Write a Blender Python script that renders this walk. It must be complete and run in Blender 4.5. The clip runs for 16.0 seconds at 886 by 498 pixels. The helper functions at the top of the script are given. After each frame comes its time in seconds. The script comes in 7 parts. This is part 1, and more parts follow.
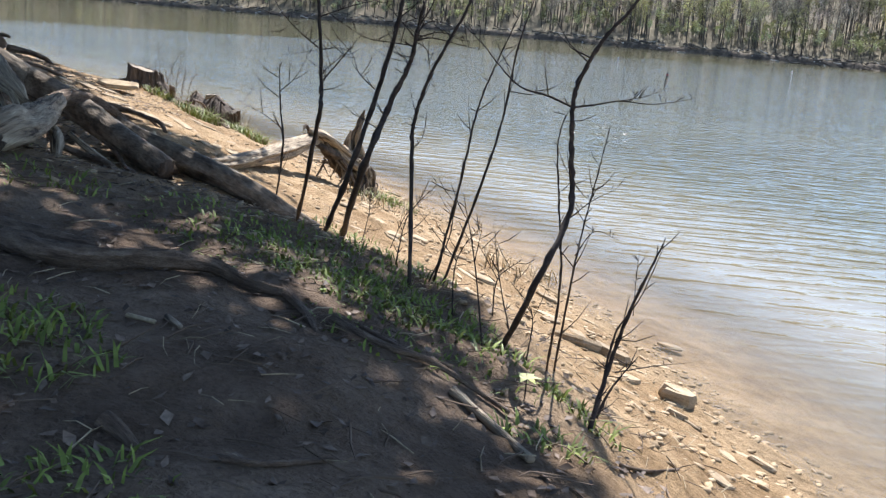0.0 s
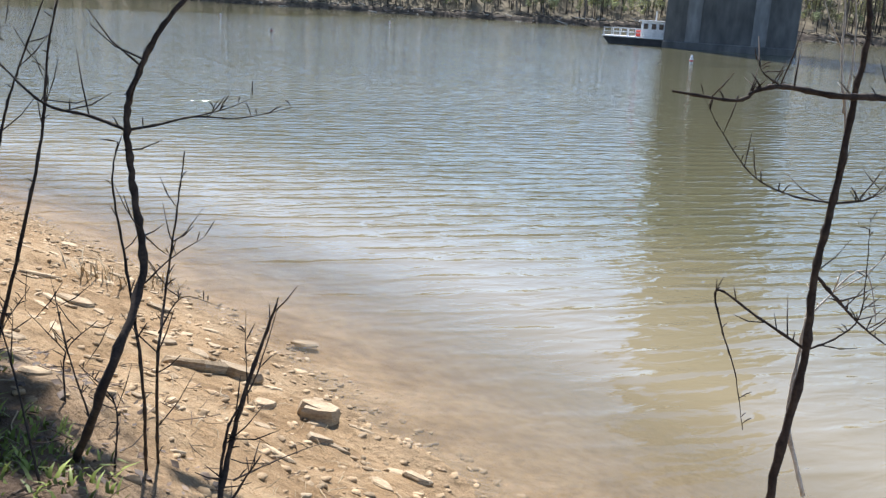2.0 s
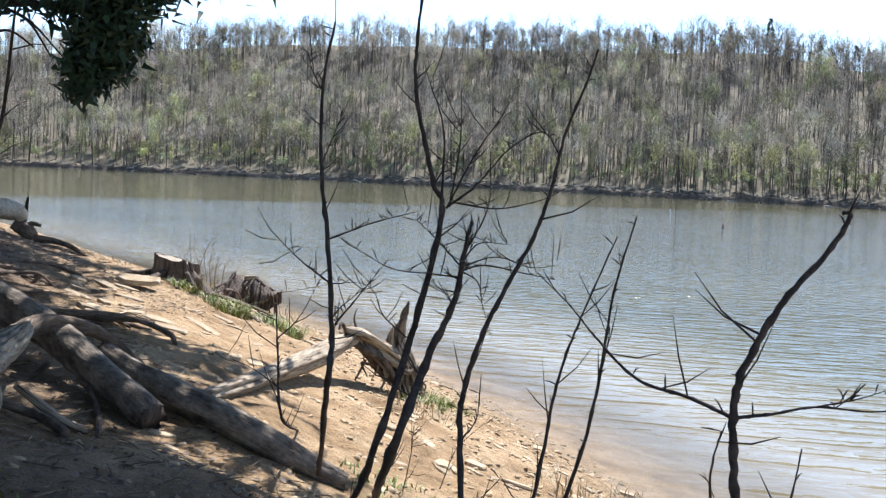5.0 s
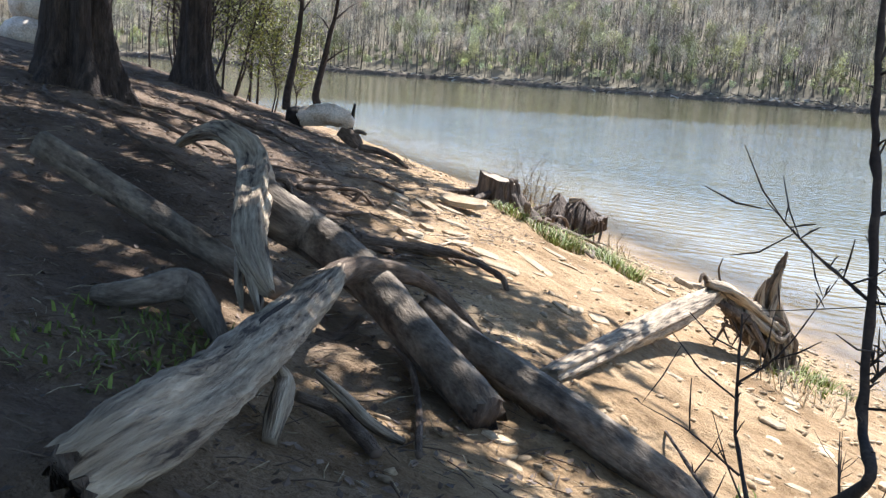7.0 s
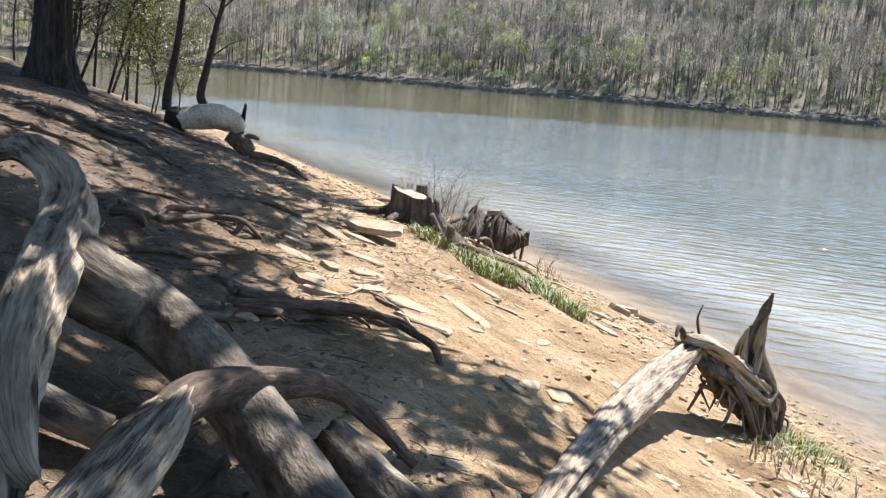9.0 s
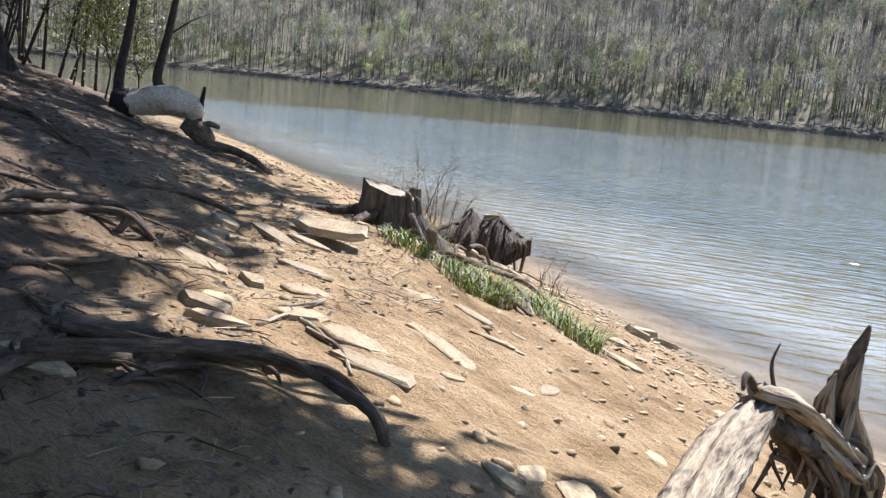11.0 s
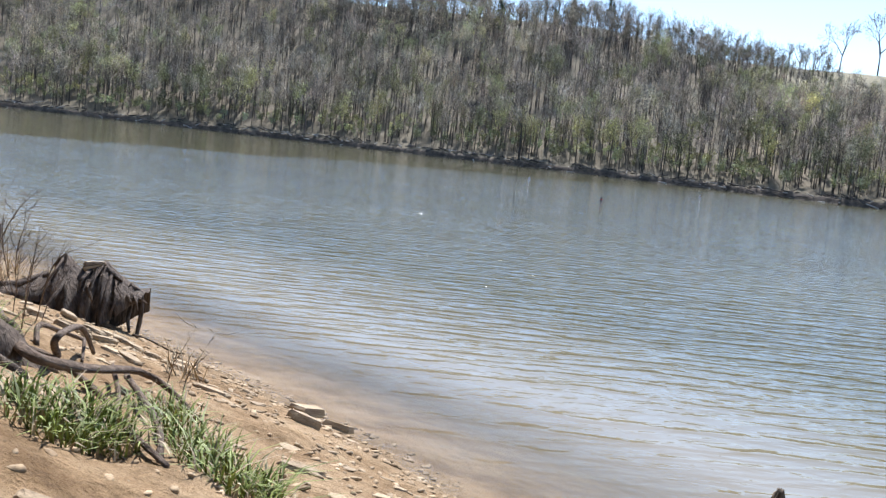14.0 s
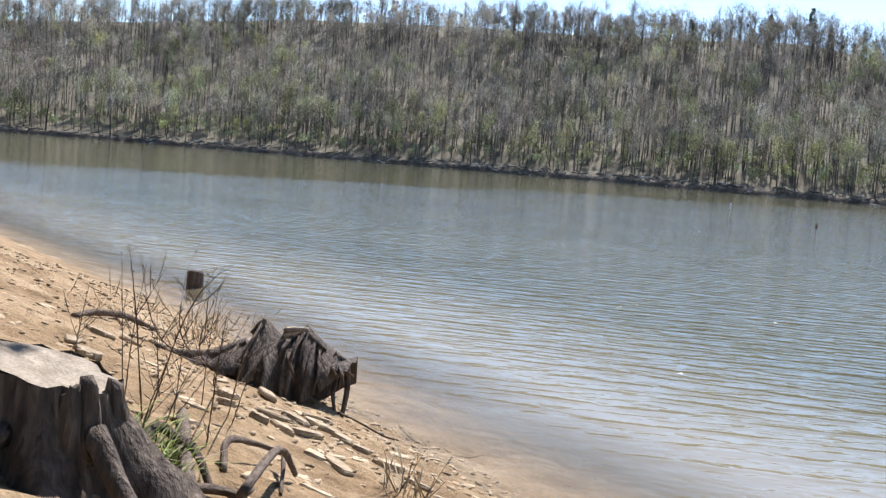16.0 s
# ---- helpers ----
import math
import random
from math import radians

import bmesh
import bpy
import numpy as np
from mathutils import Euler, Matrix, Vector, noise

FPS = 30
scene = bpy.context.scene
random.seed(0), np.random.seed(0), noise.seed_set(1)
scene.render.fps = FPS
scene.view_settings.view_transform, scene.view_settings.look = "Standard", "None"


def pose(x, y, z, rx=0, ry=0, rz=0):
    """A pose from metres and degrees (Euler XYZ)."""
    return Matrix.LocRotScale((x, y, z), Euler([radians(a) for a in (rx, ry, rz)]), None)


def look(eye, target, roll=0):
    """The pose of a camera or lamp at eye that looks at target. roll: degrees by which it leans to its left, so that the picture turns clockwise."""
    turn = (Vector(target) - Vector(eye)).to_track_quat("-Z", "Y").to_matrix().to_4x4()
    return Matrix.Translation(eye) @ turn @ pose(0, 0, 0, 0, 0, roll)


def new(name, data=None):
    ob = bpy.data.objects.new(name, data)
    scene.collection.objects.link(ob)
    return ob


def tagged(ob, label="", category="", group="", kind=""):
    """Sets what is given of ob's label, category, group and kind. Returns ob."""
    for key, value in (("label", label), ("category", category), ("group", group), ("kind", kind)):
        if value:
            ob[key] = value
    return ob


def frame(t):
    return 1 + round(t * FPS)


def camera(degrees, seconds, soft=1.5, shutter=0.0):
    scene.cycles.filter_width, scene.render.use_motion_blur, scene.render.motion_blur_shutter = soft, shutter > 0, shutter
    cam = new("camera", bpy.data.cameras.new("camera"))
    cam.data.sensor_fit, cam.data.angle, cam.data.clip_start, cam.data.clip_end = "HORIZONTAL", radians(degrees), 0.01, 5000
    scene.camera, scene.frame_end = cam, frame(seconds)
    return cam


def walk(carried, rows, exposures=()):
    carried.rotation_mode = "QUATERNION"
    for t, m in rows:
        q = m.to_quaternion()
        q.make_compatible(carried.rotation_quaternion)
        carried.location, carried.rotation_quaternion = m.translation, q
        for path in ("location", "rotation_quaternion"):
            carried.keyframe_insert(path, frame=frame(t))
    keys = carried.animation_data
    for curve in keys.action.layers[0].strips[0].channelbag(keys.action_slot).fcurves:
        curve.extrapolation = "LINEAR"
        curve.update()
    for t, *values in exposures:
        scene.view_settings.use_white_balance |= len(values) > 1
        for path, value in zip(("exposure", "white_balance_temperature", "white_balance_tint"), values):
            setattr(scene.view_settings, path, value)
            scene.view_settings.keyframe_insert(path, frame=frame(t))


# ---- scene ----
# ---- camera and walk ----
cam = camera(49.5, 16.0, soft=1.35)
PATH = [
    (0, (0.681, 1.743, 3.479), (0.616, 3.689, 3.02), 5.0),
    (0.5, (0.697, 2.045, 3.443), (0.464, 3.983, 3.006), 3.9),
    (0.7, (0.71, 2.261, 3.499), (0.538, 4.209, 3.082), 4.4),
    (1, (0.872, 2.563, 3.608), (0.942, 4.53, 3.256), 4.1),
    (1.5, (0.964, 2.796, 3.645), (1.477, 4.691, 3.266), 3.3),
    (2, (0.968, 3.015, 3.605), (1.653, 4.829, 3.115), 3.5),
    (2.3, (0.986, 3.067, 3.656), (1.7, 4.88, 3.205), 3.5),
    (2.5, (0.993, 3.079, 3.693), (1.715, 4.908, 3.326), 3.4),
    (3, (0.983, 3.115, 3.806), (1.683, 4.978, 3.604), 2.8),
    (3.5, (0.945, 3.182, 3.835), (1.461, 5.107, 3.672), 2.2),
    (4, (0.914, 3.191, 3.838), (1.134, 5.171, 3.669), 2.7),
    (4.4, (0.825, 3.269, 3.84), (0.876, 5.261, 3.661), 2.8),
    (5, (0.527, 3.734, 3.765), (0.326, 5.718, 3.616), 2.7),
    (7.3, (-0.719, 6.084, 3.679), (-1.518, 7.875, 3.285), 4.1),
    (7.5, (-0.868, 6.317, 3.644), (-1.608, 8.13, 3.237), 3.9),
    (8, (-1.134, 6.796, 3.736), (-1.743, 8.658, 3.332), 3.6),
    (8.5, (-1.339, 7.315, 3.755), (-1.937, 9.19, 3.398), 4.8),
    (8.7, (-1.41, 7.521, 3.733), (-2.016, 9.395, 3.385), 4.9),
    (10.8, (-1.96, 9.838, 3.323), (-2.485, 11.735, 2.967), 5.1),
    (11, (-2.033, 10.154, 3.285), (-2.64, 12.031, 2.954), 5.7),
    (11.5, (-2.159, 10.548, 3.28), (-3.026, 12.332, 3.025), 6.5),
    (12, (-2.274, 10.923, 3.265), (-3.222, 12.666, 3.015), 6.1),
    (12.5, (-2.676, 11.555, 3.269), (-3.408, 13.4, 3.019), 4.3),
    (13, (-2.756, 12.127, 3.226), (-3.132, 14.081, 3.024), 6.6),
    (13.4, (-2.883, 12.614, 3.182), (-3.04, 14.595, 2.956), 7.2),
    (13.5, (-2.905, 12.738, 3.16), (-3.008, 14.722, 2.928), 7.3),
    (14, (-2.903, 13.424, 3.168), (-2.742, 15.407, 2.962), 6.5),
    (14.5, (-2.891, 14.036, 3.221), (-2.541, 15.999, 3.061), 6.3),
    (15, (-2.904, 14.51, 3.298), (-2.453, 16.451, 3.133), 5.3),
    (15.5, (-3.166, 15.098, 3.303), (-2.937, 17.079, 3.155), 4.9),
    (16, (-3.566, 15.729, 3.226), (-3.799, 17.707, 3.042), 4.7),
]
walk(cam, [(t, look(eye, target, roll)) for t, eye, target, roll in PATH], [(0, 1.25, 6000, 13), (0.5, 1.45, 5950, 13), (1.0, 1.6, 5950, 13), (1.5, 1.2, 6000, 13), (2.0, 1.05, 6050, 13), (3.5, 1.16, 5950, 13), (5, 1.3, 5850, 13), (7.5, 1.65, 5950, 13), (8.5, 1.55, 5950, 13), (11, 1.25, 5800, 13), (11.6, 1.42, 5800, 13), (12.4, 1.35, 5800, 13), (13, 0.97, 5800, 14), (16, 0.97, 5850, 14)])

# ---- light: clear spring noon, the sun high ahead over the lake ----
SUN_AZ, SUN_EL = -9.0, 50.0          # bearing from +y (positive to the left), elevation
world = bpy.data.worlds.new("world")
scene.world = world
world.use_nodes = True
wn = world.node_tree.nodes
sky = wn.new("ShaderNodeTexSky")
sky.sky_type, sky.sun_disc = "NISHITA", False
sky.sun_elevation, sky.sun_rotation = radians(SUN_EL), radians(-SUN_AZ)
sky.air_density, sky.dust_density, sky.ozone_density = 1.0, 0.15, 1.3
world.node_tree.links.new(sky.outputs[0], wn["Background"].inputs[0])
wn["Background"].inputs[1].default_value = 0.104
sun = new("sun", bpy.data.lights.new("sun", "SUN"))
sun.data.energy, sun.data.angle, sun.data.color = 4.9, radians(0.53), (1.0, 0.96, 0.9)
to_sun = Vector((-math.sin(radians(SUN_AZ)) * math.cos(radians(SUN_EL)), math.cos(radians(SUN_AZ)) * math.cos(radians(SUN_EL)), math.sin(radians(SUN_EL))))
sun.matrix_world = look(to_sun * 50, (0, 0, 0))

# ---- small helpers ----


def part(name, bm, material, parent=None, label="", smooth=True):
    """Links a bmesh as one mesh object, under a thing or part if one is given."""
    me = bpy.data.meshes.new(name)
    bm.to_mesh(me)
    bm.free()
    for m in (material if isinstance(material, (list, tuple)) else [material]):
        me.materials.append(m)
    if smooth:
        me.polygons.foreach_set("use_smooth", [True] * len(me.polygons))
    ob = new(name, me)
    if parent is not None:
        ob.parent = parent
    if label:
        ob["label"] = label
    return ob


def mesh_from(name, verts, faces, material, smooth=False, slots=None):
    """One mesh object out of vertex and equal-sized face arrays."""
    verts, faces = np.asarray(verts, np.float32), np.asarray(faces, np.int32)
    me = bpy.data.meshes.new(name)
    n, k = faces.shape
    me.vertices.add(len(verts))
    me.vertices.foreach_set("co", verts.ravel())
    me.loops.add(n * k)
    me.loops.foreach_set("vertex_index", faces.ravel())
    me.polygons.add(n)
    me.polygons.foreach_set("loop_start", np.arange(0, n * k, k, dtype=np.int32))
    me.polygons.foreach_set("loop_total", np.full(n, k, np.int32))
    for m in (material if isinstance(material, (list, tuple)) else [material]):
        me.materials.append(m)
    if slots is not None:
        me.polygons.foreach_set("material_index", np.asarray(slots, np.int32))
    if smooth:
        me.polygons.foreach_set("use_smooth", [True] * n)
    me.update(calc_edges=True)
    me.validate()
    return new(name, me)


def spline(points, steps):
    """Catmull-Rom through points (tuples of any length)."""
    p = [np.array(q, float) for q in points]
    p = [2 * p[0] - p[1]] + p + [2 * p[-1] - p[-2]]
    out = []
    for i in range(1, len(p) - 2):
        for k in range(steps):
            t = k / steps
            a, b, c, d = p[i - 1:i + 3]
            out.append(0.5 * (2 * b + (c - a) * t + (2 * a - 5 * b + 4 * c - d) * t * t + (3 * b - a - 3 * c + d) * t ** 3))
    out.append(p[-2])
    return out


def add_tube(bm, line, sides=8, rough=0.0, flute=0, seed=0, slot=0, cap_slot=None, jag=0.0, squash=1.0, grain=0.0):
    """A tapered, uneven limb along line, whose rows are (x, y, z, radius)."""
    rnd = random.Random(seed)
    phase = [rnd.uniform(0, 6.28) for _ in range(4)]
    ridge = [1 + grain * rnd.uniform(-1, 1) for _ in range(sides)]
    uv = bm.loops.layers.uv.verify()
    rings, run = [], [0.0]
    for a, b in zip(line, line[1:]):
        run.append(run[-1] + (Vector(b[:3]) - Vector(a[:3])).length)
    shift = rnd.uniform(0, 30)
    up = Vector((0, 0, 1))
    n = len(line)
    side0 = None
    for i, row in enumerate(line):
        c, r = Vector(row[:3]), row[3]
        a, b = Vector(line[max(i - 1, 0)][:3]), Vector(line[min(i + 1, n - 1)][:3])
        d = (b - a).normalized()
        if side0 is None:
            side0 = d.orthogonal().normalized()
            if abs(d.z) < 0.9:
                side0 = d.cross(up).normalized()
        side0 = (side0 - d * side0.dot(d)).normalized()
        other = d.cross(side0)
        ring = []
        for k in range(sides):
            ang = 6.2832 * k / sides
            q = 1 + rough * (0.55 * math.sin(3 * ang + phase[0] + i * 0.35) + 0.45 * math.sin(5 * ang + phase[1] - i * 0.23) + rnd.uniform(-0.5, 0.5))
            q *= ridge[k]
            if flute:
                q *= 1 + 0.16 * math.sin(flute * ang + phase[2] + 0.1 * i)
            push = d * (rnd.uniform(-jag, jag) * r if i in (0, n - 1) else 0)
            ring.append(bm.verts.new(c + (side0 * math.cos(ang) + other * math.sin(ang) * squash) * r * q + push))
        rings.append(ring)
    for i, (a, b) in enumerate(zip(rings, rings[1:])):
        w = 6.2832 * line[n // 2][3] / sides
        for k in range(sides):
            f = bm.faces.new((a[k], a[(k + 1) % sides], b[(k + 1) % sides], b[k]))
            f.material_index = slot
            for lp, (cu, cv) in zip(f.loops, ((k, i), (k + 1, i), (k + 1, i + 1), (k, i + 1))):
                lp[uv].uv = (shift + cu * w, shift + run[cv])
    for ring, rev in ((rings[0], True), (rings[-1], False)):
        f = bm.faces.new(list(reversed(ring)) if rev else ring)
        f.material_index = slot if cap_slot is None else cap_slot
    return rings


def limb(points, steps=4, **kw):
    bm = bmesh.new()
    add_tube(bm, spline(points, steps), **kw)
    return bm


def thing(name, at, label, category, group=""):
    """An Empty at a thing's base."""
    e = new(name)
    e.location = at
    e.empty_display_size = 0.1
    return tagged(e, label, category, group)


def child(name, bm, material, owner, label="", smooth=True):
    """A part whose bmesh is given in world coordinates."""
    ob = part(name, bm, material, None, label, smooth)
    ob.parent = owner
    base = owner.matrix_basis.translation if owner.parent is None else Vector((0, 0, 0))
    ob.location = -base
    return ob

# ---- materials ----


def material(name, ramp, scale, rough=0.9, detail=6.0, bump=0.3, bump_scale=None, stretch=(1, 1, 1), fine=None, island=0.0, spec=0.3, coords="Object", second=None, objrand=0.0, tone=False):
    """A surface with grain and stains at two scales: ramp is [(position, colour), ...] over noise."""
    m = bpy.data.materials.new(name)
    m.use_nodes = True
    nt = m.node_tree
    nd, ln = nt.nodes, nt.links
    bsdf = nd["Principled BSDF"]
    co = nd.new("ShaderNodeTexCoord")
    mp = nd.new("ShaderNodeMapping")
    mp.inputs["Scale"].default_value = stretch
    ln.new(co.outputs[coords], mp.inputs[0])
    big = nd.new("ShaderNodeTexNoise")
    big.inputs["Scale"].default_value, big.inputs["Detail"].default_value, big.inputs["Roughness"].default_value = scale, detail, 0.62
    ln.new(mp.outputs[0], big.inputs["Vector"])
    cr = nd.new("ShaderNodeValToRGB")
    els = cr.color_ramp.elements
    while len(els) < len(ramp):
        els.new(0.5)
    for el, (pos, col) in zip(els, ramp):
        el.position, el.color = pos, (*col, 1)
    ln.new(big.outputs[0], cr.inputs[0])
    col = cr.outputs[0]
    small = nd.new("ShaderNodeTexNoise")
    small.inputs["Scale"].default_value, small.inputs["Detail"].default_value = fine or scale * 9, 4.0
    ln.new(mp.outputs[0], small.inputs["Vector"])
    mul = nd.new("ShaderNodeMixRGB")
    mul.blend_type = "MULTIPLY"
    mul.inputs[0].default_value = 0.55
    rm = nd.new("ShaderNodeMapRange")
    rm.inputs[1].default_value, rm.inputs[2].default_value, rm.inputs[3].default_value, rm.inputs[4].default_value = 0.3, 0.7, 0.45, 1.35
    ln.new(small.outputs[0], rm.inputs[0])
    ln.new(col, mul.inputs[1])
    ln.new(rm.outputs[0], mul.inputs[2])
    col = mul.outputs[0]
    if island or objrand:
        if island:
            gi = nd.new("ShaderNodeNewGeometry")
            src = gi.outputs["Random Per Island"]
        else:
            gi = nd.new("ShaderNodeObjectInfo")
            src = gi.outputs["Random"]
        amount = island or objrand
        r2 = nd.new("ShaderNodeMapRange")
        r2.inputs[3].default_value, r2.inputs[4].default_value = 1 - amount, 1 + amount
        ln.new(src, r2.inputs[0])
        m2 = nd.new("ShaderNodeMixRGB")
        m2.blend_type = "MULTIPLY"
        m2.inputs[0].default_value = 1.0
        ln.new(col, m2.inputs[1])
        ln.new(r2.outputs[0], m2.inputs[2])
        col = m2.outputs[0]
    if tone:
        at = nd.new("ShaderNodeAttribute")
        at.attribute_name = "tone"
        m3 = nd.new("ShaderNodeMixRGB")
        m3.blend_type = "MULTIPLY"
        m3.inputs[0].default_value = 1.0
        ln.new(col, m3.inputs[1])
        ln.new(at.outputs["Color"], m3.inputs[2])
        col = m3.outputs[0]
    ln.new(col, bsdf.inputs["Base Color"])
    bsdf.inputs["Roughness"].default_value = rough
    bsdf.inputs["Specular IOR Level"].default_value = spec
    if bump:
        bp = nd.new("ShaderNodeBump")
        bp.inputs["Strength"].default_value, bp.inputs["Distance"].default_value = bump, bump_scale or 0.02
        ln.new(small.outputs[0], bp.inputs["Height"])
        bp2 = nd.new("ShaderNodeBump")
        bp2.inputs["Strength"].default_value, bp2.inputs["Distance"].default_value = bump, (bump_scale or 0.02) * 2.5
        ln.new(big.outputs[0], bp2.inputs["Height"])
        ln.new(bp.outputs[0], bp2.inputs["Normal"])
        ln.new(bp2.outputs[0], bsdf.inputs["Normal"])
    return m


M_SAND = material("sandy_soil", [(0.3, (0.24, 0.155, 0.075)), (0.48, (0.42, 0.29, 0.155)), (0.6, (0.52, 0.38, 0.22)), (0.75, (0.58, 0.45, 0.29))], 1.3, bump=0.6, bump_scale=0.03, fine=26)
M_SHALE = material("shale_stone", [(0.3, (0.27, 0.19, 0.11)), (0.5, (0.4, 0.3, 0.18)), (0.7, (0.5, 0.4, 0.27))], 5, bump=0.5, bump_scale=0.01, objrand=0.25, stretch=(1, 1, 4))
M_SHALE_BIT = material("shale_bits", [(0.3, (0.24, 0.165, 0.09)), (0.5, (0.37, 0.265, 0.15)), (0.7, (0.46, 0.36, 0.23))], 5, bump=0.4, bump_scale=0.01, island=0.35)
M_DRIFT = material("weathered_wood", [(0.36, (0.06, 0.043, 0.03)), (0.44, (0.26, 0.197, 0.13)), (0.56, (0.42, 0.333, 0.225)), (0.7, (0.56, 0.457, 0.32))], 4, bump=0.7, bump_scale=0.025, fine=13, coords="UV", stretch=(5, 0.6, 1))
M_BARKLOG = material("worn_log", [(0.36, (0.06, 0.045, 0.032)), (0.48, (0.15, 0.117, 0.082)), (0.64, (0.27, 0.216, 0.154))], 4, bump=0.55, bump_scale=0.02, fine=24, coords="UV", stretch=(1.8, 0.9, 1))
M_BARK = material("rough_bark", [(0.3, (0.03, 0.022, 0.017)), (0.5, (0.075, 0.055, 0.042)), (0.7, (0.14, 0.105, 0.08))], 5, bump=1.0, bump_scale=0.05, stretch=(3, 3, 0.5), fine=22)
M_STEM = material("sapling_bark", [(0.3, (0.022, 0.016, 0.013)), (0.5, (0.045, 0.033, 0.026)), (0.7, (0.085, 0.062, 0.046))], 14, bump=0.5, bump_scale=0.004, fine=90)
M_VINE = material("bleached_stem", [(0.3, (0.38, 0.33, 0.26)), (0.6, (0.58, 0.53, 0.45))], 12, bump=0.3, bump_scale=0.004)
M_ROOT = material("root_bark", [(0.3, (0.06, 0.04, 0.028)), (0.5, (0.15, 0.105, 0.07)), (0.7, (0.27, 0.2, 0.14))], 9, bump=0.8, bump_scale=0.012, coords="UV", stretch=(4, 0.8, 1))
M_STUMP = material("dead_stump_wood", [(0.3, (0.045, 0.032, 0.023)), (0.5, (0.105, 0.077, 0.055)), (0.7, (0.2, 0.152, 0.108))], 5, bump=0.9, bump_scale=0.03, stretch=(2.4, 2.4, 0.45), fine=14)
M_CUT = material("cut_wood", [(0.3, (0.2, 0.155, 0.1)), (0.6, (0.36, 0.29, 0.21)), (0.8, (0.46, 0.38, 0.28))], 7, bump=0.6, bump_scale=0.01)
M_BIRCH = material("pale_log_bark", [(0.3, (0.36, 0.24, 0.14)), (0.5, (0.6, 0.5, 0.38)), (0.7, (0.7, 0.63, 0.52))], 3, bump=0.5, bump_scale=0.01)
M_NEAR_BLACK = material("near_black_wood", [(0.3, (0.012, 0.01, 0.008)), (0.7, (0.03, 0.022, 0.018))], 8)
M_GRASS = material("grass_blades", [(0.3, (0.1, 0.13, 0.02)), (0.5, (0.19, 0.23, 0.042)), (0.75, (0.34, 0.36, 0.1))], 3, bump=0, rough=0.6, island=0.35)
M_STRAW = material("dry_straw", [(0.3, (0.26, 0.19, 0.1)), (0.7, (0.5, 0.4, 0.25))], 6, bump=0, rough=0.7, island=0.35)
M_LITTER = material("leaf_litter", [(0.3, (0.075, 0.05, 0.033)), (0.55, (0.16, 0.112, 0.076)), (0.75, (0.28, 0.215, 0.155))], 6, bump=0, rough=0.7, island=0.5)
M_LEAF = material("spring_leaves", [(0.3, (0.2, 0.22, 0.03)), (0.7, (0.38, 0.38, 0.07))], 4, bump=0, rough=0.5, island=0.3)
M_NEEDLE = material("cedar_needles", [(0.3, (0.018, 0.032, 0.016)), (0.7, (0.045, 0.07, 0.03))], 4, bump=0, rough=0.6, island=0.3)
M_TWIG = material("far_twigs", [(0.3, (0.36, 0.31, 0.24)), (0.5, (0.5, 0.435, 0.33)), (0.7, (0.62, 0.54, 0.4))], 0.075, bump=0, rough=0.9, fine=0.25, island=0.1, detail=2, tone=True)
M_TWIG_RED = material("far_twigs_reddish", [(0.3, (0.42, 0.33, 0.25)), (0.7, (0.55, 0.44, 0.33))], 0.075, bump=0, rough=0.9, fine=0.25, island=0.1, detail=2, tone=True)
M_BUD = material("far_budding", [(0.3, (0.33, 0.33, 0.17)), (0.5, (0.42, 0.415, 0.205)), (0.7, (0.55, 0.53, 0.24))], 0.06, bump=0, rough=0.8, fine=0.25, island=0.12, detail=2, tone=True)
M_PINE = material("far_pine", [(0.3, (0.03, 0.05, 0.025)), (0.7, (0.07, 0.1, 0.045))], 0.05, bump=0, rough=0.8, fine=0.4, island=0.3)
M_FARTRUNK = material("far_trunk", [(0.3, (0.05, 0.043, 0.036)), (0.7, (0.17, 0.145, 0.12))], 0.05, bump=0, rough=0.9, fine=0.5, island=0.3, tone=True)
M_CONC = material("stained_concrete", [(0.3, (0.085, 0.083, 0.078)), (0.5, (0.125, 0.122, 0.115)), (0.7, (0.16, 0.157, 0.148))], 0.12, bump=0.2, bump_scale=0.02, stretch=(1, 1, 0.35), fine=1.1)
M_CONC_PALE = material("pale_concrete", [(0.3, (0.17, 0.17, 0.165)), (0.7, (0.24, 0.24, 0.23))], 0.2, bump=0.2, bump_scale=0.02, stretch=(1, 1, 0.35), fine=1.2)
M_DARK = material("dark_steel", [(0.3, (0.02, 0.021, 0.023)), (0.7, (0.05, 0.05, 0.052))], 0.8, bump=0.1, rough=0.6)
M_WHITE = material("white_paint", [(0.3, (0.68, 0.68, 0.67)), (0.7, (0.82, 0.82, 0.8))], 0.8, bump=0.05, rough=0.5)
M_RED = material("red_paint", [(0.3, (0.5, 0.05, 0.04)), (0.7, (0.62, 0.09, 0.06))], 0.8, bump=0.05, rough=0.5)
M_GLASSY = material("cabin_window", [(0.3, (0.03, 0.035, 0.04)), (0.7, (0.05, 0.055, 0.06))], 1.0, bump=0, rough=0.08, spec=0.5)
M_DRIFTFAR = material("far_driftwood", [(0.3, (0.05, 0.04, 0.032)), (0.7, (0.17, 0.14, 0.11))], 0.3, bump=0, island=0.4)
M_BANK = material("dark_bank_earth", [(0.3, (0.045, 0.034, 0.024)), (0.5, (0.1, 0.075, 0.05)), (0.7, (0.22, 0.165, 0.11))], 0.35, bump=0.3, bump_scale=0.3, fine=1.6)
M_FIELD = material("dry_field", [(0.3, (0.19, 0.165, 0.085)), (0.7, (0.29, 0.25, 0.145))], 0.05, bump=0.2, fine=0.6)


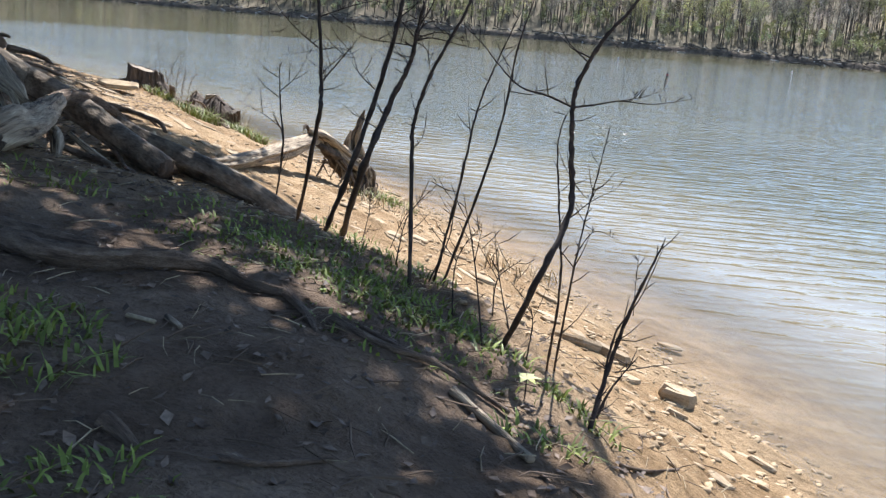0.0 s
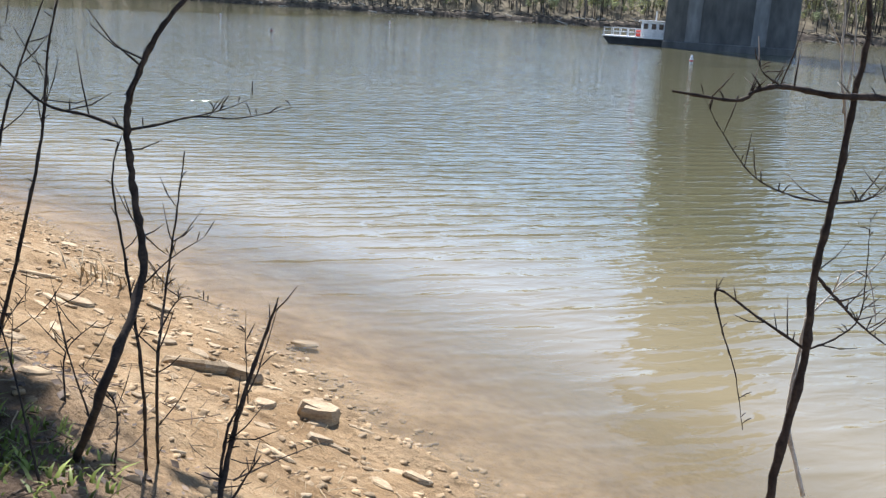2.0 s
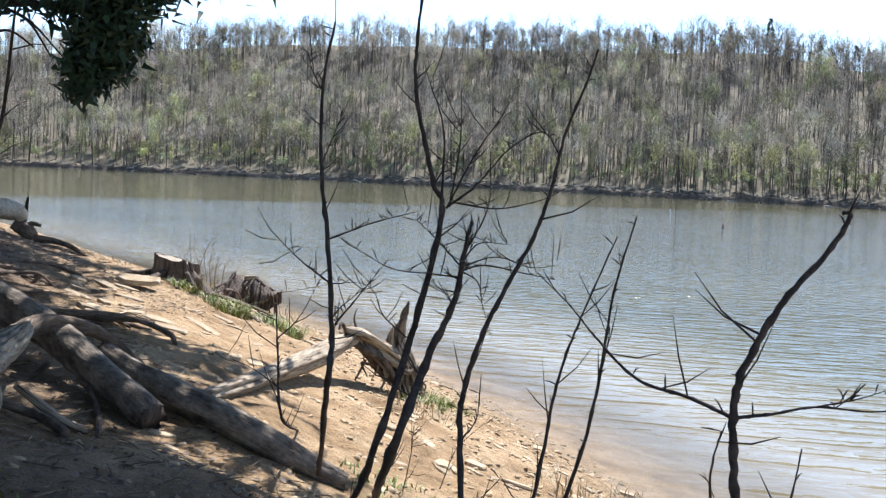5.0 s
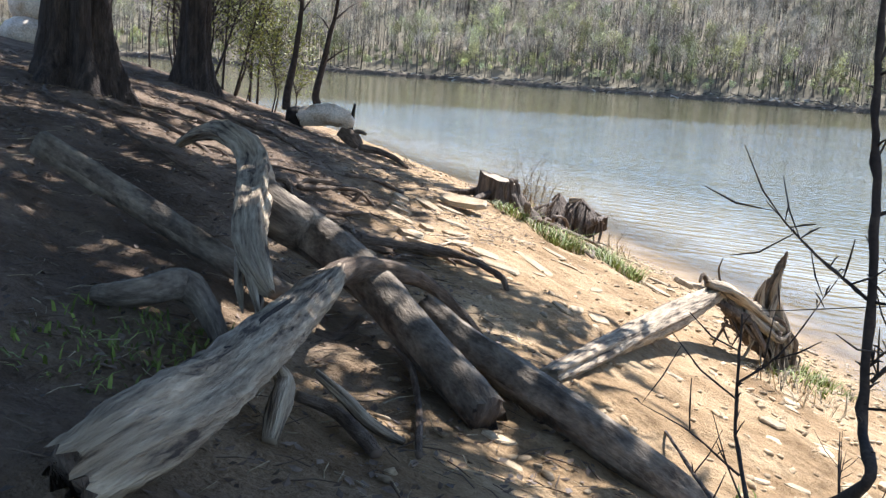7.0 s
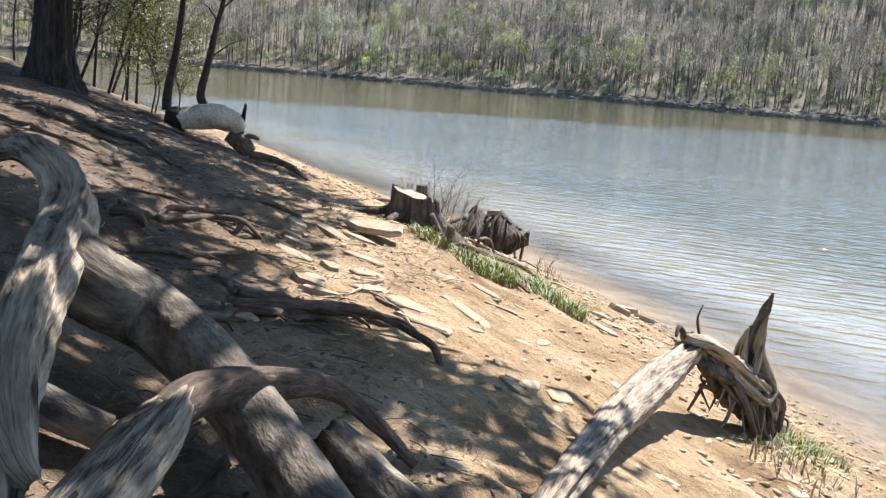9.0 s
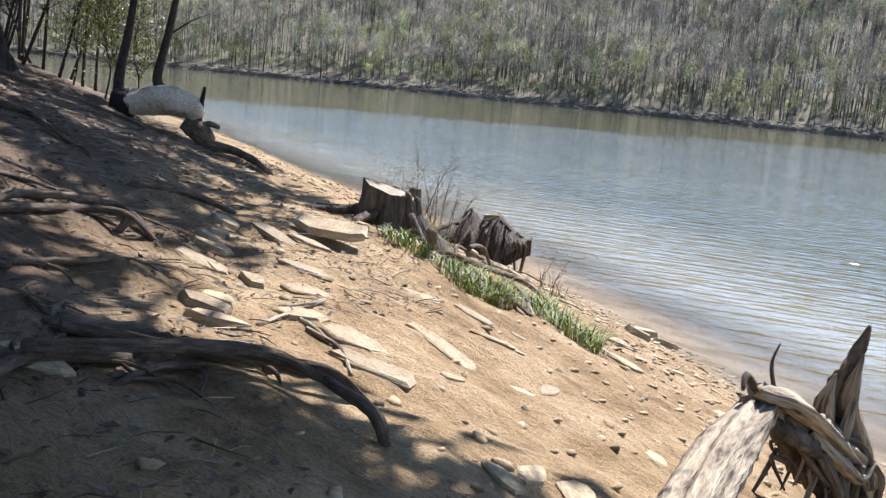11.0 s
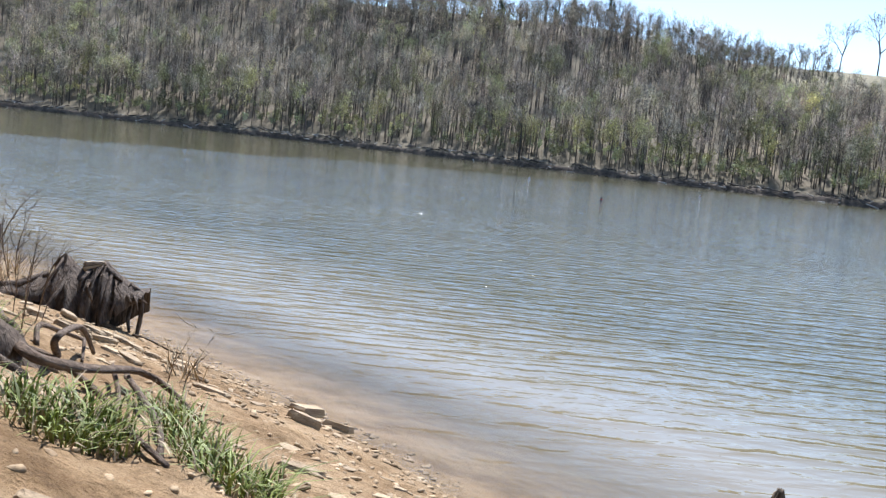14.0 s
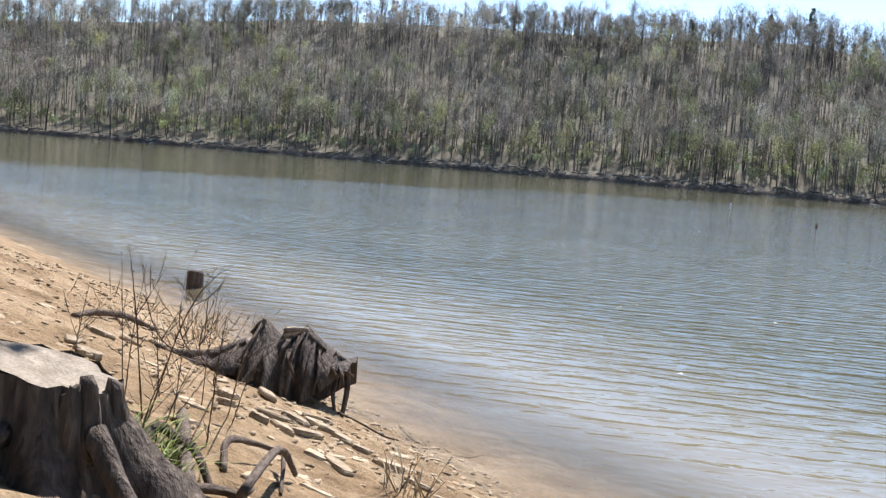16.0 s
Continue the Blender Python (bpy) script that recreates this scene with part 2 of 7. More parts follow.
def ground_material():
    """Sandy bank, darker humus under the trees, wet rim at the water, leaf litter on the far hill: mixed by the ground's own cover map."""
    m = bpy.data.materials.new("bank_soil")
    m.use_nodes = True
    nd, ln = m.node_tree.nodes, m.node_tree.links
    bsdf = nd["Principled BSDF"]
    co = nd.new("ShaderNodeTexCoord")

    def tex(scale, detail, stretch=(1, 1, 1)):
        mp = nd.new("ShaderNodeMapping")
        mp.inputs["Scale"].default_value = stretch
        ln.new(co.outputs["Object"], mp.inputs[0])
        n = nd.new("ShaderNodeTexNoise")
        n.inputs["Scale"].default_value, n.inputs["Detail"].default_value, n.inputs["Roughness"].default_value = scale, detail, 0.65
        ln.new(mp.outputs[0], n.inputs["Vector"])
        return n.outputs[0]

    def ramp(src, stops):
        r = nd.new("ShaderNodeValToRGB")
        while len(r.color_ramp.elements) < len(stops):
            r.color_ramp.elements.new(0.5)
        for el, (p, c) in zip(r.color_ramp.elements, stops):
            el.position, el.color = p, (*c, 1)
        ln.new(src, r.inputs[0])
        return r.outputs[0]

    def mix(f, a, b, kind="MIX"):
        x = nd.new("ShaderNodeMixRGB")
        x.blend_type = kind
        if isinstance(f, float):
            x.inputs[0].default_value = f
        else:
            ln.new(f, x.inputs[0])
        ln.new(a, x.inputs[1])
        ln.new(b, x.inputs[2])
        return x.outputs[0]
    mid, fine, grit = tex(1.1, 7), tex(7, 8), tex(48, 3)
    sand = ramp(mid, [(0.32, (0.19, 0.118, 0.055)), (0.46, (0.31, 0.205, 0.105)), (0.58, (0.4, 0.28, 0.155)), (0.7, (0.45, 0.335, 0.2))])
    humus = ramp(mid, [(0.32, (0.085, 0.058, 0.038)), (0.5, (0.16, 0.112, 0.075)), (0.68, (0.26, 0.19, 0.13))])
    duff = ramp(tex(0.03, 6), [(0.3, (0.1, 0.088, 0.055)), (0.5, (0.16, 0.135, 0.088)), (0.7, (0.22, 0.18, 0.12))])
    mud = ramp(fine, [(0.3, (0.2, 0.135, 0.07)), (0.7, (0.33, 0.235, 0.135))])
    at = nd.new("ShaderNodeAttribute")
    at.attribute_name = "cover"
    sep = nd.new("ShaderNodeSeparateColor")
    ln.new(at.outputs["Color"], sep.inputs[0])
    ad = nd.new("ShaderNodeMath")
    ad.operation = "MULTIPLY_ADD"
    ln.new(fine, ad.inputs[0])
    ad.inputs[1].default_value = 0.9
    sb = nd.new("ShaderNodeMath")
    sb.operation = "ADD"
    sb.inputs[1].default_value = -0.45
    ln.new(sep.outputs[0], sb.inputs[0])
    ln.new(sb.outputs[0], ad.inputs[2])
    ad.use_clamp = True
    c = mix(ad.outputs[0], sand, humus)
    c = mix(sep.outputs[1], c, mud)
    g = ramp(fine, [(0.3, (0.5, 0.48, 0.46)), (0.5, (0.95, 0.95, 0.95)), (0.7, (1.25, 1.22, 1.18))])
    c = mix(0.7, c, g, "MULTIPLY")
    g2 = ramp(grit, [(0.3, (0.55, 0.52, 0.5)), (0.5, (1, 1, 1)), (0.7, (1.2, 1.18, 1.15))])
    c = mix(0.6, c, g2, "MULTIPLY")
    c = mix(sep.outputs[2], c, duff)
    ln.new(c, bsdf.inputs["Base Color"])
    bsdf.inputs["Roughness"].default_value = 0.95
    bsdf.inputs["Specular IOR Level"].default_value = 0.15
    b1 = nd.new("ShaderNodeBump")
    b1.inputs["Strength"].default_value, b1.inputs["Distance"].default_value = 1.0, 0.09
    ln.new(fine, b1.inputs["Height"])
    b2 = nd.new("ShaderNodeBump")
    b2.inputs["Strength"].default_value, b2.inputs["Distance"].default_value = 0.8, 0.012
    ln.new(grit, b2.inputs["Height"])
    ln.new(b1.outputs[0], b2.inputs["Normal"])
    ln.new(b2.outputs[0], bsdf.inputs["Normal"])
    return m


def water_material():
    """Silty lake water: murky body, glossy rippled skin, clear only in the shallows."""
    m = bpy.data.materials.new("lake_water")
    m.use_nodes = True
    nd, ln = m.node_tree.nodes, m.node_tree.links
    bsdf = nd["Principled BSDF"]
    co = nd.new("ShaderNodeTexCoord")

    def tex(scale, detail, stretch, turn=0.0, warp=0.0):
        mp = nd.new("ShaderNodeMapping")
        mp.inputs["Scale"].default_value, mp.inputs["Rotation"].default_value = stretch, (0, 0, radians(turn))
        ln.new(co.outputs["Object"], mp.inputs[0])
        n = nd.new("ShaderNodeTexNoise")
        n.inputs["Scale"].default_value, n.inputs["Detail"].default_value, n.inputs["Distortion"].default_value = scale, detail, warp
        ln.new(mp.outputs[0], n.inputs["Vector"])
        return n.outputs[0]
    patches = tex(0.03, 3, (1, 2.2, 1))
    chop = tex(2.4, 2.0, (0.6, 1.3, 1), 6, 0.6)
    fine = tex(9.0, 2.0, (0.5, 1.4, 1), -14, 0.3)
    at = nd.new("ShaderNodeAttribute")
    at.attribute_name = "murk"
    sep = nd.new("ShaderNodeSeparateColor")
    ln.new(at.outputs["Color"], sep.inputs[0])

    def arith(kind, x, y, clamp=False):
        n = nd.new("ShaderNodeMath")
        n.operation, n.use_clamp = kind, clamp
        for slot, value in zip(n.inputs, (x, y)):
            if isinstance(value, (int, float)):
                slot.default_value = value
            else:
                ln.new(value, slot)
        return n.outputs[0]

    def ripples(scale, turn, warp, loose, sharp):
        mp = nd.new("ShaderNodeMapping")
        mp.inputs["Rotation"].default_value = (0, 0, radians(turn))
        ln.new(co.outputs["Object"], mp.inputs[0])
        w = nd.new("ShaderNodeTexWave")
        w.wave_type, w.bands_direction, w.wave_profile = "BANDS", "Y", "SIN"
        w.inputs["Scale"].default_value, w.inputs["Distortion"].default_value = scale, warp
        w.inputs["Detail"].default_value, w.inputs["Detail Scale"].default_value = 2.0, loose
        ln.new(mp.outputs[0], w.inputs["Vector"])
        broken = arith("MULTIPLY_ADD", tex(0.9, 2, (0.4, 1.1, 1), turn), 5.0)
        broken.node.inputs[2].default_value = -1.6
        broken.node.use_clamp = True
        return arith("MULTIPLY", arith("POWER", w.outputs["Fac"], sharp), broken)
    # breeze: rippled in the open reach, smooth by the near beach and in the lee of the far hill
    gusts = arith("MULTIPLY_ADD", tex(0.05, 2, (0.6, 1.6, 1)), 2.4)
    gusts.node.inputs[2].default_value = -0.55
    gusts.node.use_clamp = True
    breeze = arith("MULTIPLY", arith("ADD", arith("MULTIPLY", gusts, 0.75), 0.25), arith("ADD", arith("MULTIPLY", sep.outputs[1], 0.85), 0.15))
    open_reach = arith("SUBTRACT", 1.0, sep.outputs[2])
    breeze = arith("MULTIPLY", breeze, open_reach)
    chop_strength = arith("MULTIPLY", arith("ADD", arith("MULTIPLY", sep.outputs[1], 0.7), 0.3), arith("ADD", arith("MULTIPLY", open_reach, 0.6), 0.4))
    swell = ripples(0.42, 5, 4.0, 0.7, 6.0)
    cross = ripples(0.33, -14, 6.0, 0.5, 3.0)
    quick = ripples(0.66, -4, 5.0, 0.8, 4.0)
    prev = None
    for h, k, d in ((swell, breeze, 0.028), (quick, breeze, 0.012), (cross, breeze, 0.008), (chop, chop_strength, 0.042), (fine, chop_strength, 0.005)):
        b = nd.new("ShaderNodeBump")
        b.inputs["Distance"].default_value = d
        ln.new(k, b.inputs["Strength"])
        ln.new(h, b.inputs["Height"])
        if prev:
            ln.new(prev, b.inputs["Normal"])
        prev = b.outputs[0]
    ln.new(prev, bsdf.inputs["Normal"])
    r = nd.new("ShaderNodeValToRGB")
    r.color_ramp.elements[0].position, r.color_ramp.elements[0].color = 0.35, (0.098, 0.09, 0.042, 1)
    r.color_ramp.elements[1].position, r.color_ramp.elements[1].color = 0.65, (0.13, 0.12, 0.062, 1)
    ln.new(patches, r.inputs[0])
    mx = nd.new("ShaderNodeMixRGB")
    ln.new(sep.outputs[1], mx.inputs[0])
    mx.inputs[1].default_value = (0.3, 0.24, 0.145, 1)
    ln.new(r.outputs[0], mx.inputs[2])
    ln.new(mx.outputs[0], bsdf.inputs["Base Color"])
    bsdf.inputs["Roughness"].default_value = 0.06
    bsdf.inputs["IOR"].default_value = 1.5
    ln.new(sep.outputs[0], bsdf.inputs["Alpha"])
    return m


M_GROUND = ground_material()
M_WATER = water_material()

# ---- ground and water ----
SHORE = [(9, -60), (6.5, -20), (5.3, 0), (4.3, 6.5), (3.5, 9.8), (2.7, 12.6), (1.45, 15.8), (0.45, 18.1), (-0.7, 20.3), (-1.9, 22.1),
         (-2.8, 23.5), (-4.4, 25.5), (-5.9, 27.3), (-9.6, 32.0), (-13.5, 35.8), (-18.5, 40.5), (-23, 44.8), (-60, 80), (-200, 190), (-700, 500), (-2500, 1500)]


def inland(x, y):
    """Distance from the near water's edge, positive on land."""
    x, y = np.asarray(x, float), np.asarray(y, float)
    best, side = np.full(x.shape, 1e9), np.ones(x.shape)
    for (ax, ay), (bx, by) in zip(SHORE, SHORE[1:]):
        dx, dy = bx - ax, by - ay
        k = np.clip(((x - ax) * dx + (y - ay) * dy) / (dx * dx + dy * dy), 0, 1)
        d = np.hypot(x - ax - k * dx, y - ay - k * dy)
        s = np.where(dx * (y - ay) - dy * (x - ax) > 0, 1.0, -1.0)
        side = np.where(d < best, s, side)
        best = np.minimum(d, best)
    return best * side


def wob(x, y, f, seed=0.0):
    """Cheap smooth unevenness between about -1 and 1."""
    return (np.sin(x * f + 1.7 * np.sin(y * f * 0.7 + seed)) * np.cos(y * f * 1.13 + 1.3 * np.sin(x * f * 0.8 + seed * 2)) +
            0.5 * np.sin(x * f * 2.3 + seed + 2.1 * np.cos(y * f * 1.9))) / 1.5


def far_edge(az):
    """Range of the opposite shore by bearing (degrees, positive to the left)."""
    return 283 + 2.1 * (np.clip(az, -60, 62) + 45)


def ground_height(x, y):
    x, y = np.asarray(x, float), np.asarray(y, float)
    u = inland(x, y) + 0.12 * wob(x, y, 1.9) * np.exp(-np.hypot(x, y - 14) / 60)
    w = np.clip((y - 7.5) / 3.0, 0, 1)
    w = w * w * (3 - 2 * w)
    near = np.interp(u, [-60, -14, -4, 0, 1.3, 3.2, 4.4, 6, 9, 12, 20, 30, 120, 900], [-9, -3, -0.75, 0, 0.55, 1.78, 2.15, 2.4, 3.0, 3.7, 4.8, 6.5, 22, 60])
    far = np.interp(u, [-60, -14, -4, 0, 2.5, 5, 6.2, 7.2, 9, 12, 20, 30, 120, 900], [-9, -3, -0.75, 0, 0.88, 1.78, 2.04, 2.35, 2.95, 3.6, 4.7, 6.5, 22, 60])
    h = near * (1 - w) + far * w
    land = np.clip(u / 0.6, 0, 1) * np.clip((60 - u) / 30, 0, 1)
    h = h + land * (0.035 * wob(x, y, 2.6, 1) + 0.018 * wob(x, y, 6.5, 2) + 0.008 * wob(x, y, 15, 3)) + 0.006 * wob(x, y, 12, 5) * np.exp(-np.abs(u))
    h = h + 0.12 * np.exp(-((x + 5.4) ** 2 + (y - 18.7) ** 2) / 0.9)
    # the opposite hillside
    r, az = np.hypot(x, y), np.degrees(np.arctan2(-x, y))
    e = r - far_edge(az) - 5 * wob(az, az * 0.3, 0.35)
    crest = np.interp(az, [-60, -31, -24, -17, -12, 8, 16, 28, 36, 45, 55, 70, 110], [60, 62, 65, 70, 82, 86, 84, 70, 62, 53, 48, 42, 40])
    hill = np.interp(e, [-80, -8, 0, 1.5, 12, 60, 195, 225, 330, 2500], [-9, -1.5, 0, 1.7, 4.2, 20, 70, 72, 50, 30])
    hill = np.where(e > 3, hill * crest / 74, hill)
    ahead = (np.abs(az) < 115) & (e > -80)
    return np.where(ahead & (u < 0), np.maximum(h, hill), h)


def spread(lo, hi, step, reach):
    """Even steps from lo to hi, then growing steps out to reach on both sides."""
    mid = np.arange(lo, hi + step / 2, step)
    out, d = [], step
    while sum(out) < reach:
        d *= 1.12
        out.append(d)
    grow = np.cumsum(out)
    return np.concatenate([lo - grow[::-1], mid, hi + grow])


def grid_faces(nx, ny):
    i, j = np.meshgrid(np.arange(nx - 1), np.arange(ny - 1), indexing="ij")
    a = (i * ny + j).ravel()
    return np.stack([a, a + ny, a + ny + 1, a + 1], 1)


def tint(ob, name, rgb):
    """A point colour attribute from an (n, 3) array."""
    a = ob.data.color_attributes.new(name, "FLOAT_COLOR", "POINT")
    a.data.foreach_set("color", np.concatenate([rgb, np.ones((len(rgb), 1))], 1).astype(np.float32).ravel())


gx, gy = spread(-13.0, 4.6, 0.09, 1800), spread(2.0, 27.0, 0.09, 1800)
X, Y = [a.ravel() for a in np.meshgrid(gx, gy, indexing="ij")]
Z = ground_height(X, Y)
far_r, far_az = np.hypot(X, Y), np.degrees(np.arctan2(-X, Y))
Z = Z - 9.0 * ((np.abs(far_az - 6) < 63) & (far_r > far_edge(far_az) - 75) & (far_r < far_edge(far_az) + 290))
ground = mesh_from("ground", np.stack([X, Y, Z], 1), grid_faces(len(gx), len(gy)), M_GROUND, smooth=True)
U = inland(X, Y)
humus = np.clip((U - 5.6 + 0.7 * wob(X, Y, 0.9)) / 1.6, 0, 1) * np.clip((16 + 2 * U - Y) / 5 + 0.3, 0.45, 1)
humus = np.maximum(humus, np.clip((9.6 - Y) / 2.5, 0, 1) * np.clip((U - 2.6) / 1.0, 0, 1))
mud = np.clip(1 - np.abs(U - 0.1) / 0.5, 0, 1) * 0.9
far_side = ((np.hypot(X, Y) > 200) | (U > 25)).astype(float)
tint(ground, "cover", np.stack([humus, mud, far_side], 1))
tagged(ground, "bare sandy lake bank with humus, roots and shale bits", "ground", kind="structure")

ha = np.arange(-58, 71, 0.22)
he = np.array([-60, -30, -10, -3, -0.6, 0, 0.4, 0.9, 1.5, 2.2, 4, 8, 14, 25, 40, 60, 85, 110, 140, 170, 195, 210, 225, 260, 300], float)
HA, HE = [a.ravel() for a in np.meshgrid(ha, he, indexing="ij")]
HR = far_edge(HA) + 5 * wob(HA, HA * 0.3, 0.35) + HE
HX, HY = -HR * np.sin(np.radians(HA)), HR * np.cos(np.radians(HA))
HZ = ground_height(HX, HY) + 0.5 * wob(HA * 7, HE, 1.0, 2.0) * (HE > 0.6) * (HE < 5) - 1.0 * (HE >= 299)
# faces within 2 m of the waterline take the darker bank colour
hill_faces = grid_faces(len(ha), len(he))
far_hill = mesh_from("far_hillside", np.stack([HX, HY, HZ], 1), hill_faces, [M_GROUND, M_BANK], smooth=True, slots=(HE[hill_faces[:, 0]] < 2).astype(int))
tint(far_hill, "cover", np.tile([0.0, 0.0, 1.0], (len(HX), 1)))
tagged(far_hill, "wooded far hillside above a dark earth bank", "hillside", kind="structure")

wx, wy = spread(-14.0, 8.0, 0.2, 1500), spread(2.0, 30.0, 0.2, 1500)
WX, WY = [a.ravel() for a in np.meshgrid(wx, wy, indexing="ij")]
water = mesh_from("water", np.stack([WX, WY, np.zeros(len(WX))], 1), grid_faces(len(wx), len(wy)), M_WATER, smooth=True)
WU = inland(WX, WY)
depth = np.clip(-WU + 0.35 * wob(WX, WY, 0.5), 0, 50)
lee = np.clip((WY - 1.2 * WX - 148 + 16 * wob(WX, WY, 0.035) + 5 * wob(WX, WY, 0.15, 1)) / 26 + 0.5, 0, 1)
tint(water, "murk", np.stack([np.clip(0.12 + depth / 4.0, 0, 1), np.clip(depth / 9.5, 0, 1), lee], 1))
tagged(water, "rippled silty lake water, olive where shaded", "lake", kind="structure")

# ---- far woods ----
frnd = np.random.default_rng(7)


def blade_tris(c, d, width, rng):
    """Thin triangles from points c along d, of a given width: twigs, leaves, needles."""
    side = np.cross(d, rng.normal(size=d.shape))
    side /= np.linalg.norm(side, axis=1, keepdims=True) + 1e-9
    w = np.asarray(width).reshape(-1, 1)
    v = np.stack([c - side * w / 2, c + side * w / 2, c + d], 1).reshape(-1, 3)
    return v, np.arange(len(v)).reshape(-1, 3)


def prism_tris(a, b, ra, rb, sides=3):
    """A tapered prism between two points as triangles."""
    a, b = np.array(a, float), np.array(b, float)
    d = (b - a) / (np.linalg.norm(b - a) + 1e-9)
    s = np.cross(d, [0.31, 0.87, 0.38])
    s /= np.linalg.norm(s)
    o = np.cross(d, s)
    v, f = [], []
    for k in range(sides):
        q = 6.2832 * k / sides
        v += [a + (s * math.cos(q) + o * math.sin(q)) * ra, b + (s * math.cos(q) + o * math.sin(q)) * rb]
    for k in range(sides):
        i, j = 2 * k, 2 * ((k + 1) % sides)
        f += [(i, j, j + 1), (i, j + 1, i + 1)]
    return np.array(v), np.array(f)


def bare_tree(rng, height, twigs, leaf, leaf_size=0.5, limbs=10):
    """Trunk, limbs and a thin, gappy crown; returns vertices, triangles and slots (0 bark, 1 crown)."""
    V, F, S, n = [], [], [], 0

    def put(v, f, slot):
        nonlocal n
        V.append(v), F.append(f + n), S.append(np.full(len(f), slot))
        n += len(v)
    r = height * rng.uniform(0.009, 0.015)
    lean = rng.normal(size=2) * 0.035 * height
    mid = np.array([lean[0] * 0.4, lean[1] * 0.4, height * 0.45])
    top = np.array([lean[0], lean[1], height * 0.9])
    put(*prism_tris((0, 0, -0.8), mid, r, r * 0.7, 3), 0)
    put(*prism_tris(mid, top, r * 0.7, r * 0.15, 3), 0)
    tips = []
    for k in range(limbs):
        h = rng.uniform(0.42, 0.88)
        base = (mid * (1 - (h - 0.45) / 0.47) + top * (h - 0.45) / 0.47) if h > 0.45 else mid * h / 0.45
        q = rng.uniform(0, 6.28)
        length = height * rng.uniform(0.2, 0.36) * (1.25 - 0.7 * h)
        tip = base + length * np.array([math.cos(q) * 0.62, math.sin(q) * 0.62, 0.8])
        put(*prism_tris(base, tip, r * 0.36, r * 0.06, 3), 0)
        tips.append((base, tip))
    for kind, count, size in (("twig", twigs, 0.075), ("leaf", leaf, leaf_size)):
        if not count:
            continue
        pick = rng.integers(0, len(tips), count)
        bs, ts = np.array([t[0] for t in tips])[pick], np.array([t[1] for t in tips])[pick]
        c = bs + (ts - bs) * rng.uniform(0.2, 1.05, (count, 1)) + rng.normal(size=(count, 3)) * height * 0.045
        d = rng.normal(size=(count, 3))
        if kind == "twig":
            d[:, 2] = np.abs(d[:, 2]) + 0.5
            d /= np.linalg.norm(d, axis=1, keepdims=True)
            v, f = blade_tris(c, d * height * size * rng.uniform(0.7, 1.7, (count, 1)), height * 0.0055 * rng.uniform(0.5, 1.7, count), rng)
        else:
            d /= np.linalg.norm(d, axis=1, keepdims=True)
            v, f = blade_tris(c, d * size * rng.uniform(0.7, 1.6, (count, 1)), size * rng.uniform(0.5, 1.0, count), rng)
        put(v, f, 1)
    return np.concatenate(V), np.concatenate(F), np.concatenate(S)


def pine_tree(rng, height):
    V, F, S = [], [], []
    v, f = prism_tris((0, 0, -0.5), (0, 0, height), height * 0.012, 0.02, 4)
    V.append(v), F.append(f), S.append(np.zeros(len(f)))
    n = 240
    h = rng.uniform(0.12, 1.0, n) ** 0.85
    q = rng.uniform(0, 6.28, n)
    reach = height * 0.2 * (1.03 - h) * rng.uniform(0.3, 1.0, n)
    c = np.stack([np.cos(q) * reach, np.sin(q) * reach, h * height], 1)
    d = np.stack([np.cos(q), np.sin(q), rng.uniform(-0.5, 0.3, n)], 1) * height * 0.07
    v2, f2 = blade_tris(c, d, np.full(n, height * 0.05), rng)
    V.append(v2), F.append(f2 + len(v)), S.append(np.ones(len(f2)))
    return np.concatenate(V), np.concatenate(F), np.concatenate(S)


def plant_woods(name, kit, places, mats, label):
    """Many trees joined into one mesh: places are rows of (x, y, z, scale, turn)."""
    V, F, S, T, n = [], [], [], [], 0
    trnd = np.random.default_rng(len(places))
    for i, (x, y, z, k, q) in enumerate(places):
        v, f, s = kit[i % len(kit)]
        ca, sa = math.cos(q) * k, math.sin(q) * k
        V.append(np.stack([v[:, 0] * ca - v[:, 1] * sa + x, v[:, 0] * sa + v[:, 1] * ca + y, v[:, 2] * k + z], 1))
        F.append(f + n), S.append(s)
        n += len(v)
        stand = 1 + 0.34 * float(wob(x, y, 0.035, 1)) + 0.22 * float(wob(x, y, 0.11, 3))
        g = stand * trnd.choice([0.5, 0.7, 0.9, 1.0, 1.1, 1.35]) * trnd.uniform(0.85, 1.15)
        T.append(np.tile(g * np.array([1 + trnd.uniform(-0.08, 0.08), 1.0, 1 + trnd.uniform(-0.12, 0.12)]), (len(v), 1)))
    ob = mesh_from(name, np.concatenate(V), np.concatenate(F), mats, slots=np.concatenate(S))
    tint(ob, "tone", np.concatenate(T))
    return tagged(ob, label, "woods", kind="stuff")


def hillside(count, e_lo, e_hi, az_lo, az_hi, rng, keep=None):
    az = rng.uniform(az_lo, az_hi, count)
    e = e_lo + (e_hi - e_lo) * rng.uniform(0, 1, count)
    r = far_edge(az) + 5 * wob(az, az * 0.3, 0.35) + e
    x, y = -r * np.sin(np.radians(az)), r * np.cos(np.radians(az))
    ok = np.ones(count, bool) if keep is None else keep(az, e)
    size = rng.uniform(0.72, 1.22, count) * (1 - np.clip((-az - 17) / 6, 0, 1) * (az > -39) * np.clip((e - 80) / 130, 0, 0.42))   # scrubby below the field
    return np.stack([x, y, ground_height(x, y), size, rng.uniform(0, 6.28, count)], 1)[ok]


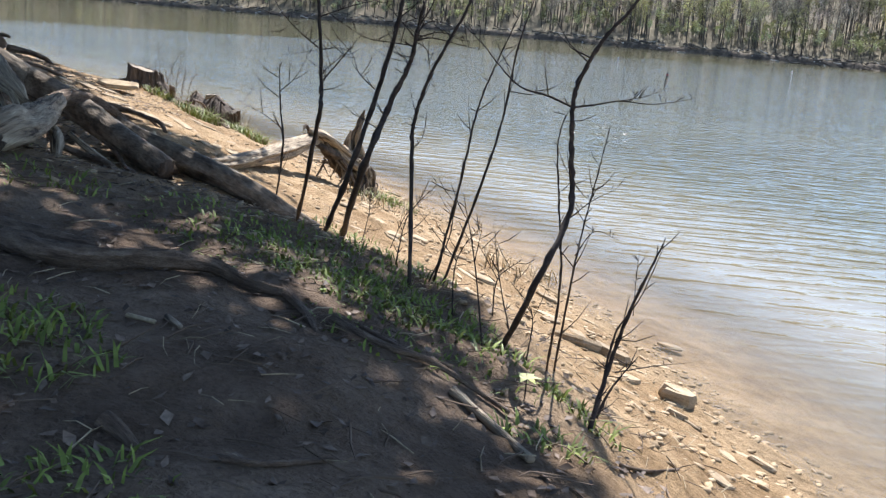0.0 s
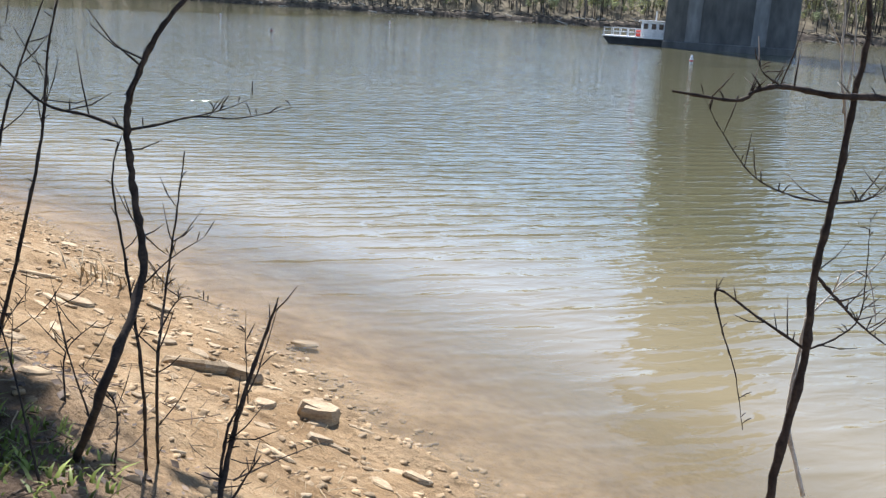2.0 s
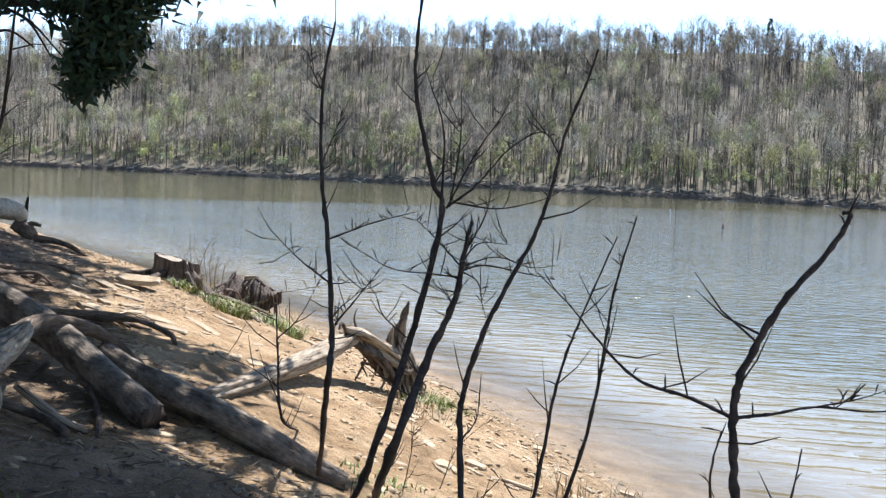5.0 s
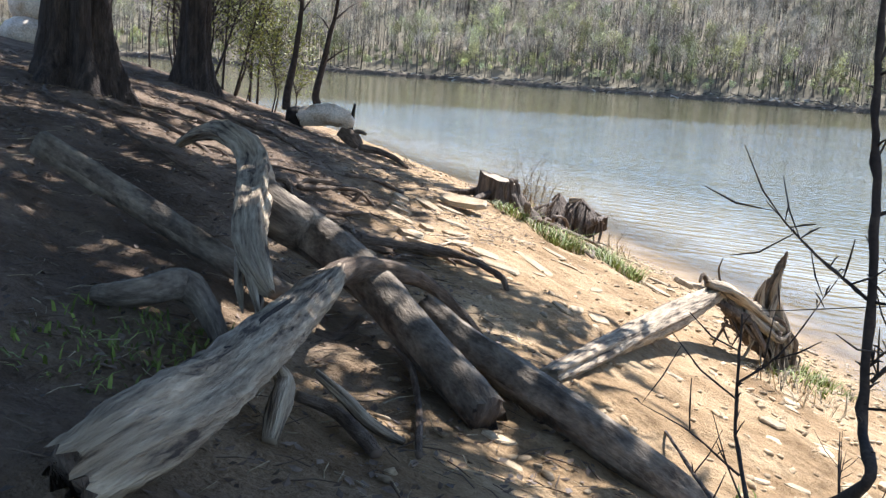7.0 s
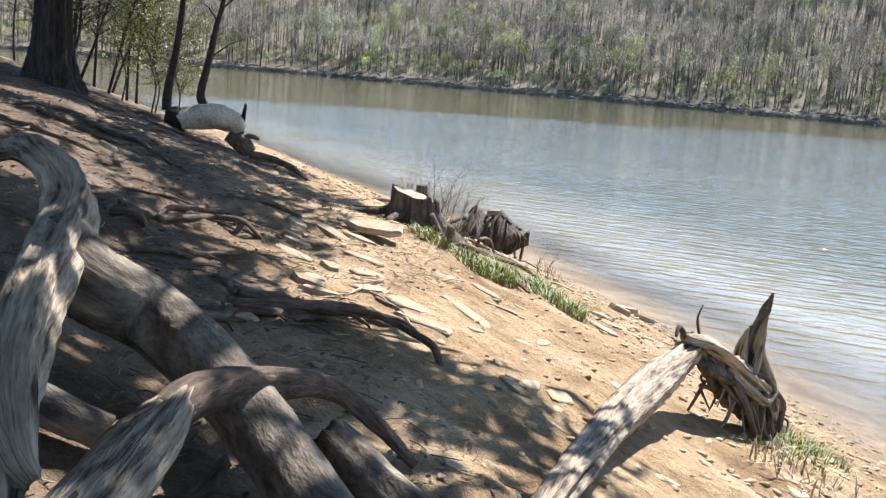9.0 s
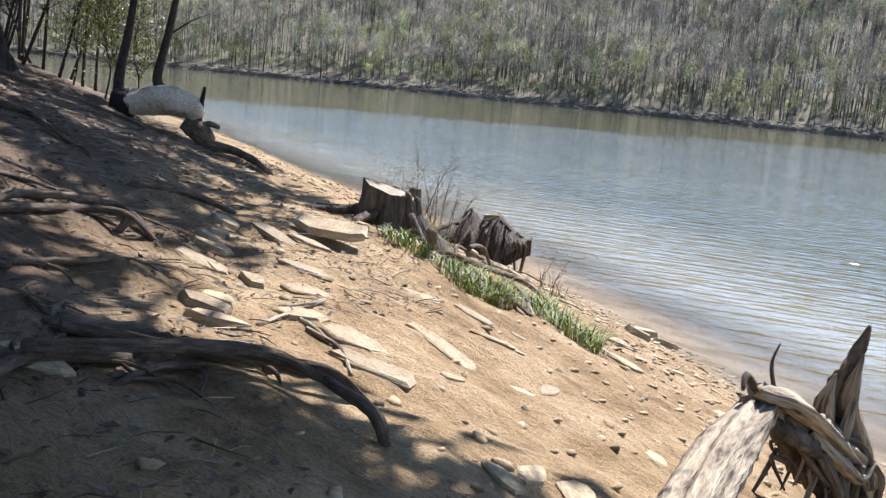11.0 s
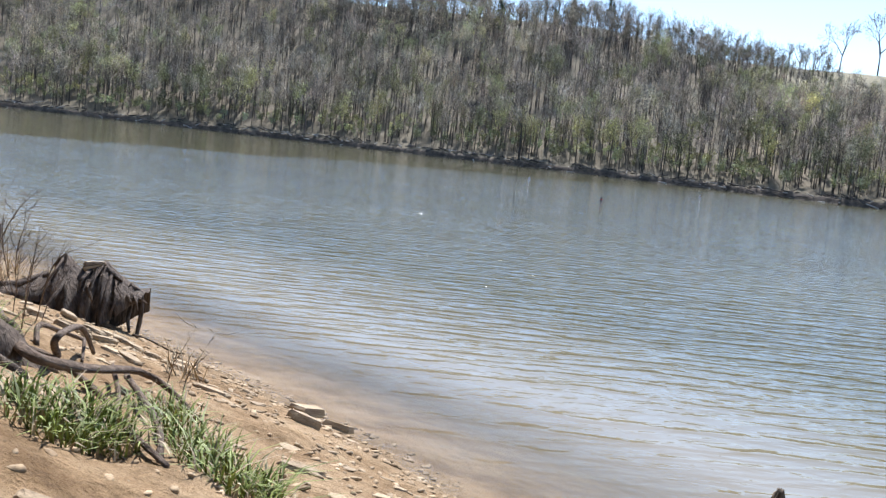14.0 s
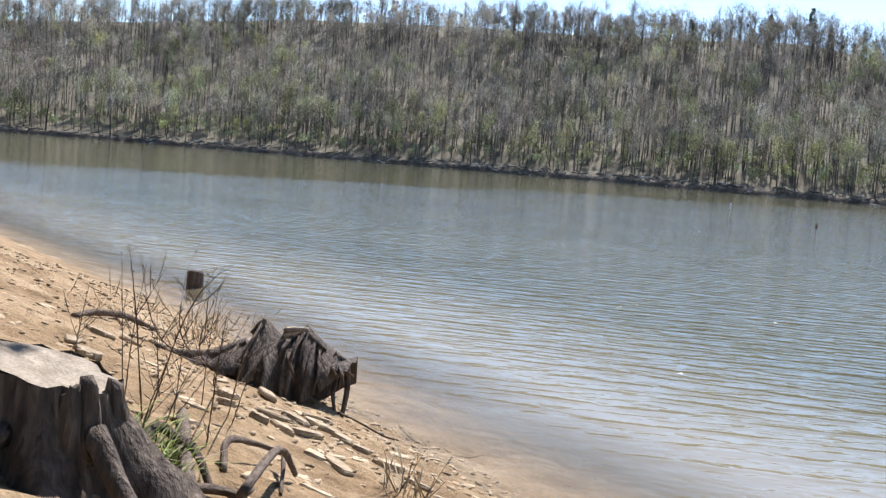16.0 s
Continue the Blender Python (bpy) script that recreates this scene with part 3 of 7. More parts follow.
def wooded(az, e):
    """Where the far woods stand: all but the open field on the lower right-hand crest."""
    return ~((az < -20.5) & (az > -39) & (e > 150 + 10 * np.sin(az) + 12 * np.clip(az + 26, 0, 6))) & (e > 2)


def wooded_in_stands(az, e):
    """Budding trees gather in loose stands, thickest near the water."""
    return wooded(az, e) & (wob(az * 6, e, 0.05, 4) + 0.5 * wob(az * 6, e, 0.16, 2) > -0.15 + 0.003 * e)


kit_bare = [bare_tree(frnd, 18, 170, 0) for _ in range(12)]
kit_bud = [bare_tree(frnd, 16.5, 60, 260, leaf_size=0.5) for _ in range(8)]
kit_red = [bare_tree(frnd, 15, 170, 0) for _ in range(6)]
kit_shrub = [bare_tree(frnd, 6.5, 70, 50, leaf_size=0.55) for _ in range(6)]
kit_pole = [bare_tree(frnd, 16, 36, 0, limbs=5) for _ in range(10)]
kit_pine = [pine_tree(frnd, 17) for _ in range(4)]
plant_woods("bare_woods", kit_bare, hillside(2700, 3, 198, -52, 66, frnd, wooded), [M_FARTRUNK, M_TWIG], "leafless grey-brown spring woods on the far hillside")
plant_woods("ridge_woods", kit_bare, hillside(1500, 140, 199, -52, 66, frnd, wooded), [M_FARTRUNK, M_TWIG], "leafless grey-brown trees along the far ridge")
plant_woods("budding_woods", kit_bud, hillside(2300, 4, 196, -52, 66, frnd, wooded_in_stands), [M_FARTRUNK, M_BUD], "yellow-green budding trees among the bare woods")
plant_woods("reddish_woods", kit_red, hillside(700, 6, 196, -52, 66, frnd, wooded), [M_FARTRUNK, M_TWIG_RED], "reddish-brown budding trees on the far hillside")
plant_woods("shore_shrubs", kit_shrub, hillside(1400, 2.2, 30, -52, 66, frnd, wooded), [M_FARTRUNK, M_BUD], "low green shrubs along the far shore")
plant_woods("ridge_thicket", kit_shrub, hillside(600, 160, 199, -52, 66, frnd, wooded) * np.array([1, 1, 1, 1.9, 1]), [M_FARTRUNK, M_TWIG], "dense bare thicket filling the far ridge")
plant_woods("pole_woods", kit_pole, hillside(3600, 3, 190, -52, 66, frnd, wooded), [M_FARTRUNK, M_TWIG], "slender leafless pole trees crowding the far slope")
plant_woods("ridge_pines", kit_pine, hillside(9, 165, 200, -18, -2, frnd), [M_FARTRUNK, M_PINE], "dark pines on the far ridge")

# drift timber along the far shore
n = 1500
az = frnd.uniform(-50, 62, n)
r = far_edge(az) + 5 * wob(az, az * 0.3, 0.35) + frnd.uniform(-0.8, 5, n)
V, F, k = [], [], 0
for a, q in zip(az, r):
    x, y = -q * math.sin(radians(a)), q * math.cos(radians(a))
    z = max(float(ground_height(x, y)), 0) + 0.15
    th, ln_ = frnd.uniform(0, 3.14), frnd.uniform(1.0, 4.0)
    d = np.array([math.cos(th), math.sin(th) * 0.5, frnd.uniform(-0.1, 0.35)]) * ln_
    v, f = prism_tris((x, y, z), np.array([x, y, z]) + d, 0.22, 0.12, 4)
    V.append(v), F.append(f + k)
    k += len(v)
tagged(mesh_from("shore_driftwood", np.concatenate(V), np.concatenate(F), [M_DRIFTFAR, M_VINE], slots=(np.arange(sum(len(f) for f in F)) // 8 % 7 == 0)), "dark and bleached drift logs along the far waterline", "driftwood", kind="stuff")

# open field with a row of bare trees on the lower crest
fa = np.linspace(-40, -20.2, 60)
fe = np.linspace(152, 320, 18)
AZ, E = [a.ravel() for a in np.meshgrid(fa, fe, indexing="ij")]
R = far_edge(AZ) + E
FX, FY = -R * np.sin(np.radians(AZ)), R * np.cos(np.radians(AZ))
field = mesh_from("field", np.stack([FX, FY, ground_height(FX, FY) + 0.25], 1), grid_faces(len(fa), len(fe)), M_FIELD, smooth=True)
tagged(field, "dry straw-coloured field on the crest", "field", kind="structure")


def crest_form(rng, height):
    """A broad open-grown tree, forked again and again into fine twigs."""
    V, F, S, n = [], [], [], 0
    todo = [(np.zeros(3) - np.array([0, 0, 0.6]), np.array([rng.normal() * 0.05, rng.normal() * 0.05, 1.0]), height * 0.3, height * 0.012, 0)]
    while todo:
        p, d, length, r, depth = todo.pop()
        d = d / np.linalg.norm(d)
        q = p + d * length
        v, f = prism_tris(p, q, r, r * 0.65, 3)
        V.append(v), F.append(f + n), S.append(np.full(len(f), int(depth > 2)))
        n += len(v)
        if depth < 7:
            for k in range(3 if depth in (0, 1, 3) else 2):
                bend = rng.normal(size=3) * (0.42 if depth else 0.34)
                todo.append((p + d * length * rng.uniform(0.72, 1.0), d + bend + np.array([0, 0, 0.12]), length * rng.uniform(0.6, 0.82), max(r * 0.62, 0.05), depth + 1))
    return np.concatenate(V), np.concatenate(F), np.concatenate(S)


def crest_tree(az, e, height, seed):
    rng = np.random.default_rng(seed)
    r = float(far_edge(np.array(az))) + e
    x, y = -r * math.sin(radians(az)), r * math.cos(radians(az))
    z = float(ground_height(x, y))
    v, f, s = crest_form(rng, height)
    t = thing("bare_tree", (x, y, z), "tall leafless tree standing on the open crest", "tree", "trees on the crest")
    for nm, sl, mt in (("trunk", 0, M_FARTRUNK), ("crown", 1, M_TWIG)):
        ob = mesh_from(nm, v, f[s == sl], mt)
        tint(ob, "tone", np.full((len(ob.data.vertices), 3), 0.42))
        ob.parent = t
        tagged(ob, kind="stuff")


for i, (a, e, h) in enumerate([(-24.6, 190, 22), (-26.5, 192, 27), (-27.3, 194, 29), (-28.0, 190, 26), (-29.5, 192, 24), (-30.4, 192, 25), (-32.0, 190, 33), (-33.1, 188, 30), (-35.6, 192, 24), (-22.6, 186, 14), (-23.4, 188, 12)]):
    crest_tree(a, e, h * 1.4, 50 + i)


def box(bm, lo, hi, slot=0, bevel=0.0, taper=0.0):
    """An axis-aligned block, bevelled, optionally narrower at the top."""
    vs = []
    for z in (lo[2], hi[2]):
        t = taper if z == hi[2] else 0
        vs.append([bm.verts.new((x, y, z)) for x, y in ((lo[0] + t, lo[1] + t), (hi[0] - t, lo[1] + t), (hi[0] - t, hi[1] - t), (lo[0] + t, hi[1] - t))])
    a, b = vs
    fs = [bm.faces.new(a[::-1]), bm.faces.new(b)]
    for k in range(4):
        fs.append(bm.faces.new((a[k], a[(k + 1) % 4], b[(k + 1) % 4], b[k])))
    for f in fs:
        f.material_index = slot
    if bevel:
        bmesh.ops.bevel(bm, geom=list({e for f in fs for e in f.edges}), offset=bevel, segments=1, affect="EDGES")


def boxed(lo, hi, bevel=0.0, taper=0.0):
    bm = bmesh.new()
    box(bm, lo, hi, bevel=bevel, taper=taper)
    return bm


# farm house on the crest
r = float(far_edge(np.array(-34.3))) + 192
hx, hy = r * math.sin(radians(34.3)), r * math.cos(radians(34.3))
house = thing("farm_house", (hx, hy, float(ground_height(hx, hy))), "low farm house with a long grey roof on the crest", "house")
part("wall", boxed((-9, -4, -1.5), (9, 4, 3.2)), M_CONC_PALE, house, smooth=False)
bm = bmesh.new()
pts = [bm.verts.new(p) for p in ((-9.8, -4.8, 3.2), (9.8, -4.8, 3.2), (9.8, 4.8, 3.2), (-9.8, 4.8, 3.2), (-6.5, 0, 6.4), (9.8, 0, 6.4))]
for q in ((0, 1, 5, 4), (2, 3, 4, 5), (3, 0, 4), (1, 2, 5), (3, 2, 1, 0)):
    bm.faces.new([pts[i] for i in q])
part("roof", bm, M_CONC, house, "weathered grey roof", smooth=False)

# ---- intake tower, its bridge and the moored work boat ----
TA, TB = Vector((71.9, 114.2, 0)), Vector((85.3, 104.5, 0))
along = (TB - TA).normalized()
yaw = math.atan2(along.y, along.x)
tower = thing("intake_tower", (TA + TB) / 2, "tall dark grey concrete intake tower standing in the lake", "tower")
tower.rotation_euler = (0, 0, yaw)
half = (TB - TA).length / 2
part("shaft", boxed((-half, 0, -6), (half, 9, 58), bevel=0.12, taper=0.25), M_CONC, tower, smooth=False)
part("footing", boxed((-half - 0.1, -0.35, -6), (half + 0.1, 9.3, 0.9), bevel=0.1), M_CONC, tower, "wet dark footing at the waterline", smooth=False)
for k in (-0.56, 0.44):
    bm = boxed((half * k - 0.9, -0.14, 0.9), (half * k + 0.9, 0.4, 45))
    for v in bm.verts:
        v.co.y += v.co.z / 52 * 0.25
    part("pilaster", bm, M_CONC_PALE, tower, "pale vertical concrete strip", smooth=False)
for z in (8.5, 17, 25.5, 34):
    bm = boxed((-half + 0.1, -0.05, z), (half - 0.1, 0.5, z + 0.12))
    for v in bm.verts:
        v.co.y += v.co.z / 52 * 0.25
        v.co.x *= 1 - v.co.z / 52 * 0.25 / half
    part("pour_joint", bm, M_CONC, tower, smooth=False)
for k, z in ((0.02, 27.0), (0.02, 38.0)):
    bm = boxed((half * k - 1.7, 0.1, z), (half * k + 1.7, 1.2, z + 1.1))
    for v in bm.verts:
        v.co.y += v.co.z / 52 * 0.25 - 0.16
    part("gate_opening", bm, M_DARK, tower, "dark slot in the tower wall", smooth=False)
bridge = thing("service_bridge", (85.0, 106.5, 29.5), "dark steel service bridge joining the tower at its top", "bridge")
bridge.rotation_euler = (0, 0, radians(-52))
part("deck", boxed((0, -1.3, 0.9), (75, 1.3, 1.3)), M_DARK, bridge, smooth=False)
for y in (-1.2, 1.2):
    part("girder", boxed((0, y - 0.12, 0), (75, y + 0.12, 0.9)), M_DARK, bridge, smooth=False)
    part("handrail", boxed((0, y - 0.04, 2.2), (75, y + 0.04, 2.3)), M_DARK, bridge, smooth=False)
for x in range(0, 75, 3):
    part("rail_post", boxed((x, -1.24, 1.3), (x + 0.07, -1.17, 2.2)), M_DARK, bridge, smooth=False)

boat_at = Vector((72.2, 118.6, 0.00))
boat = thing("work_boat", (boat_at.x, boat_at.y, 0), "white railed work boat with dark hull moored at the tower", "boat")
boat.rotation_euler = (0, 0, radians(-48))
bm = boxed((-5.6, -2.0, -0.5), (5.6, 2.0, 0.95))
for v in bm.verts:
    if v.co.x < 0 and v.co.z < 0:
        v.co.x += 1.3
part("hull", bm, M_DARK, boat, "black barge hull", smooth=False)
part("deck", boxed((-5.7, -2.1, 0.95), (5.6, 2.1, 1.12), bevel=0.03), M_WHITE, boat, smooth=False)
cabin = part("cabin", boxed((-0.6, -1.3, 1.12), (2.6, 1.3, 3.2), bevel=0.05), M_WHITE, boat, "white wheelhouse", smooth=False)
for x in (-0.25, 0.85, 1.85):
    part("window", boxed((x, -1.34, 2.2), (x + 0.6, -1.25, 2.9)), M_GLASSY, cabin, smooth=False)
part("roof", boxed((-0.9, -1.5, 3.2), (2.9, 1.5, 3.34), bevel=0.04), M_WHITE, boat, smooth=False)
part("drum", boxed((-1.6, -0.6, 1.12), (-0.8, 0.4, 2.0), bevel=0.12), M_RED, boat, "red drum on deck", smooth=False)
for i, x in enumerate(np.arange(-5.5, 5.6, 1.1)):
    for y in (-2.0, 2.0):
        part("rail_post", boxed((x - 0.05, y - 0.05, 1.12), (x + 0.05, y + 0.05, 2.1)), M_WHITE, boat, smooth=False)
for y in (-2.0, 2.0):
    for z in (1.6, 2.08):
        part("rail", boxed((-5.5, y - 0.045, z), (5.5, y + 0.045, z + 0.09)), M_WHITE, boat, smooth=False)
part("mast", boxed((0.9, -0.07, 3.3), (1.04, 0.07, 4.6)), M_WHITE, boat, smooth=False)
part("winch", boxed((3.4, -0.7, 1.12), (4.6, 0.7, 2.5), bevel=0.15), M_WHITE, boat, smooth=False)


def buoy(at, r, h, mat, label):
    b = thing("buoy", at, label, "buoy", "buoys")
    bm = bmesh.new()
    add_tube(bm, [(0, 0, -0.3, r), (0, 0, h * 0.55, r), (0, 0, h * 0.7, r * 0.6), (0, 0, h, r * 0.5)], sides=12)
    part("float", bm, mat, b)
    bm = bmesh.new()
    add_tube(bm, [(0, 0, h * 0.3, r * 1.03), (0, 0, h * 0.45, r * 1.03)], sides=12)
    part("band", bm, M_RED, b)


buoy((49.64, 74.56, 0.00), 0.17, 0.8, M_WHITE, "white cylindrical marker buoy near the tower")
buoy((18.55, 102.17, 0.00), 0.11, 0.4, M_DARK, "small dark float on the water")
buoy((50.98, 168.62, 0.00), 0.14, 0.5, M_WHITE, "white marker buoy far out on the water")
buoy((20.18, 155.24, 0.00), 0.14, 0.5, M_WHITE, "white marker buoy far out on the water")

# ---- logs, snags and roots of the fallen tree ----


def log(name, pts, label, category, mat=None, sides=14, steps=6, rough=0.1, flute=0, seed=0, jag=0.3, ends=None):
    ob = part(name, limb(pts, steps, sides=sides, rough=rough, flute=flute, seed=seed, jag=jag, cap_slot=1), [mat or M_BARKLOG, ends or M_CUT])
    return tagged(ob, label, category)


def grow(p, r):
    return (*p, r)


fallen = thing("fallen_tree", (-3.21, 10.95, 2.02), "fallen dead tree with broken trunk and torn roots", "fallen tree")
child("trunk", limb([grow((-4.49, 11.40, 2.80), 0.15), grow((-4.22, 11.23, 2.69), 0.165), grow((-3.95, 11.39, 2.51), 0.16), grow((-3.39, 11.10, 2.36), 0.14), grow((-2.84, 10.72, 2.18), 0.125), grow((-2.38, 10.40, 2.03), 0.12), grow((-2.16, 10.24, 1.95), 0.11)], 7, sides=30, rough=0.05, grain=0.035, seed=1, jag=0.35, cap_slot=1), [M_BARKLOG, M_STUMP], fallen, "smooth grey-brown trunk, broken at its end")
child("arched_root", limb([grow((-6.34, 12.83, 2.88), 0.04), grow((-6.05, 12.72, 3.00), 0.055), grow((-5.47, 12.29, 3.09), 0.08), grow((-5.02, 12.00, 3.03), 0.1), grow((-4.73, 11.77, 2.90), 0.115), grow((-4.31, 11.16, 2.81), 0.115), grow((-3.86, 10.48, 2.76), 0.1), grow((-3.54, 10.04, 2.67), 0.085), grow((-3.32, 9.82, 2.59), 0.06), grow((-3.24, 9.80, 2.52), 0.03)], 6, sides=30, rough=0.12, flute=4, grain=0.13, seed=2, jag=0.6), M_DRIFT, fallen, "arched torn root with a split, bleached end")
for i, (a, b, c, r) in enumerate([((-3.62, 10.12, 2.72), (-3.36, 9.80, 2.58), (-3.20, 9.66, 2.43), 0.035), ((-3.50, 10.02, 2.60), (-3.34, 9.84, 2.46), (-3.26, 9.72, 2.36), 0.03), ((-3.66, 10.10, 2.60), (-3.48, 9.86, 2.50), (-3.38, 9.76, 2.40), 0.026), ((-3.95, 10.62, 2.70), (-3.72, 10.22, 2.60), (-3.55, 9.98, 2.48), 0.028)]):
    child("splinter", limb([grow(a, r), grow(b, r * 0.8), grow(c, r * 0.2)], 5, sides=9, rough=0.2, grain=0.25, seed=135 + i, jag=0.6), M_DRIFT, fallen)
child("crack", limb([grow((-3.10, 9.80, 2.52), 0.008), grow((-2.86, 9.20, 2.58), 0.014), grow((-2.66, 8.72, 2.615), 0.012), grow((-2.58, 8.40, 2.62), 0.005)], 6, sides=7, rough=0.3, grain=0.2, seed=139), M_NEAR_BLACK, fallen, "long dark drying crack")
child("pale_limb", limb([grow((-3.34, 10.65, 2.48), 0.055), grow((-3.23, 10.29, 2.44), 0.1), grow((-3.05, 9.71, 2.42), 0.11), grow((-2.70, 8.89, 2.51), 0.115), grow((-2.57, 8.46, 2.51), 0.115), grow((-2.44, 8.07, 2.55), 0.115), grow((-2.38, 7.77, 2.57), 0.11), grow((-2.41, 7.62, 2.53), 0.1)], 6, sides=34, rough=0.09, flute=3, grain=0.12, seed=3, jag=0.4, cap_slot=1), [M_DRIFT, M_STUMP], fallen, "pale barkless limb with a long crack")
child("dark_root", limb([grow((-3.32, 10.51, 2.45), 0.07), grow((-3.31, 10.83, 2.48), 0.08), grow((-3.24, 11.24, 2.40), 0.065), grow((-3.18, 11.65, 2.25), 0.05), grow((-3.00, 11.77, 2.07), 0.035), grow((-2.83, 11.80, 1.91), 0.02)], 6, sides=10, rough=0.14, flute=3, seed=4), M_ROOT, fallen, "dark ridged root")
child("second_trunk", limb([grow((-2.99, 11.24, 2.18), 0.1), grow((-2.64, 11.04, 2.07), 0.115), grow((-2.21, 10.86, 1.97), 0.12), grow((-1.80, 10.68, 1.88), 0.115), grow((-1.48, 10.64, 1.75), 0.11), grow((-1.13, 10.75, 1.53), 0.1), grow((-0.88, 10.81, 1.40), 0.085)], 6, sides=30, rough=0.06, grain=0.05, seed=5, jag=0.4, cap_slot=1), [M_BARKLOG, M_STUMP], fallen, "worn round trunk lying along the lip of the bank")
child("thin_trunk", limb([grow((-5.49, 10.41, 3.06), 0.09), grow((-4.99, 10.51, 2.82), 0.09), grow((-4.46, 10.54, 2.61), 0.085), grow((-4.01, 10.56, 2.43), 0.08), grow((-3.71, 10.72, 2.25), 0.07)], 6, sides=12, rough=0.08, seed=6, cap_slot=1), [M_BARKLOG, M_STUMP], fallen)
child("bent_root", limb([grow((-3.86, 9.22, 2.52), 0.05), grow((-3.67, 9.28, 2.55), 0.07), grow((-3.62, 9.54, 2.55), 0.085), grow((-3.53, 9.58, 2.50), 0.075), grow((-3.41, 9.57, 2.37), 0.055), grow((-3.32, 9.53, 2.24), 0.045)], 6, sides=12, rough=0.08, seed=7), M_BARKLOG, fallen)
child("stub", limb([grow((-2.65, 9.00, 2.44), 0.03), grow((-2.60, 8.98, 2.38), 0.045), grow((-2.53, 8.83, 2.35), 0.05), grow((-2.47, 8.69, 2.26), 0.03)], 5, sides=10, rough=0.12, seed=8), M_DRIFT, fallen, "pale broken stub")
child("branch", limb([grow((-2.66, 9.17, 2.27), 0.025), grow((-2.53, 9.27, 2.20), 0.03), grow((-2.31, 9.13, 2.18), 0.035), grow((-2.19, 9.05, 2.15), 0.03)], 5, sides=8, rough=0.1, seed=9), M_ROOT, fallen)
child("branch", limb([grow((-2.62, 9.24, 2.37), 0.018), grow((-2.53, 9.34, 2.25), 0.028), grow((-2.38, 9.34, 2.15), 0.03), grow((-2.28, 9.48, 2.04), 0.02)], 5, sides=8, rough=0.1, seed=10), M_DRIFT, fallen)
child("branch", limb([grow((-2.86, 10.51, 2.13), 0.014), grow((-2.72, 10.45, 2.06), 0.02), grow((-2.47, 10.05, 1.99), 0.02), grow((-2.10, 9.27, 2.09), 0.018)], 5, sides=8, rough=0.1, seed=11), M_ROOT, fallen)
for i, (a, b, c) in enumerate([((-4.40, 12.81, 2.25), (-4.01, 13.69, 2.10), (-3.68, 13.80, 2.00)), ((-3.68, 13.80, 2.00), (-3.41, 13.69, 1.94), (-3.32, 13.65, 1.82)), ((-3.35, 10.99, 2.12), (-3.32, 10.63, 2.09), (-3.42, 10.56, 2.12))]):
    child("root", limb([grow(a, 0.026), grow(b, 0.028), grow(c, 0.022)], 6, sides=9, rough=0.15, flute=3, seed=20 + i), M_ROOT, fallen)

snag = thing("driftwood_snag", (-1.84, 15.52, 1.09), "bleached driftwood snag with an upright jagged spike", "driftwood")
child("beam", limb([grow((-2.22, 11.49, 1.82), 0.07), grow((-2.22, 12.57, 1.70), 0.095), grow((-2.15, 13.79, 1.62), 0.115), grow((-2.01, 15.03, 1.59), 0.135), grow((-1.84, 15.96, 1.63), 0.1)], 9, sides=34, rough=0.1, flute=5, grain=0.16, seed=30, jag=0.8, squash=0.75), M_DRIFT, snag, "long split and bleached beam")
child("root_mass", limb([grow((-1.91, 15.83, 1.71), 0.07), grow((-1.71, 16.13, 1.55), 0.085), grow((-1.46, 16.45, 1.35), 0.095), grow((-1.23, 16.76, 1.12), 0.1), grow((-1.06, 16.93, 0.68), 0.08)], 8, sides=30, rough=0.25, flute=5, grain=0.28, seed=31, jag=0.8), M_DRIFT, snag)
# solid limb in darker wood, standing for the shaded hollow below the roots
child("root_flare", limb([grow((-1.75, 16.22, 1.46), 0.05), grow((-1.55, 16.51, 1.18), 0.075), grow((-1.32, 16.82, 0.95), 0.1), grow((-1.09, 17.03, 0.68), 0.09)], 7, sides=28, rough=0.3, flute=6, grain=0.28, seed=33, jag=0.7), M_STUMP, snag, "underside with the hollow's shade put into its colour")
child("spike", limb([grow((-1.15, 16.89, 0.79), 0.13), grow((-1.27, 16.84, 1.15), 0.1), grow((-1.37, 16.80, 1.42), 0.08), grow((-1.33, 16.82, 1.68), 0.055), grow((-1.27, 16.85, 1.88), 0.04), grow((-1.24, 16.85, 2.03), 0.012)], 8, sides=28, rough=0.34, flute=5, grain=0.34, seed=32, jag=0.8), M_BARKLOG, snag, "upright splintered spike")
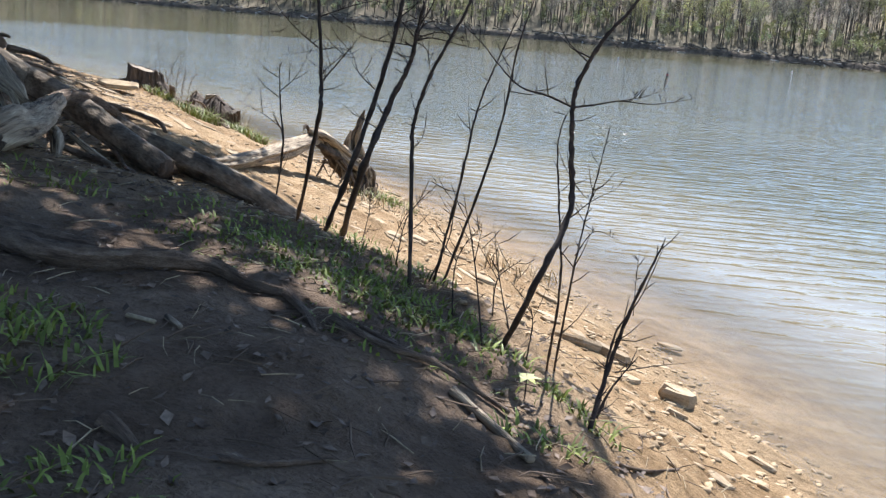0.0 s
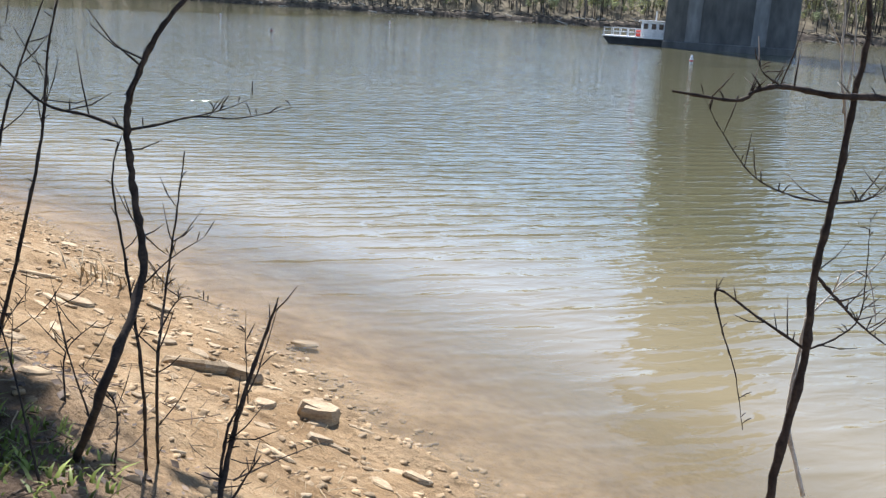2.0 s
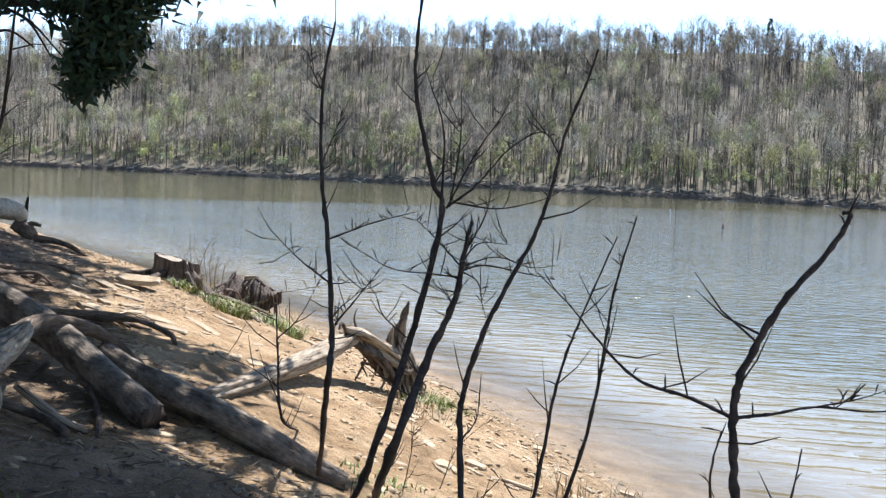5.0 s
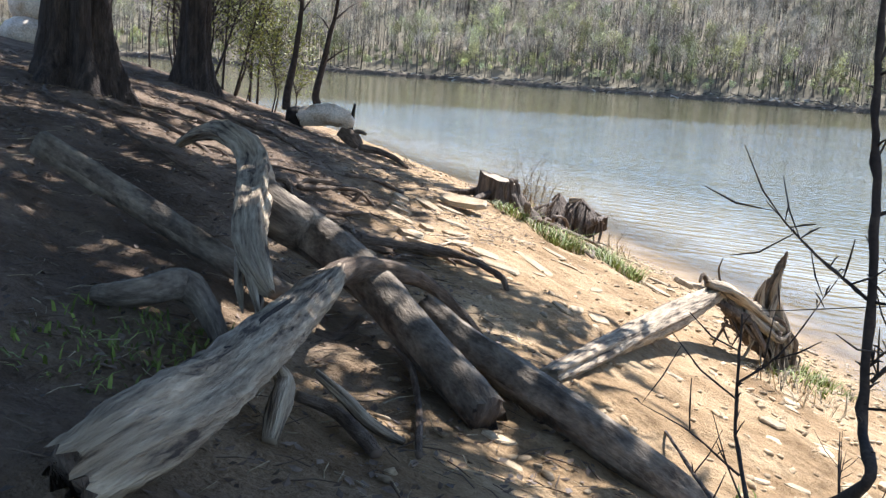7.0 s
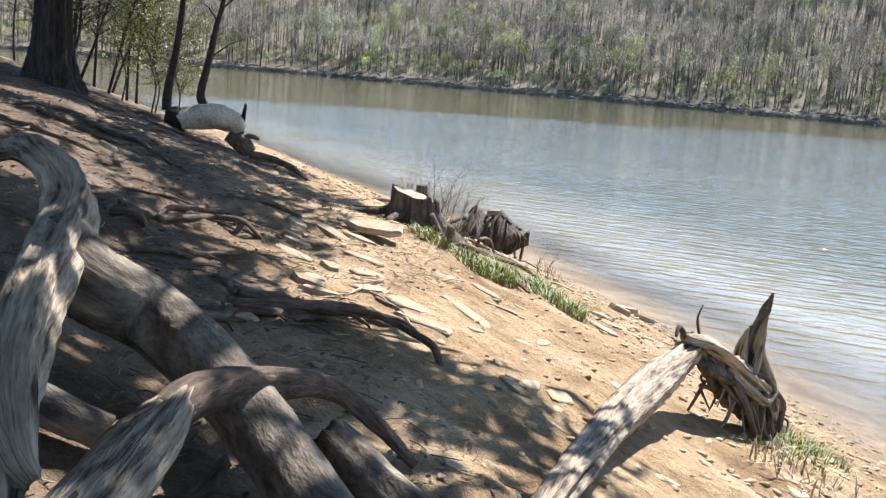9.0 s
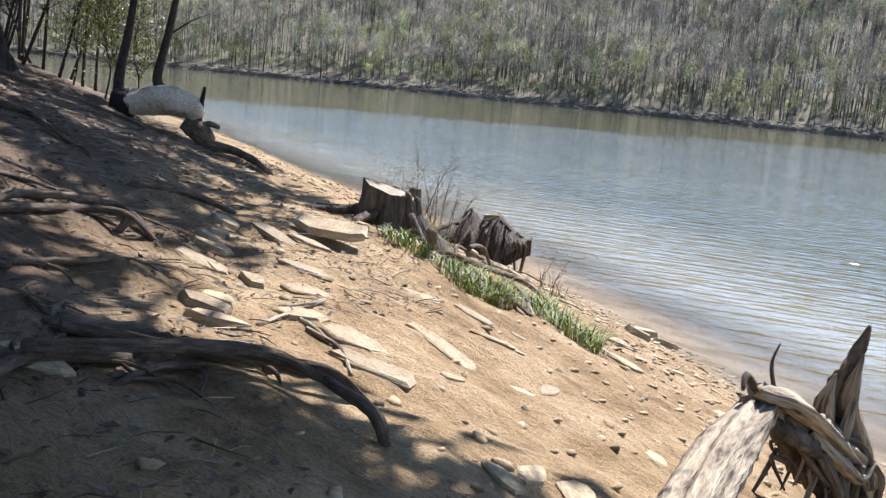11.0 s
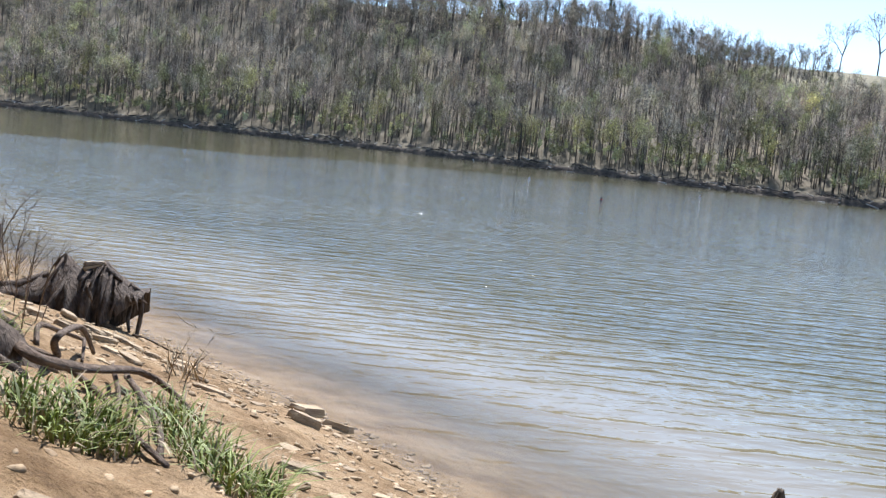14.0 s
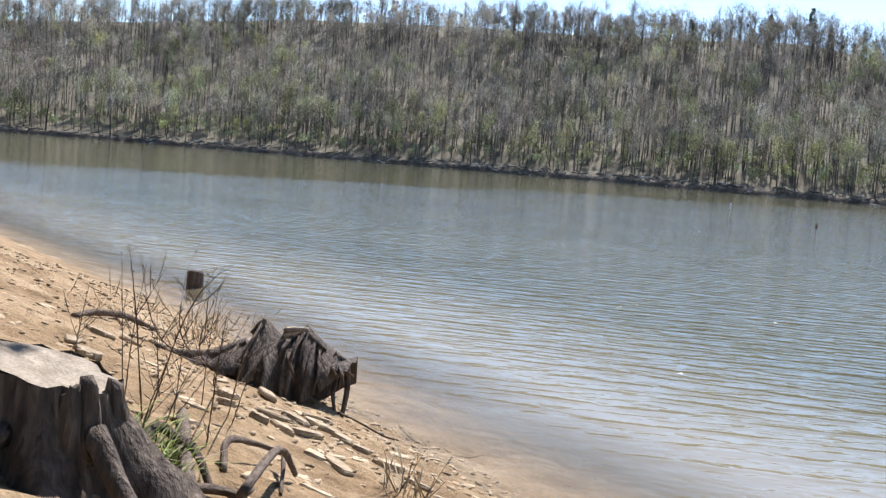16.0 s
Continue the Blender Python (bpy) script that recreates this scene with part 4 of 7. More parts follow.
for i, (a, b, c, d, r) in enumerate([((-1.11, 16.80, 0.90), (-1.37, 16.70, 1.25), (-1.45, 16.66, 1.49), (-1.41, 16.68, 1.72), 0.055), ((-1.08, 16.82, 0.96), (-1.21, 16.76, 1.32), (-1.29, 16.73, 1.56), (-1.26, 16.74, 1.86), 0.05), ((-1.22, 16.65, 0.91), (-1.31, 16.61, 1.18), (-1.30, 16.62, 1.43), (-1.25, 16.75, 1.68), 0.035),
                                     ((-1.88, 15.73, 1.76), (-1.69, 15.92, 1.68), (-1.46, 16.23, 1.48), (-1.18, 16.56, 1.19), 0.045), ((-1.81, 15.87, 1.56), (-1.59, 16.07, 1.41), (-1.41, 16.36, 1.27), (-1.25, 16.64, 1.21), 0.04), ((-1.53, 16.20, 1.45), (-1.29, 16.41, 1.21), (-1.17, 16.56, 1.10), (-1.08, 16.71, 1.17), 0.035)]):
    child("strand", limb([grow(a, r * 0.8), grow(b, r * 1.15), grow(c, r), grow(d, r * 0.15)], 7, sides=14, rough=0.2, flute=3, grain=0.22, seed=140 + i, jag=0.6), M_DRIFT if i != 4 else M_STUMP, snag)
for i, (a, b, c, r) in enumerate([((-1.79, 15.99, 1.71), (-1.83, 15.97, 1.88), (-1.80, 15.98, 2.01), 0.014), ((-1.96, 15.59, 1.62), (-2.13, 15.31, 1.58), (-2.19, 15.07, 1.54), 0.03), ((-1.12, 16.80, 1.14), (-1.02, 16.84, 1.00), (-1.02, 16.84, 0.65), 0.04), ((-1.46, 16.23, 1.31), (-1.32, 16.29, 1.08), (-1.19, 16.34, 0.79), 0.04), ((-1.90, 15.83, 1.75), (-1.96, 15.81, 1.83), (-1.97, 15.70, 1.77), 0.03), ((-1.69, 16.03, 1.58), (-1.57, 16.18, 1.33), (-1.38, 16.26, 1.11), 0.035), ((-1.19, 16.55, 1.19), (-1.19, 16.55, 0.95), (-1.07, 16.60, 0.65), 0.035), ((-1.33, 16.61, 1.33), (-1.16, 16.68, 1.26), (-1.07, 16.71, 0.99), 0.03)]):
    child("rootlet", limb([grow(a, r), grow(b, r * 0.8), grow(c, r * 0.35)], 5, sides=7, rough=0.2, seed=40 + i), M_ROOT, snag)

snr = random.Random(44)
for i in range(18):
    a = Vector((-1.69, 16.24, 1.35)).lerp(Vector((-1.07, 16.82, 0.90)), snr.random()) + Vector((snr.uniform(-0.06, 0.06), snr.uniform(-0.1, 0.1), snr.uniform(-0.1, 0.1)))
    b = a + Vector((snr.uniform(-0.12, 0.14), snr.uniform(-0.15, 0.05), snr.uniform(-0.22, 0.06)))
    c = b + Vector((snr.uniform(-0.1, 0.12), snr.uniform(-0.1, 0.05), snr.uniform(-0.25, -0.05)))
    r = snr.uniform(0.008, 0.022)
    child("rootlet", limb([grow(a, r), grow(b, r * 0.8), grow(c, r * 0.3)], 5, sides=6, rough=0.2, seed=440 + i), M_ROOT if i % 2 else M_DRIFT, snag)

# pale log by the water with its dark end
PL = Vector((-11.2, 23.0, 2.36))
pale = thing("pale_log", PL, "thick pale fallen log with a dark end, under leaning trees", "log")
child("barrel", limb([grow((-11.56, 22.99, 2.57), 0.22), grow((-11.33, 23.08, 2.61), 0.24), grow((-10.95, 23.23, 2.64), 0.25), grow((-10.68, 23.33, 2.58), 0.2), grow((-10.58, 23.37, 2.42), 0.14)], 6, sides=26, rough=0.1, flute=2, grain=0.04, seed=51, jag=0.3), M_BIRCH, pale, "smooth cream bark")
# solid end piece in plain near-black colour
child("hollow_end", limb([grow((-11.80, 22.89, 2.54), 0.19), grow((-11.67, 22.94, 2.54), 0.24), grow((-11.54, 22.99, 2.56), 0.23)], 4, sides=16, rough=0.1, seed=52), M_NEAR_BLACK, pale, "near-black end")
child("root_plate", limb([grow((-10.75, 23.31, 2.36), 0.12), grow((-10.55, 23.38, 2.21), 0.17), grow((-10.39, 23.45, 2.02), 0.12)], 5, sides=12, rough=0.25, seed=53), M_ROOT, pale)
child("stick", limb([grow((-10.57, 23.38, 2.21), 0.06), grow((-10.54, 23.39, 2.54), 0.05), grow((-10.49, 23.41, 2.92), 0.025)], 5, sides=8, rough=0.15, seed=54), M_NEAR_BLACK, pale, "dark upright stick")
child("stub", limb([grow((-10.52, 23.40, 2.31), 0.06), grow((-10.37, 23.46, 2.35), 0.05), grow((-10.24, 23.51, 2.30), 0.03)], 4, sides=8, rough=0.1, seed=55), M_BARKLOG, pale)
child("root", limb([grow((-9.62, 22.13, 2.15), 0.07), grow((-9.36, 22.41, 2.09), 0.06), grow((-8.90, 22.28, 2.00), 0.05), grow((-8.71, 22.47, 1.81), 0.03)], 5, sides=8, rough=0.2, seed=56), M_ROOT, pale)

# cut stump
SX, SY, SZ = -5.82, 19.85, 1.66
stump = thing("tree_stump", (SX, SY, SZ), "weathered grey tree stump with a slanting cut top and flared roots", "stump")
bm = bmesh.new()
rings = []
rs = random.Random(60)
lob = [rs.uniform(0.9, 1.12) for _ in range(28)]
for i, (z, k) in enumerate([(-0.3, 2.3), (-0.03, 1.8), (0.06, 1.5), (0.19, 1.24), (0.3, 1.08), (0.6, 0.99)]):
    ring = []
    for s in range(28):
        q = 6.2832 * s / 28
        flare = 1 + (k - 1) * (0.75 + 0.55 * math.sin(5 * q + 0.8))
        rr = 0.31 * flare * (1 + 0.045 * math.sin(9 * q)) * lob[s]
        top = z if i < 4 else (0.34 + 0.07 * math.cos(q - 3.4) if i == 4 else 0.47 + 0.1 * math.cos(q - 3.4) + rs.uniform(-0.02, 0.02))
        ring.append(bm.verts.new((SX + rr * math.cos(q), SY + rr * math.sin(q), SZ + top)))
    rings.append(ring)
for a, b in zip(rings, rings[1:]):
    for s in range(28):
        bm.faces.new((a[s], a[(s + 1) % 28], b[(s + 1) % 28], b[s]))
child("trunk", bm, M_STUMP, stump, "furrowed dark sides")
bm = bmesh.new()
cen = bm.verts.new((SX, SY, SZ + 0.445))
rim = []
for s in range(28):
    q = 6.2832 * s / 28
    rr = 0.305 * (1 + 0.045 * math.sin(9 * q)) * lob[s] * 0.97
    rim.append(bm.verts.new((SX + rr * math.cos(q), SY + rr * math.sin(q), SZ + 0.465 + 0.095 * math.cos(q - 3.4))))
for s in range(28):
    bm.faces.new((cen, rim[s], rim[(s + 1) % 28]))
child("cut_top", bm, M_CUT, stump, "pale sun-bleached cut face")
for i, q in enumerate((2.2, 2.9, 3.7, 4.6, 5.8)):
    a = (SX + 0.33 * math.cos(q), SY + 0.33 * math.sin(q), SZ + 0.24)
    b = (SX + 0.6 * math.cos(q), SY + 0.6 * math.sin(q), float(ground_height(SX + 0.6 * math.cos(q), SY + 0.6 * math.sin(q))) + 0.08)
    cx, cy = SX + 0.95 * math.cos(q + 0.1), SY + 0.95 * math.sin(q + 0.1)
    child("root", limb([grow(a, 0.06), grow(b, 0.045), (cx, cy, float(ground_height(cx, cy)) - 0.01, 0.04)], 5, sides=9, rough=0.15, seed=61 + i), M_STUMP, stump)
for i, (q, h) in enumerate(((5.5, 0.44), (5.75, 0.47), (0.15, 0.42))):
    x, y = SX + 0.3 * math.cos(q), SY + 0.3 * math.sin(q)
    child("splinter", limb([(x, y, SZ + 0.1, 0.07), (x, y, SZ + 0.3, 0.055), (x, y, SZ + h, 0.035)], 4, sides=9, rough=0.25, grain=0.2, seed=66 + i, jag=0.8), M_STUMP, stump)

# undercut stump with hanging roots at the water's edge
RX, RY, RZ = -6.05, 26.5, 0.2
RZ = float(ground_height(RX, RY))
roots = thing("root_stump", (RX, RY, RZ), "dark eroded stump with a skirt of hanging roots above the water", "stump")
rr_ = random.Random(71)
CREST = [Vector(p) for p in ((-7.75, 26.4, 0.72), (-7.3, 26.45, 0.82), (-7.0, 26.55, 0.98), (-6.89, 26.58, 1.2), (-6.72, 26.62, 1.02), (-6.52, 26.66, 1.04), (-6.37, 26.67, 1.14), (-6.2, 26.7, 0.96), (-6.0, 26.72, 0.84), (-5.83, 26.74, 0.76))]
SKIRT = [Vector(p) for p in ((-7.8, 26.2, 0.6), (-7.35, 26.1, 0.62), (-7.05, 26.0, 0.62), (-6.85, 25.98, 0.55), (-6.65, 26.0, 0.48), (-6.45, 26.05, 0.42), (-6.3, 26.1, 0.36), (-6.12, 26.2, 0.45), (-5.96, 26.4, 0.6), (-5.82, 26.6, 0.68))]


def along_line(pts, t):
    k = min(int(t * (len(pts) - 1)), len(pts) - 2)
    return pts[k].lerp(pts[k + 1], t * (len(pts) - 1) - k)


# ragged bell of the stump: a ridged front, a torn rim and a back leaning on the bank
bm = bmesh.new()
cols = []
for i in range(64):
    t = i / 63
    top, low = along_line(CREST, t), along_line(SKIRT, t)
    ridge = 0.06 * math.sin(i * 0.75) + 0.03 * math.sin(i * 1.9) + rr_.uniform(-0.018, 0.018)
    rim = rr_.uniform(-0.04, 0.05) if 8 < i < 60 else 0
    front = [low.lerp(top, f) + Vector((0, -0.16 * math.sin(3.14 * f) ** 0.7 * (0.5 + t * 0.6) - ridge, 0)) for f in (0.0, 0.25, 0.5, 0.75)]
    back = [top + Vector((0.02, 0.12, -0.03)), Vector((top.x, top.y + 0.3, low.z + 0.1)), Vector((top.x, top.y + 0.34, low.z - 0.25))]
    cols.append([bm.verts.new(p) for p in front + [top + Vector((0, 0, rim))] + back])
for a, b in zip(cols, cols[1:]):
    for k in range(len(a) - 1):
        bm.faces.new((a[k], b[k], b[k + 1], a[k + 1]))
child("crown", bm, M_STUMP, roots, "ragged dark crown with torn rim")
# first piece is paler: sunlight on the top between the peaks, set by colour
for i, (p, q, r) in enumerate([((-6.62, 26.6, 1.06), (-6.36, 26.62, 1.12), 0.05), ((-6.95, 26.5, 1.02), (-6.87, 26.54, 1.2), 0.06), ((-6.34, 26.6, 1.05), (-6.12, 26.6, 0.9), 0.04)]):
    m = tuple((u + v) / 2 for u, v in zip(p, q))
    child("torn_edge", limb([grow(p, r), grow(m, r * 0.9), grow(q, r * 0.4)], 5, sides=12, rough=0.25, grain=0.25, seed=174 + i, jag=0.8), M_DRIFT if i == 0 else M_STUMP, roots)
for i in range(13):
    t = 0.35 + 0.62 * i / 12 + rr_.uniform(-0.05, 0.03)
    a = along_line(CREST, t) + Vector((0, rr_.uniform(-0.12, -0.04), rr_.uniform(-0.14, -0.01)))
    low = along_line(SKIRT, t)
    drop = rr_.uniform(0.45, 1.15)
    c = a.lerp(low, drop) + Vector((rr_.uniform(-0.22, 0.22), rr_.uniform(-0.2, -0.06), -0.12 * max(drop - 0.8, 0)))
    b = a.lerp(c, 0.5) + Vector((rr_.uniform(-0.03, 0.08), rr_.uniform(-0.16, -0.08), rr_.uniform(0.0, 0.06)))
    r = rr_.uniform(0.01, 0.034)
    child("hanging_root", limb([grow(a, r), grow(b, r * 0.85), grow(c, r * 0.4)], 5, sides=8, rough=0.22, seed=72 + i), M_STUMP if i % 3 else M_ROOT, roots)
for i, (pts, r) in enumerate([([(-6.05, 26.7, 0.84), (-5.9, 26.72, 0.74), (-5.85, 26.66, 0.5), (-5.87, 26.55, 0.14)], 0.05), ([(-6.2, 26.68, 0.9), (-6.0, 26.62, 0.66), (-5.98, 26.5, 0.4), (-5.93, 26.4, 0.25)], 0.035), ([(-7.05, 26.5, 0.9), (-7.4, 26.4, 0.76), (-7.75, 26.3, 0.74), (-8.0, 26.1, 0.86)], 0.07), ([(-5.9, 26.5, 0.2), (-5.6, 26.0, 0.28), (-5.25, 25.9, 0.17), (-5.05, 25.7, 0.2)], 0.014)]):
    child("side_root", limb([grow(p, r * (1 - 0.15 * k)) for k, p in enumerate(pts)], 5, sides=10, rough=0.2, grain=0.15, seed=180 + i), M_STUMP, roots)
DRAPED = [([(-5.82, 20.80), (-5.79, 21.02), (-5.67, 21.03), (-5.52, 20.96), (-5.37, 20.84)], 0.034, 0.13), ([(-5.43, 21.19), (-5.52, 21.5), (-5.46, 21.9), (-5.30, 21.95), (-5.2, 21.7), (-5.08, 21.24)], 0.024, 0.14), ([(-8.85, 25.81), (-9.0, 26.6), (-8.9, 27.3), (-8.73, 27.8)], 0.04, 0.07)]
for i, (pts, r, hump) in enumerate(DRAPED):
    line = [(x, y, float(ground_height(x, y)) + (hump if 0 < k < len(pts) - 1 else 0), r * (1 - 0.1 * k)) for k, (x, y) in enumerate(pts)]
    tagged(part("drift_root", limb(line, 6, sides=12, rough=0.2, flute=2, grain=0.15, seed=190 + i), M_ROOT), "twisted grey-brown root arching over the shale", "root", "roots on the bank")

# root tangle down the bank
tangle = thing("root_tangle", (-4.80, 20.71, 1.09), "tangle of exposed dark roots running down the bank", "roots")
for i, (pts, r) in enumerate([
        ([(-6.17, 22.37, 1.22), (-5.05, 19.78, 1.55), (-4.71, 19.89, 1.44), (-4.61, 21.20, 1.11), (-4.32, 21.14, 0.98), (-3.98, 20.59, 0.91)], 0.045),
        ([(-5.39, 20.24, 1.49), (-5.18, 20.74, 1.28), (-4.62, 19.94, 1.29), (-4.10, 18.82, 1.38), (-3.82, 18.44, 1.34)], 0.03),
        ([(-5.22, 21.06, 1.21), (-4.92, 20.00, 1.60), (-5.10, 21.22, 1.42), (-5.13, 21.75, 1.09)], 0.03),
        ([(-4.70, 21.15, 1.08), (-4.09, 19.43, 1.27), (-3.88, 18.55, 1.33)], 0.025),
        ([(-4.83, 18.41, 1.96), (-5.09, 19.25, 1.66), (-4.87, 18.56, 1.71)], 0.05),
        ([(-3.79, 18.94, 1.25), (-3.66, 19.50, 1.09), (-3.56, 19.60, 0.97)], 0.02),
        ([(-4.80, 21.11, 1.16), (-4.46, 19.97, 1.21), (-4.22, 18.68, 1.40)], 0.02)]):
    child("root", limb([grow(p, r * (1 - 0.12 * k)) for k, p in enumerate(pts)], 5, sides=8, rough=0.18, seed=110 + i), M_ROOT, tangle)

# post standing in the shallows
post = thing("old_post", (-11.38, 35.95, 0.00), "cut-off dark wooden post standing in the shallows", "post")
part("shaft", limb([(0, 0, -0.6, 0.2), (0, 0, 0.1, 0.19), (0.01, 0, 0.36, 0.18)], 4, sides=10, rough=0.08, seed=120), M_STUMP, post)

# ---- standing trees on the near bank ----


def needle_cloud(centres, count, size, spread_r, seed):
    rng = np.random.default_rng(seed)
    c = np.asarray(centres, float)[rng.integers(0, len(centres), count)]
    p = c + rng.normal(size=(count, 3)) * np.array(spread_r)
    d = rng.normal(size=(count, 3)) + np.array([0, 0, -0.5])
    d /= np.linalg.norm(d, axis=1, keepdims=True)
    return blade_tris(p, d * size * rng.uniform(0.6, 1.5, (count, 1)), size * rng.uniform(0.25, 0.6, count), rng)


def big_tree(at, radius, height, limbs, label, seed, cloud, cloud_size=0.42):
    """A fluted trunk with root flare, limbs, and an unseen evergreen crown that casts shade."""
    x, y, z = at
    rnd = random.Random(seed)
    t = thing("cedar_tree", at, label, "tree", "cedars on the bank")
    child("trunk", limb([(x, y, z - 0.4, radius * 2.3), (x, y, z + 0.05, radius * 1.65), (x, y, z + 0.35, radius * 1.28), (x, y, z + 0.9, radius * 1.05), (x + 0.04, y, z + 2.2, radius * 0.95), (x + 0.1, y + 0.05, z + 5, radius * 0.8), (x, y, z + height, radius * 0.2)], 5, sides=36, rough=0.06, flute=7, grain=0.06, seed=seed), M_BARK, t, "furrowed dark bark")
    cs = []
    for k, (lx, ly, lz) in enumerate(limbs):
        h = max(lz - rnd.uniform(0.3, 1.2), z + 4.4)
        child("branch", limb([(x, y, h, 0.09), ((x + lx) / 2, (y + ly) / 2, (h + lz) / 2 + 0.5, 0.06), (lx, ly, lz, 0.02)], 4, sides=6, rough=0.1, seed=seed + k), M_BARK, t)
        for f in (0.9, 1.0):
            cs.append((x + (lx - x) * f, y + (ly - y) * f, h + (lz - h) * f + 0.25))
    v, f = needle_cloud(cs, cloud, cloud_size, (0.42, 0.42, 0.3), seed)
    ob = mesh_from("crown", v, f, M_NEEDLE)
    ob.parent = t
    ob.location = [-q for q in at]
    return t


T1, T2, T3 = (-9.26, 14.54, 3.26), (-12.9, 21.2, 2.98), (-6.2, 4.2, 2.9)
SHADE_RIM = [(2.3, 3.0), (2.2, 9.5), (2.0, 11.9), (1.15, 13.6), (0.05, 17.0), (-1.45, 18.5), (-2.45, 19.8), (-3.75, 20.2), (-4.5, 20.8), (-4.9, 23.4), (-5.7, 25.8), (-8.5, 29.5)]   # sunward rim of the added canopy, set by where ground shade ends
SUN_GAPS = [(-3.6, 17.0, 0.8), (-2.4, 16.1, 0.62), (-1.0, 15.5, 0.45), (-5.4, 20.4, 0.72), (-6.4, 19.6, 0.62), (-4.5, 19.3, 0.45), (-7.6, 21.2, 0.6), (-4.0, 18.4, 0.4), (-6.0, 18.5, 0.5), (-8.6, 20.2, 0.6)]   # openings left in the crown to drop sun patches on logs and slope
# limbs above the view, spread to cast dappled shade on the bank
crn = random.Random(33)
limbs = {0: [], 1: [], 2: []}
gy0 = 3.0
while gy0 < 29.5:
    rim = np.interp(gy0, [p[1] for p in SHADE_RIM], [p[0] for p in SHADE_RIM])
    gx0 = rim - 0.5
    while gx0 > rim - 13:
        x, y = gx0 + crn.uniform(-0.35, 0.35), gy0 + crn.uniform(-0.35, 0.35)
        owner = min(range(3), key=lambda k: math.hypot(x - (T1, T2, T3)[k][0], y - (T1, T2, T3)[k][1]))
        deep = (rim - x) / 4.0
        gap = any(math.hypot(x - hx, y - hy) < hr for hx, hy, hr in SUN_GAPS)
        if not gap and crn.random() < (0.77 if y > 17.5 and deep > 0.5 else 0.8) + 0.02 * min(deep, 1.5):
            limbs[owner].append((x, y, crn.uniform(8.2, 10.2)))
        if not gap and ((y < 16.0 and deep > 0.0) or (17.6 < y < 21 and 0.1 < deep < 1.0)):
            limbs[owner].append((x + crn.uniform(-0.5, 0.5), y + crn.uniform(-0.5, 0.5), crn.uniform(8.2, 10.2)))
        gx0 -= 1.1
    gy0 += 1.1
big_tree(T1, 0.33, 12, limbs[0], "large cedar with furrowed dark trunk on the upper bank", 200, 165 * len(limbs[0]))
big_tree(T2, 0.29, 14, limbs[1], "large cedar with flared fluted trunk on the upper bank", 420, 165 * len(limbs[1]))
# third tree stands out of view, added only for its shade on the path
big_tree(T3, 0.34, 13, limbs[2], "unseen cedar added to shade the start of the path", 640, 165 * len(limbs[2]))
# the hanging evergreen bough
BG = (-3.06, 11.41, 4.81)
bough = thing("hanging_bough", BG, "drooping dark evergreen bough hanging over the bank", "bough")
child("stem", limb([grow((-5.37, 11.18, 5.70), 0.05), grow((-4.26, 11.29, 5.08), 0.035), grow((-3.57, 11.36, 5.04), 0.025), grow((-2.88, 11.43, 5.12), 0.012)], 5, sides=6, rough=0.1, seed=240), M_BARK, bough)
for i, (a, b) in enumerate([((-3.99, 11.32, 5.00), (-3.45, 11.37, 4.59)), ((-3.52, 11.36, 5.04), (-3.28, 11.39, 4.39)), ((-4.26, 11.29, 4.96), (-3.71, 11.35, 4.87)), ((-3.85, 11.33, 5.05), (-3.43, 11.37, 4.86)), ((-3.89, 11.33, 4.96), (-3.56, 11.36, 4.60)), ((-4.08, 11.31, 4.76), (-3.70, 11.35, 4.67))]):
    child("twig", limb([grow(a, 0.014), grow(((a[0] + b[0]) / 2, a[1], (a[2] + b[2]) / 2 + 0.08), 0.011), grow(b, 0.006)], 4, sides=5, seed=245 + i), M_STEM, bough)
for k, (cs, n, sp) in enumerate([([(-3.11, 11.41, 4.99), (-2.95, 11.42, 5.05), (-2.86, 11.43, 5.12), (-3.29, 11.39, 5.05)], 900, (0.13, 0.13, 0.07)), ([(-3.15, 11.40, 4.83), (-3.03, 11.41, 4.77), (-3.24, 11.39, 4.71), (-2.99, 11.42, 4.88)], 900, (0.1, 0.13, 0.09)), ([(-3.12, 11.41, 4.63), (-3.24, 11.39, 4.57), (-3.05, 11.41, 4.65)], 700, (0.09, 0.13, 0.08)), ([(-3.26, 11.39, 4.46), (-3.29, 11.39, 4.35), (-3.17, 11.40, 4.51)], 450, (0.07, 0.1, 0.06)), ([(-3.71, 11.35, 5.01), (-3.89, 11.33, 5.07), (-3.55, 11.36, 4.97)], 160, (0.2, 0.15, 0.07))]):
    v, f = needle_cloud(cs, n, 0.11, sp, 250 + k)
    ob = mesh_from("foliage", v, f, M_NEEDLE)
    ob.parent = bough
    ob.location = -Vector(BG)


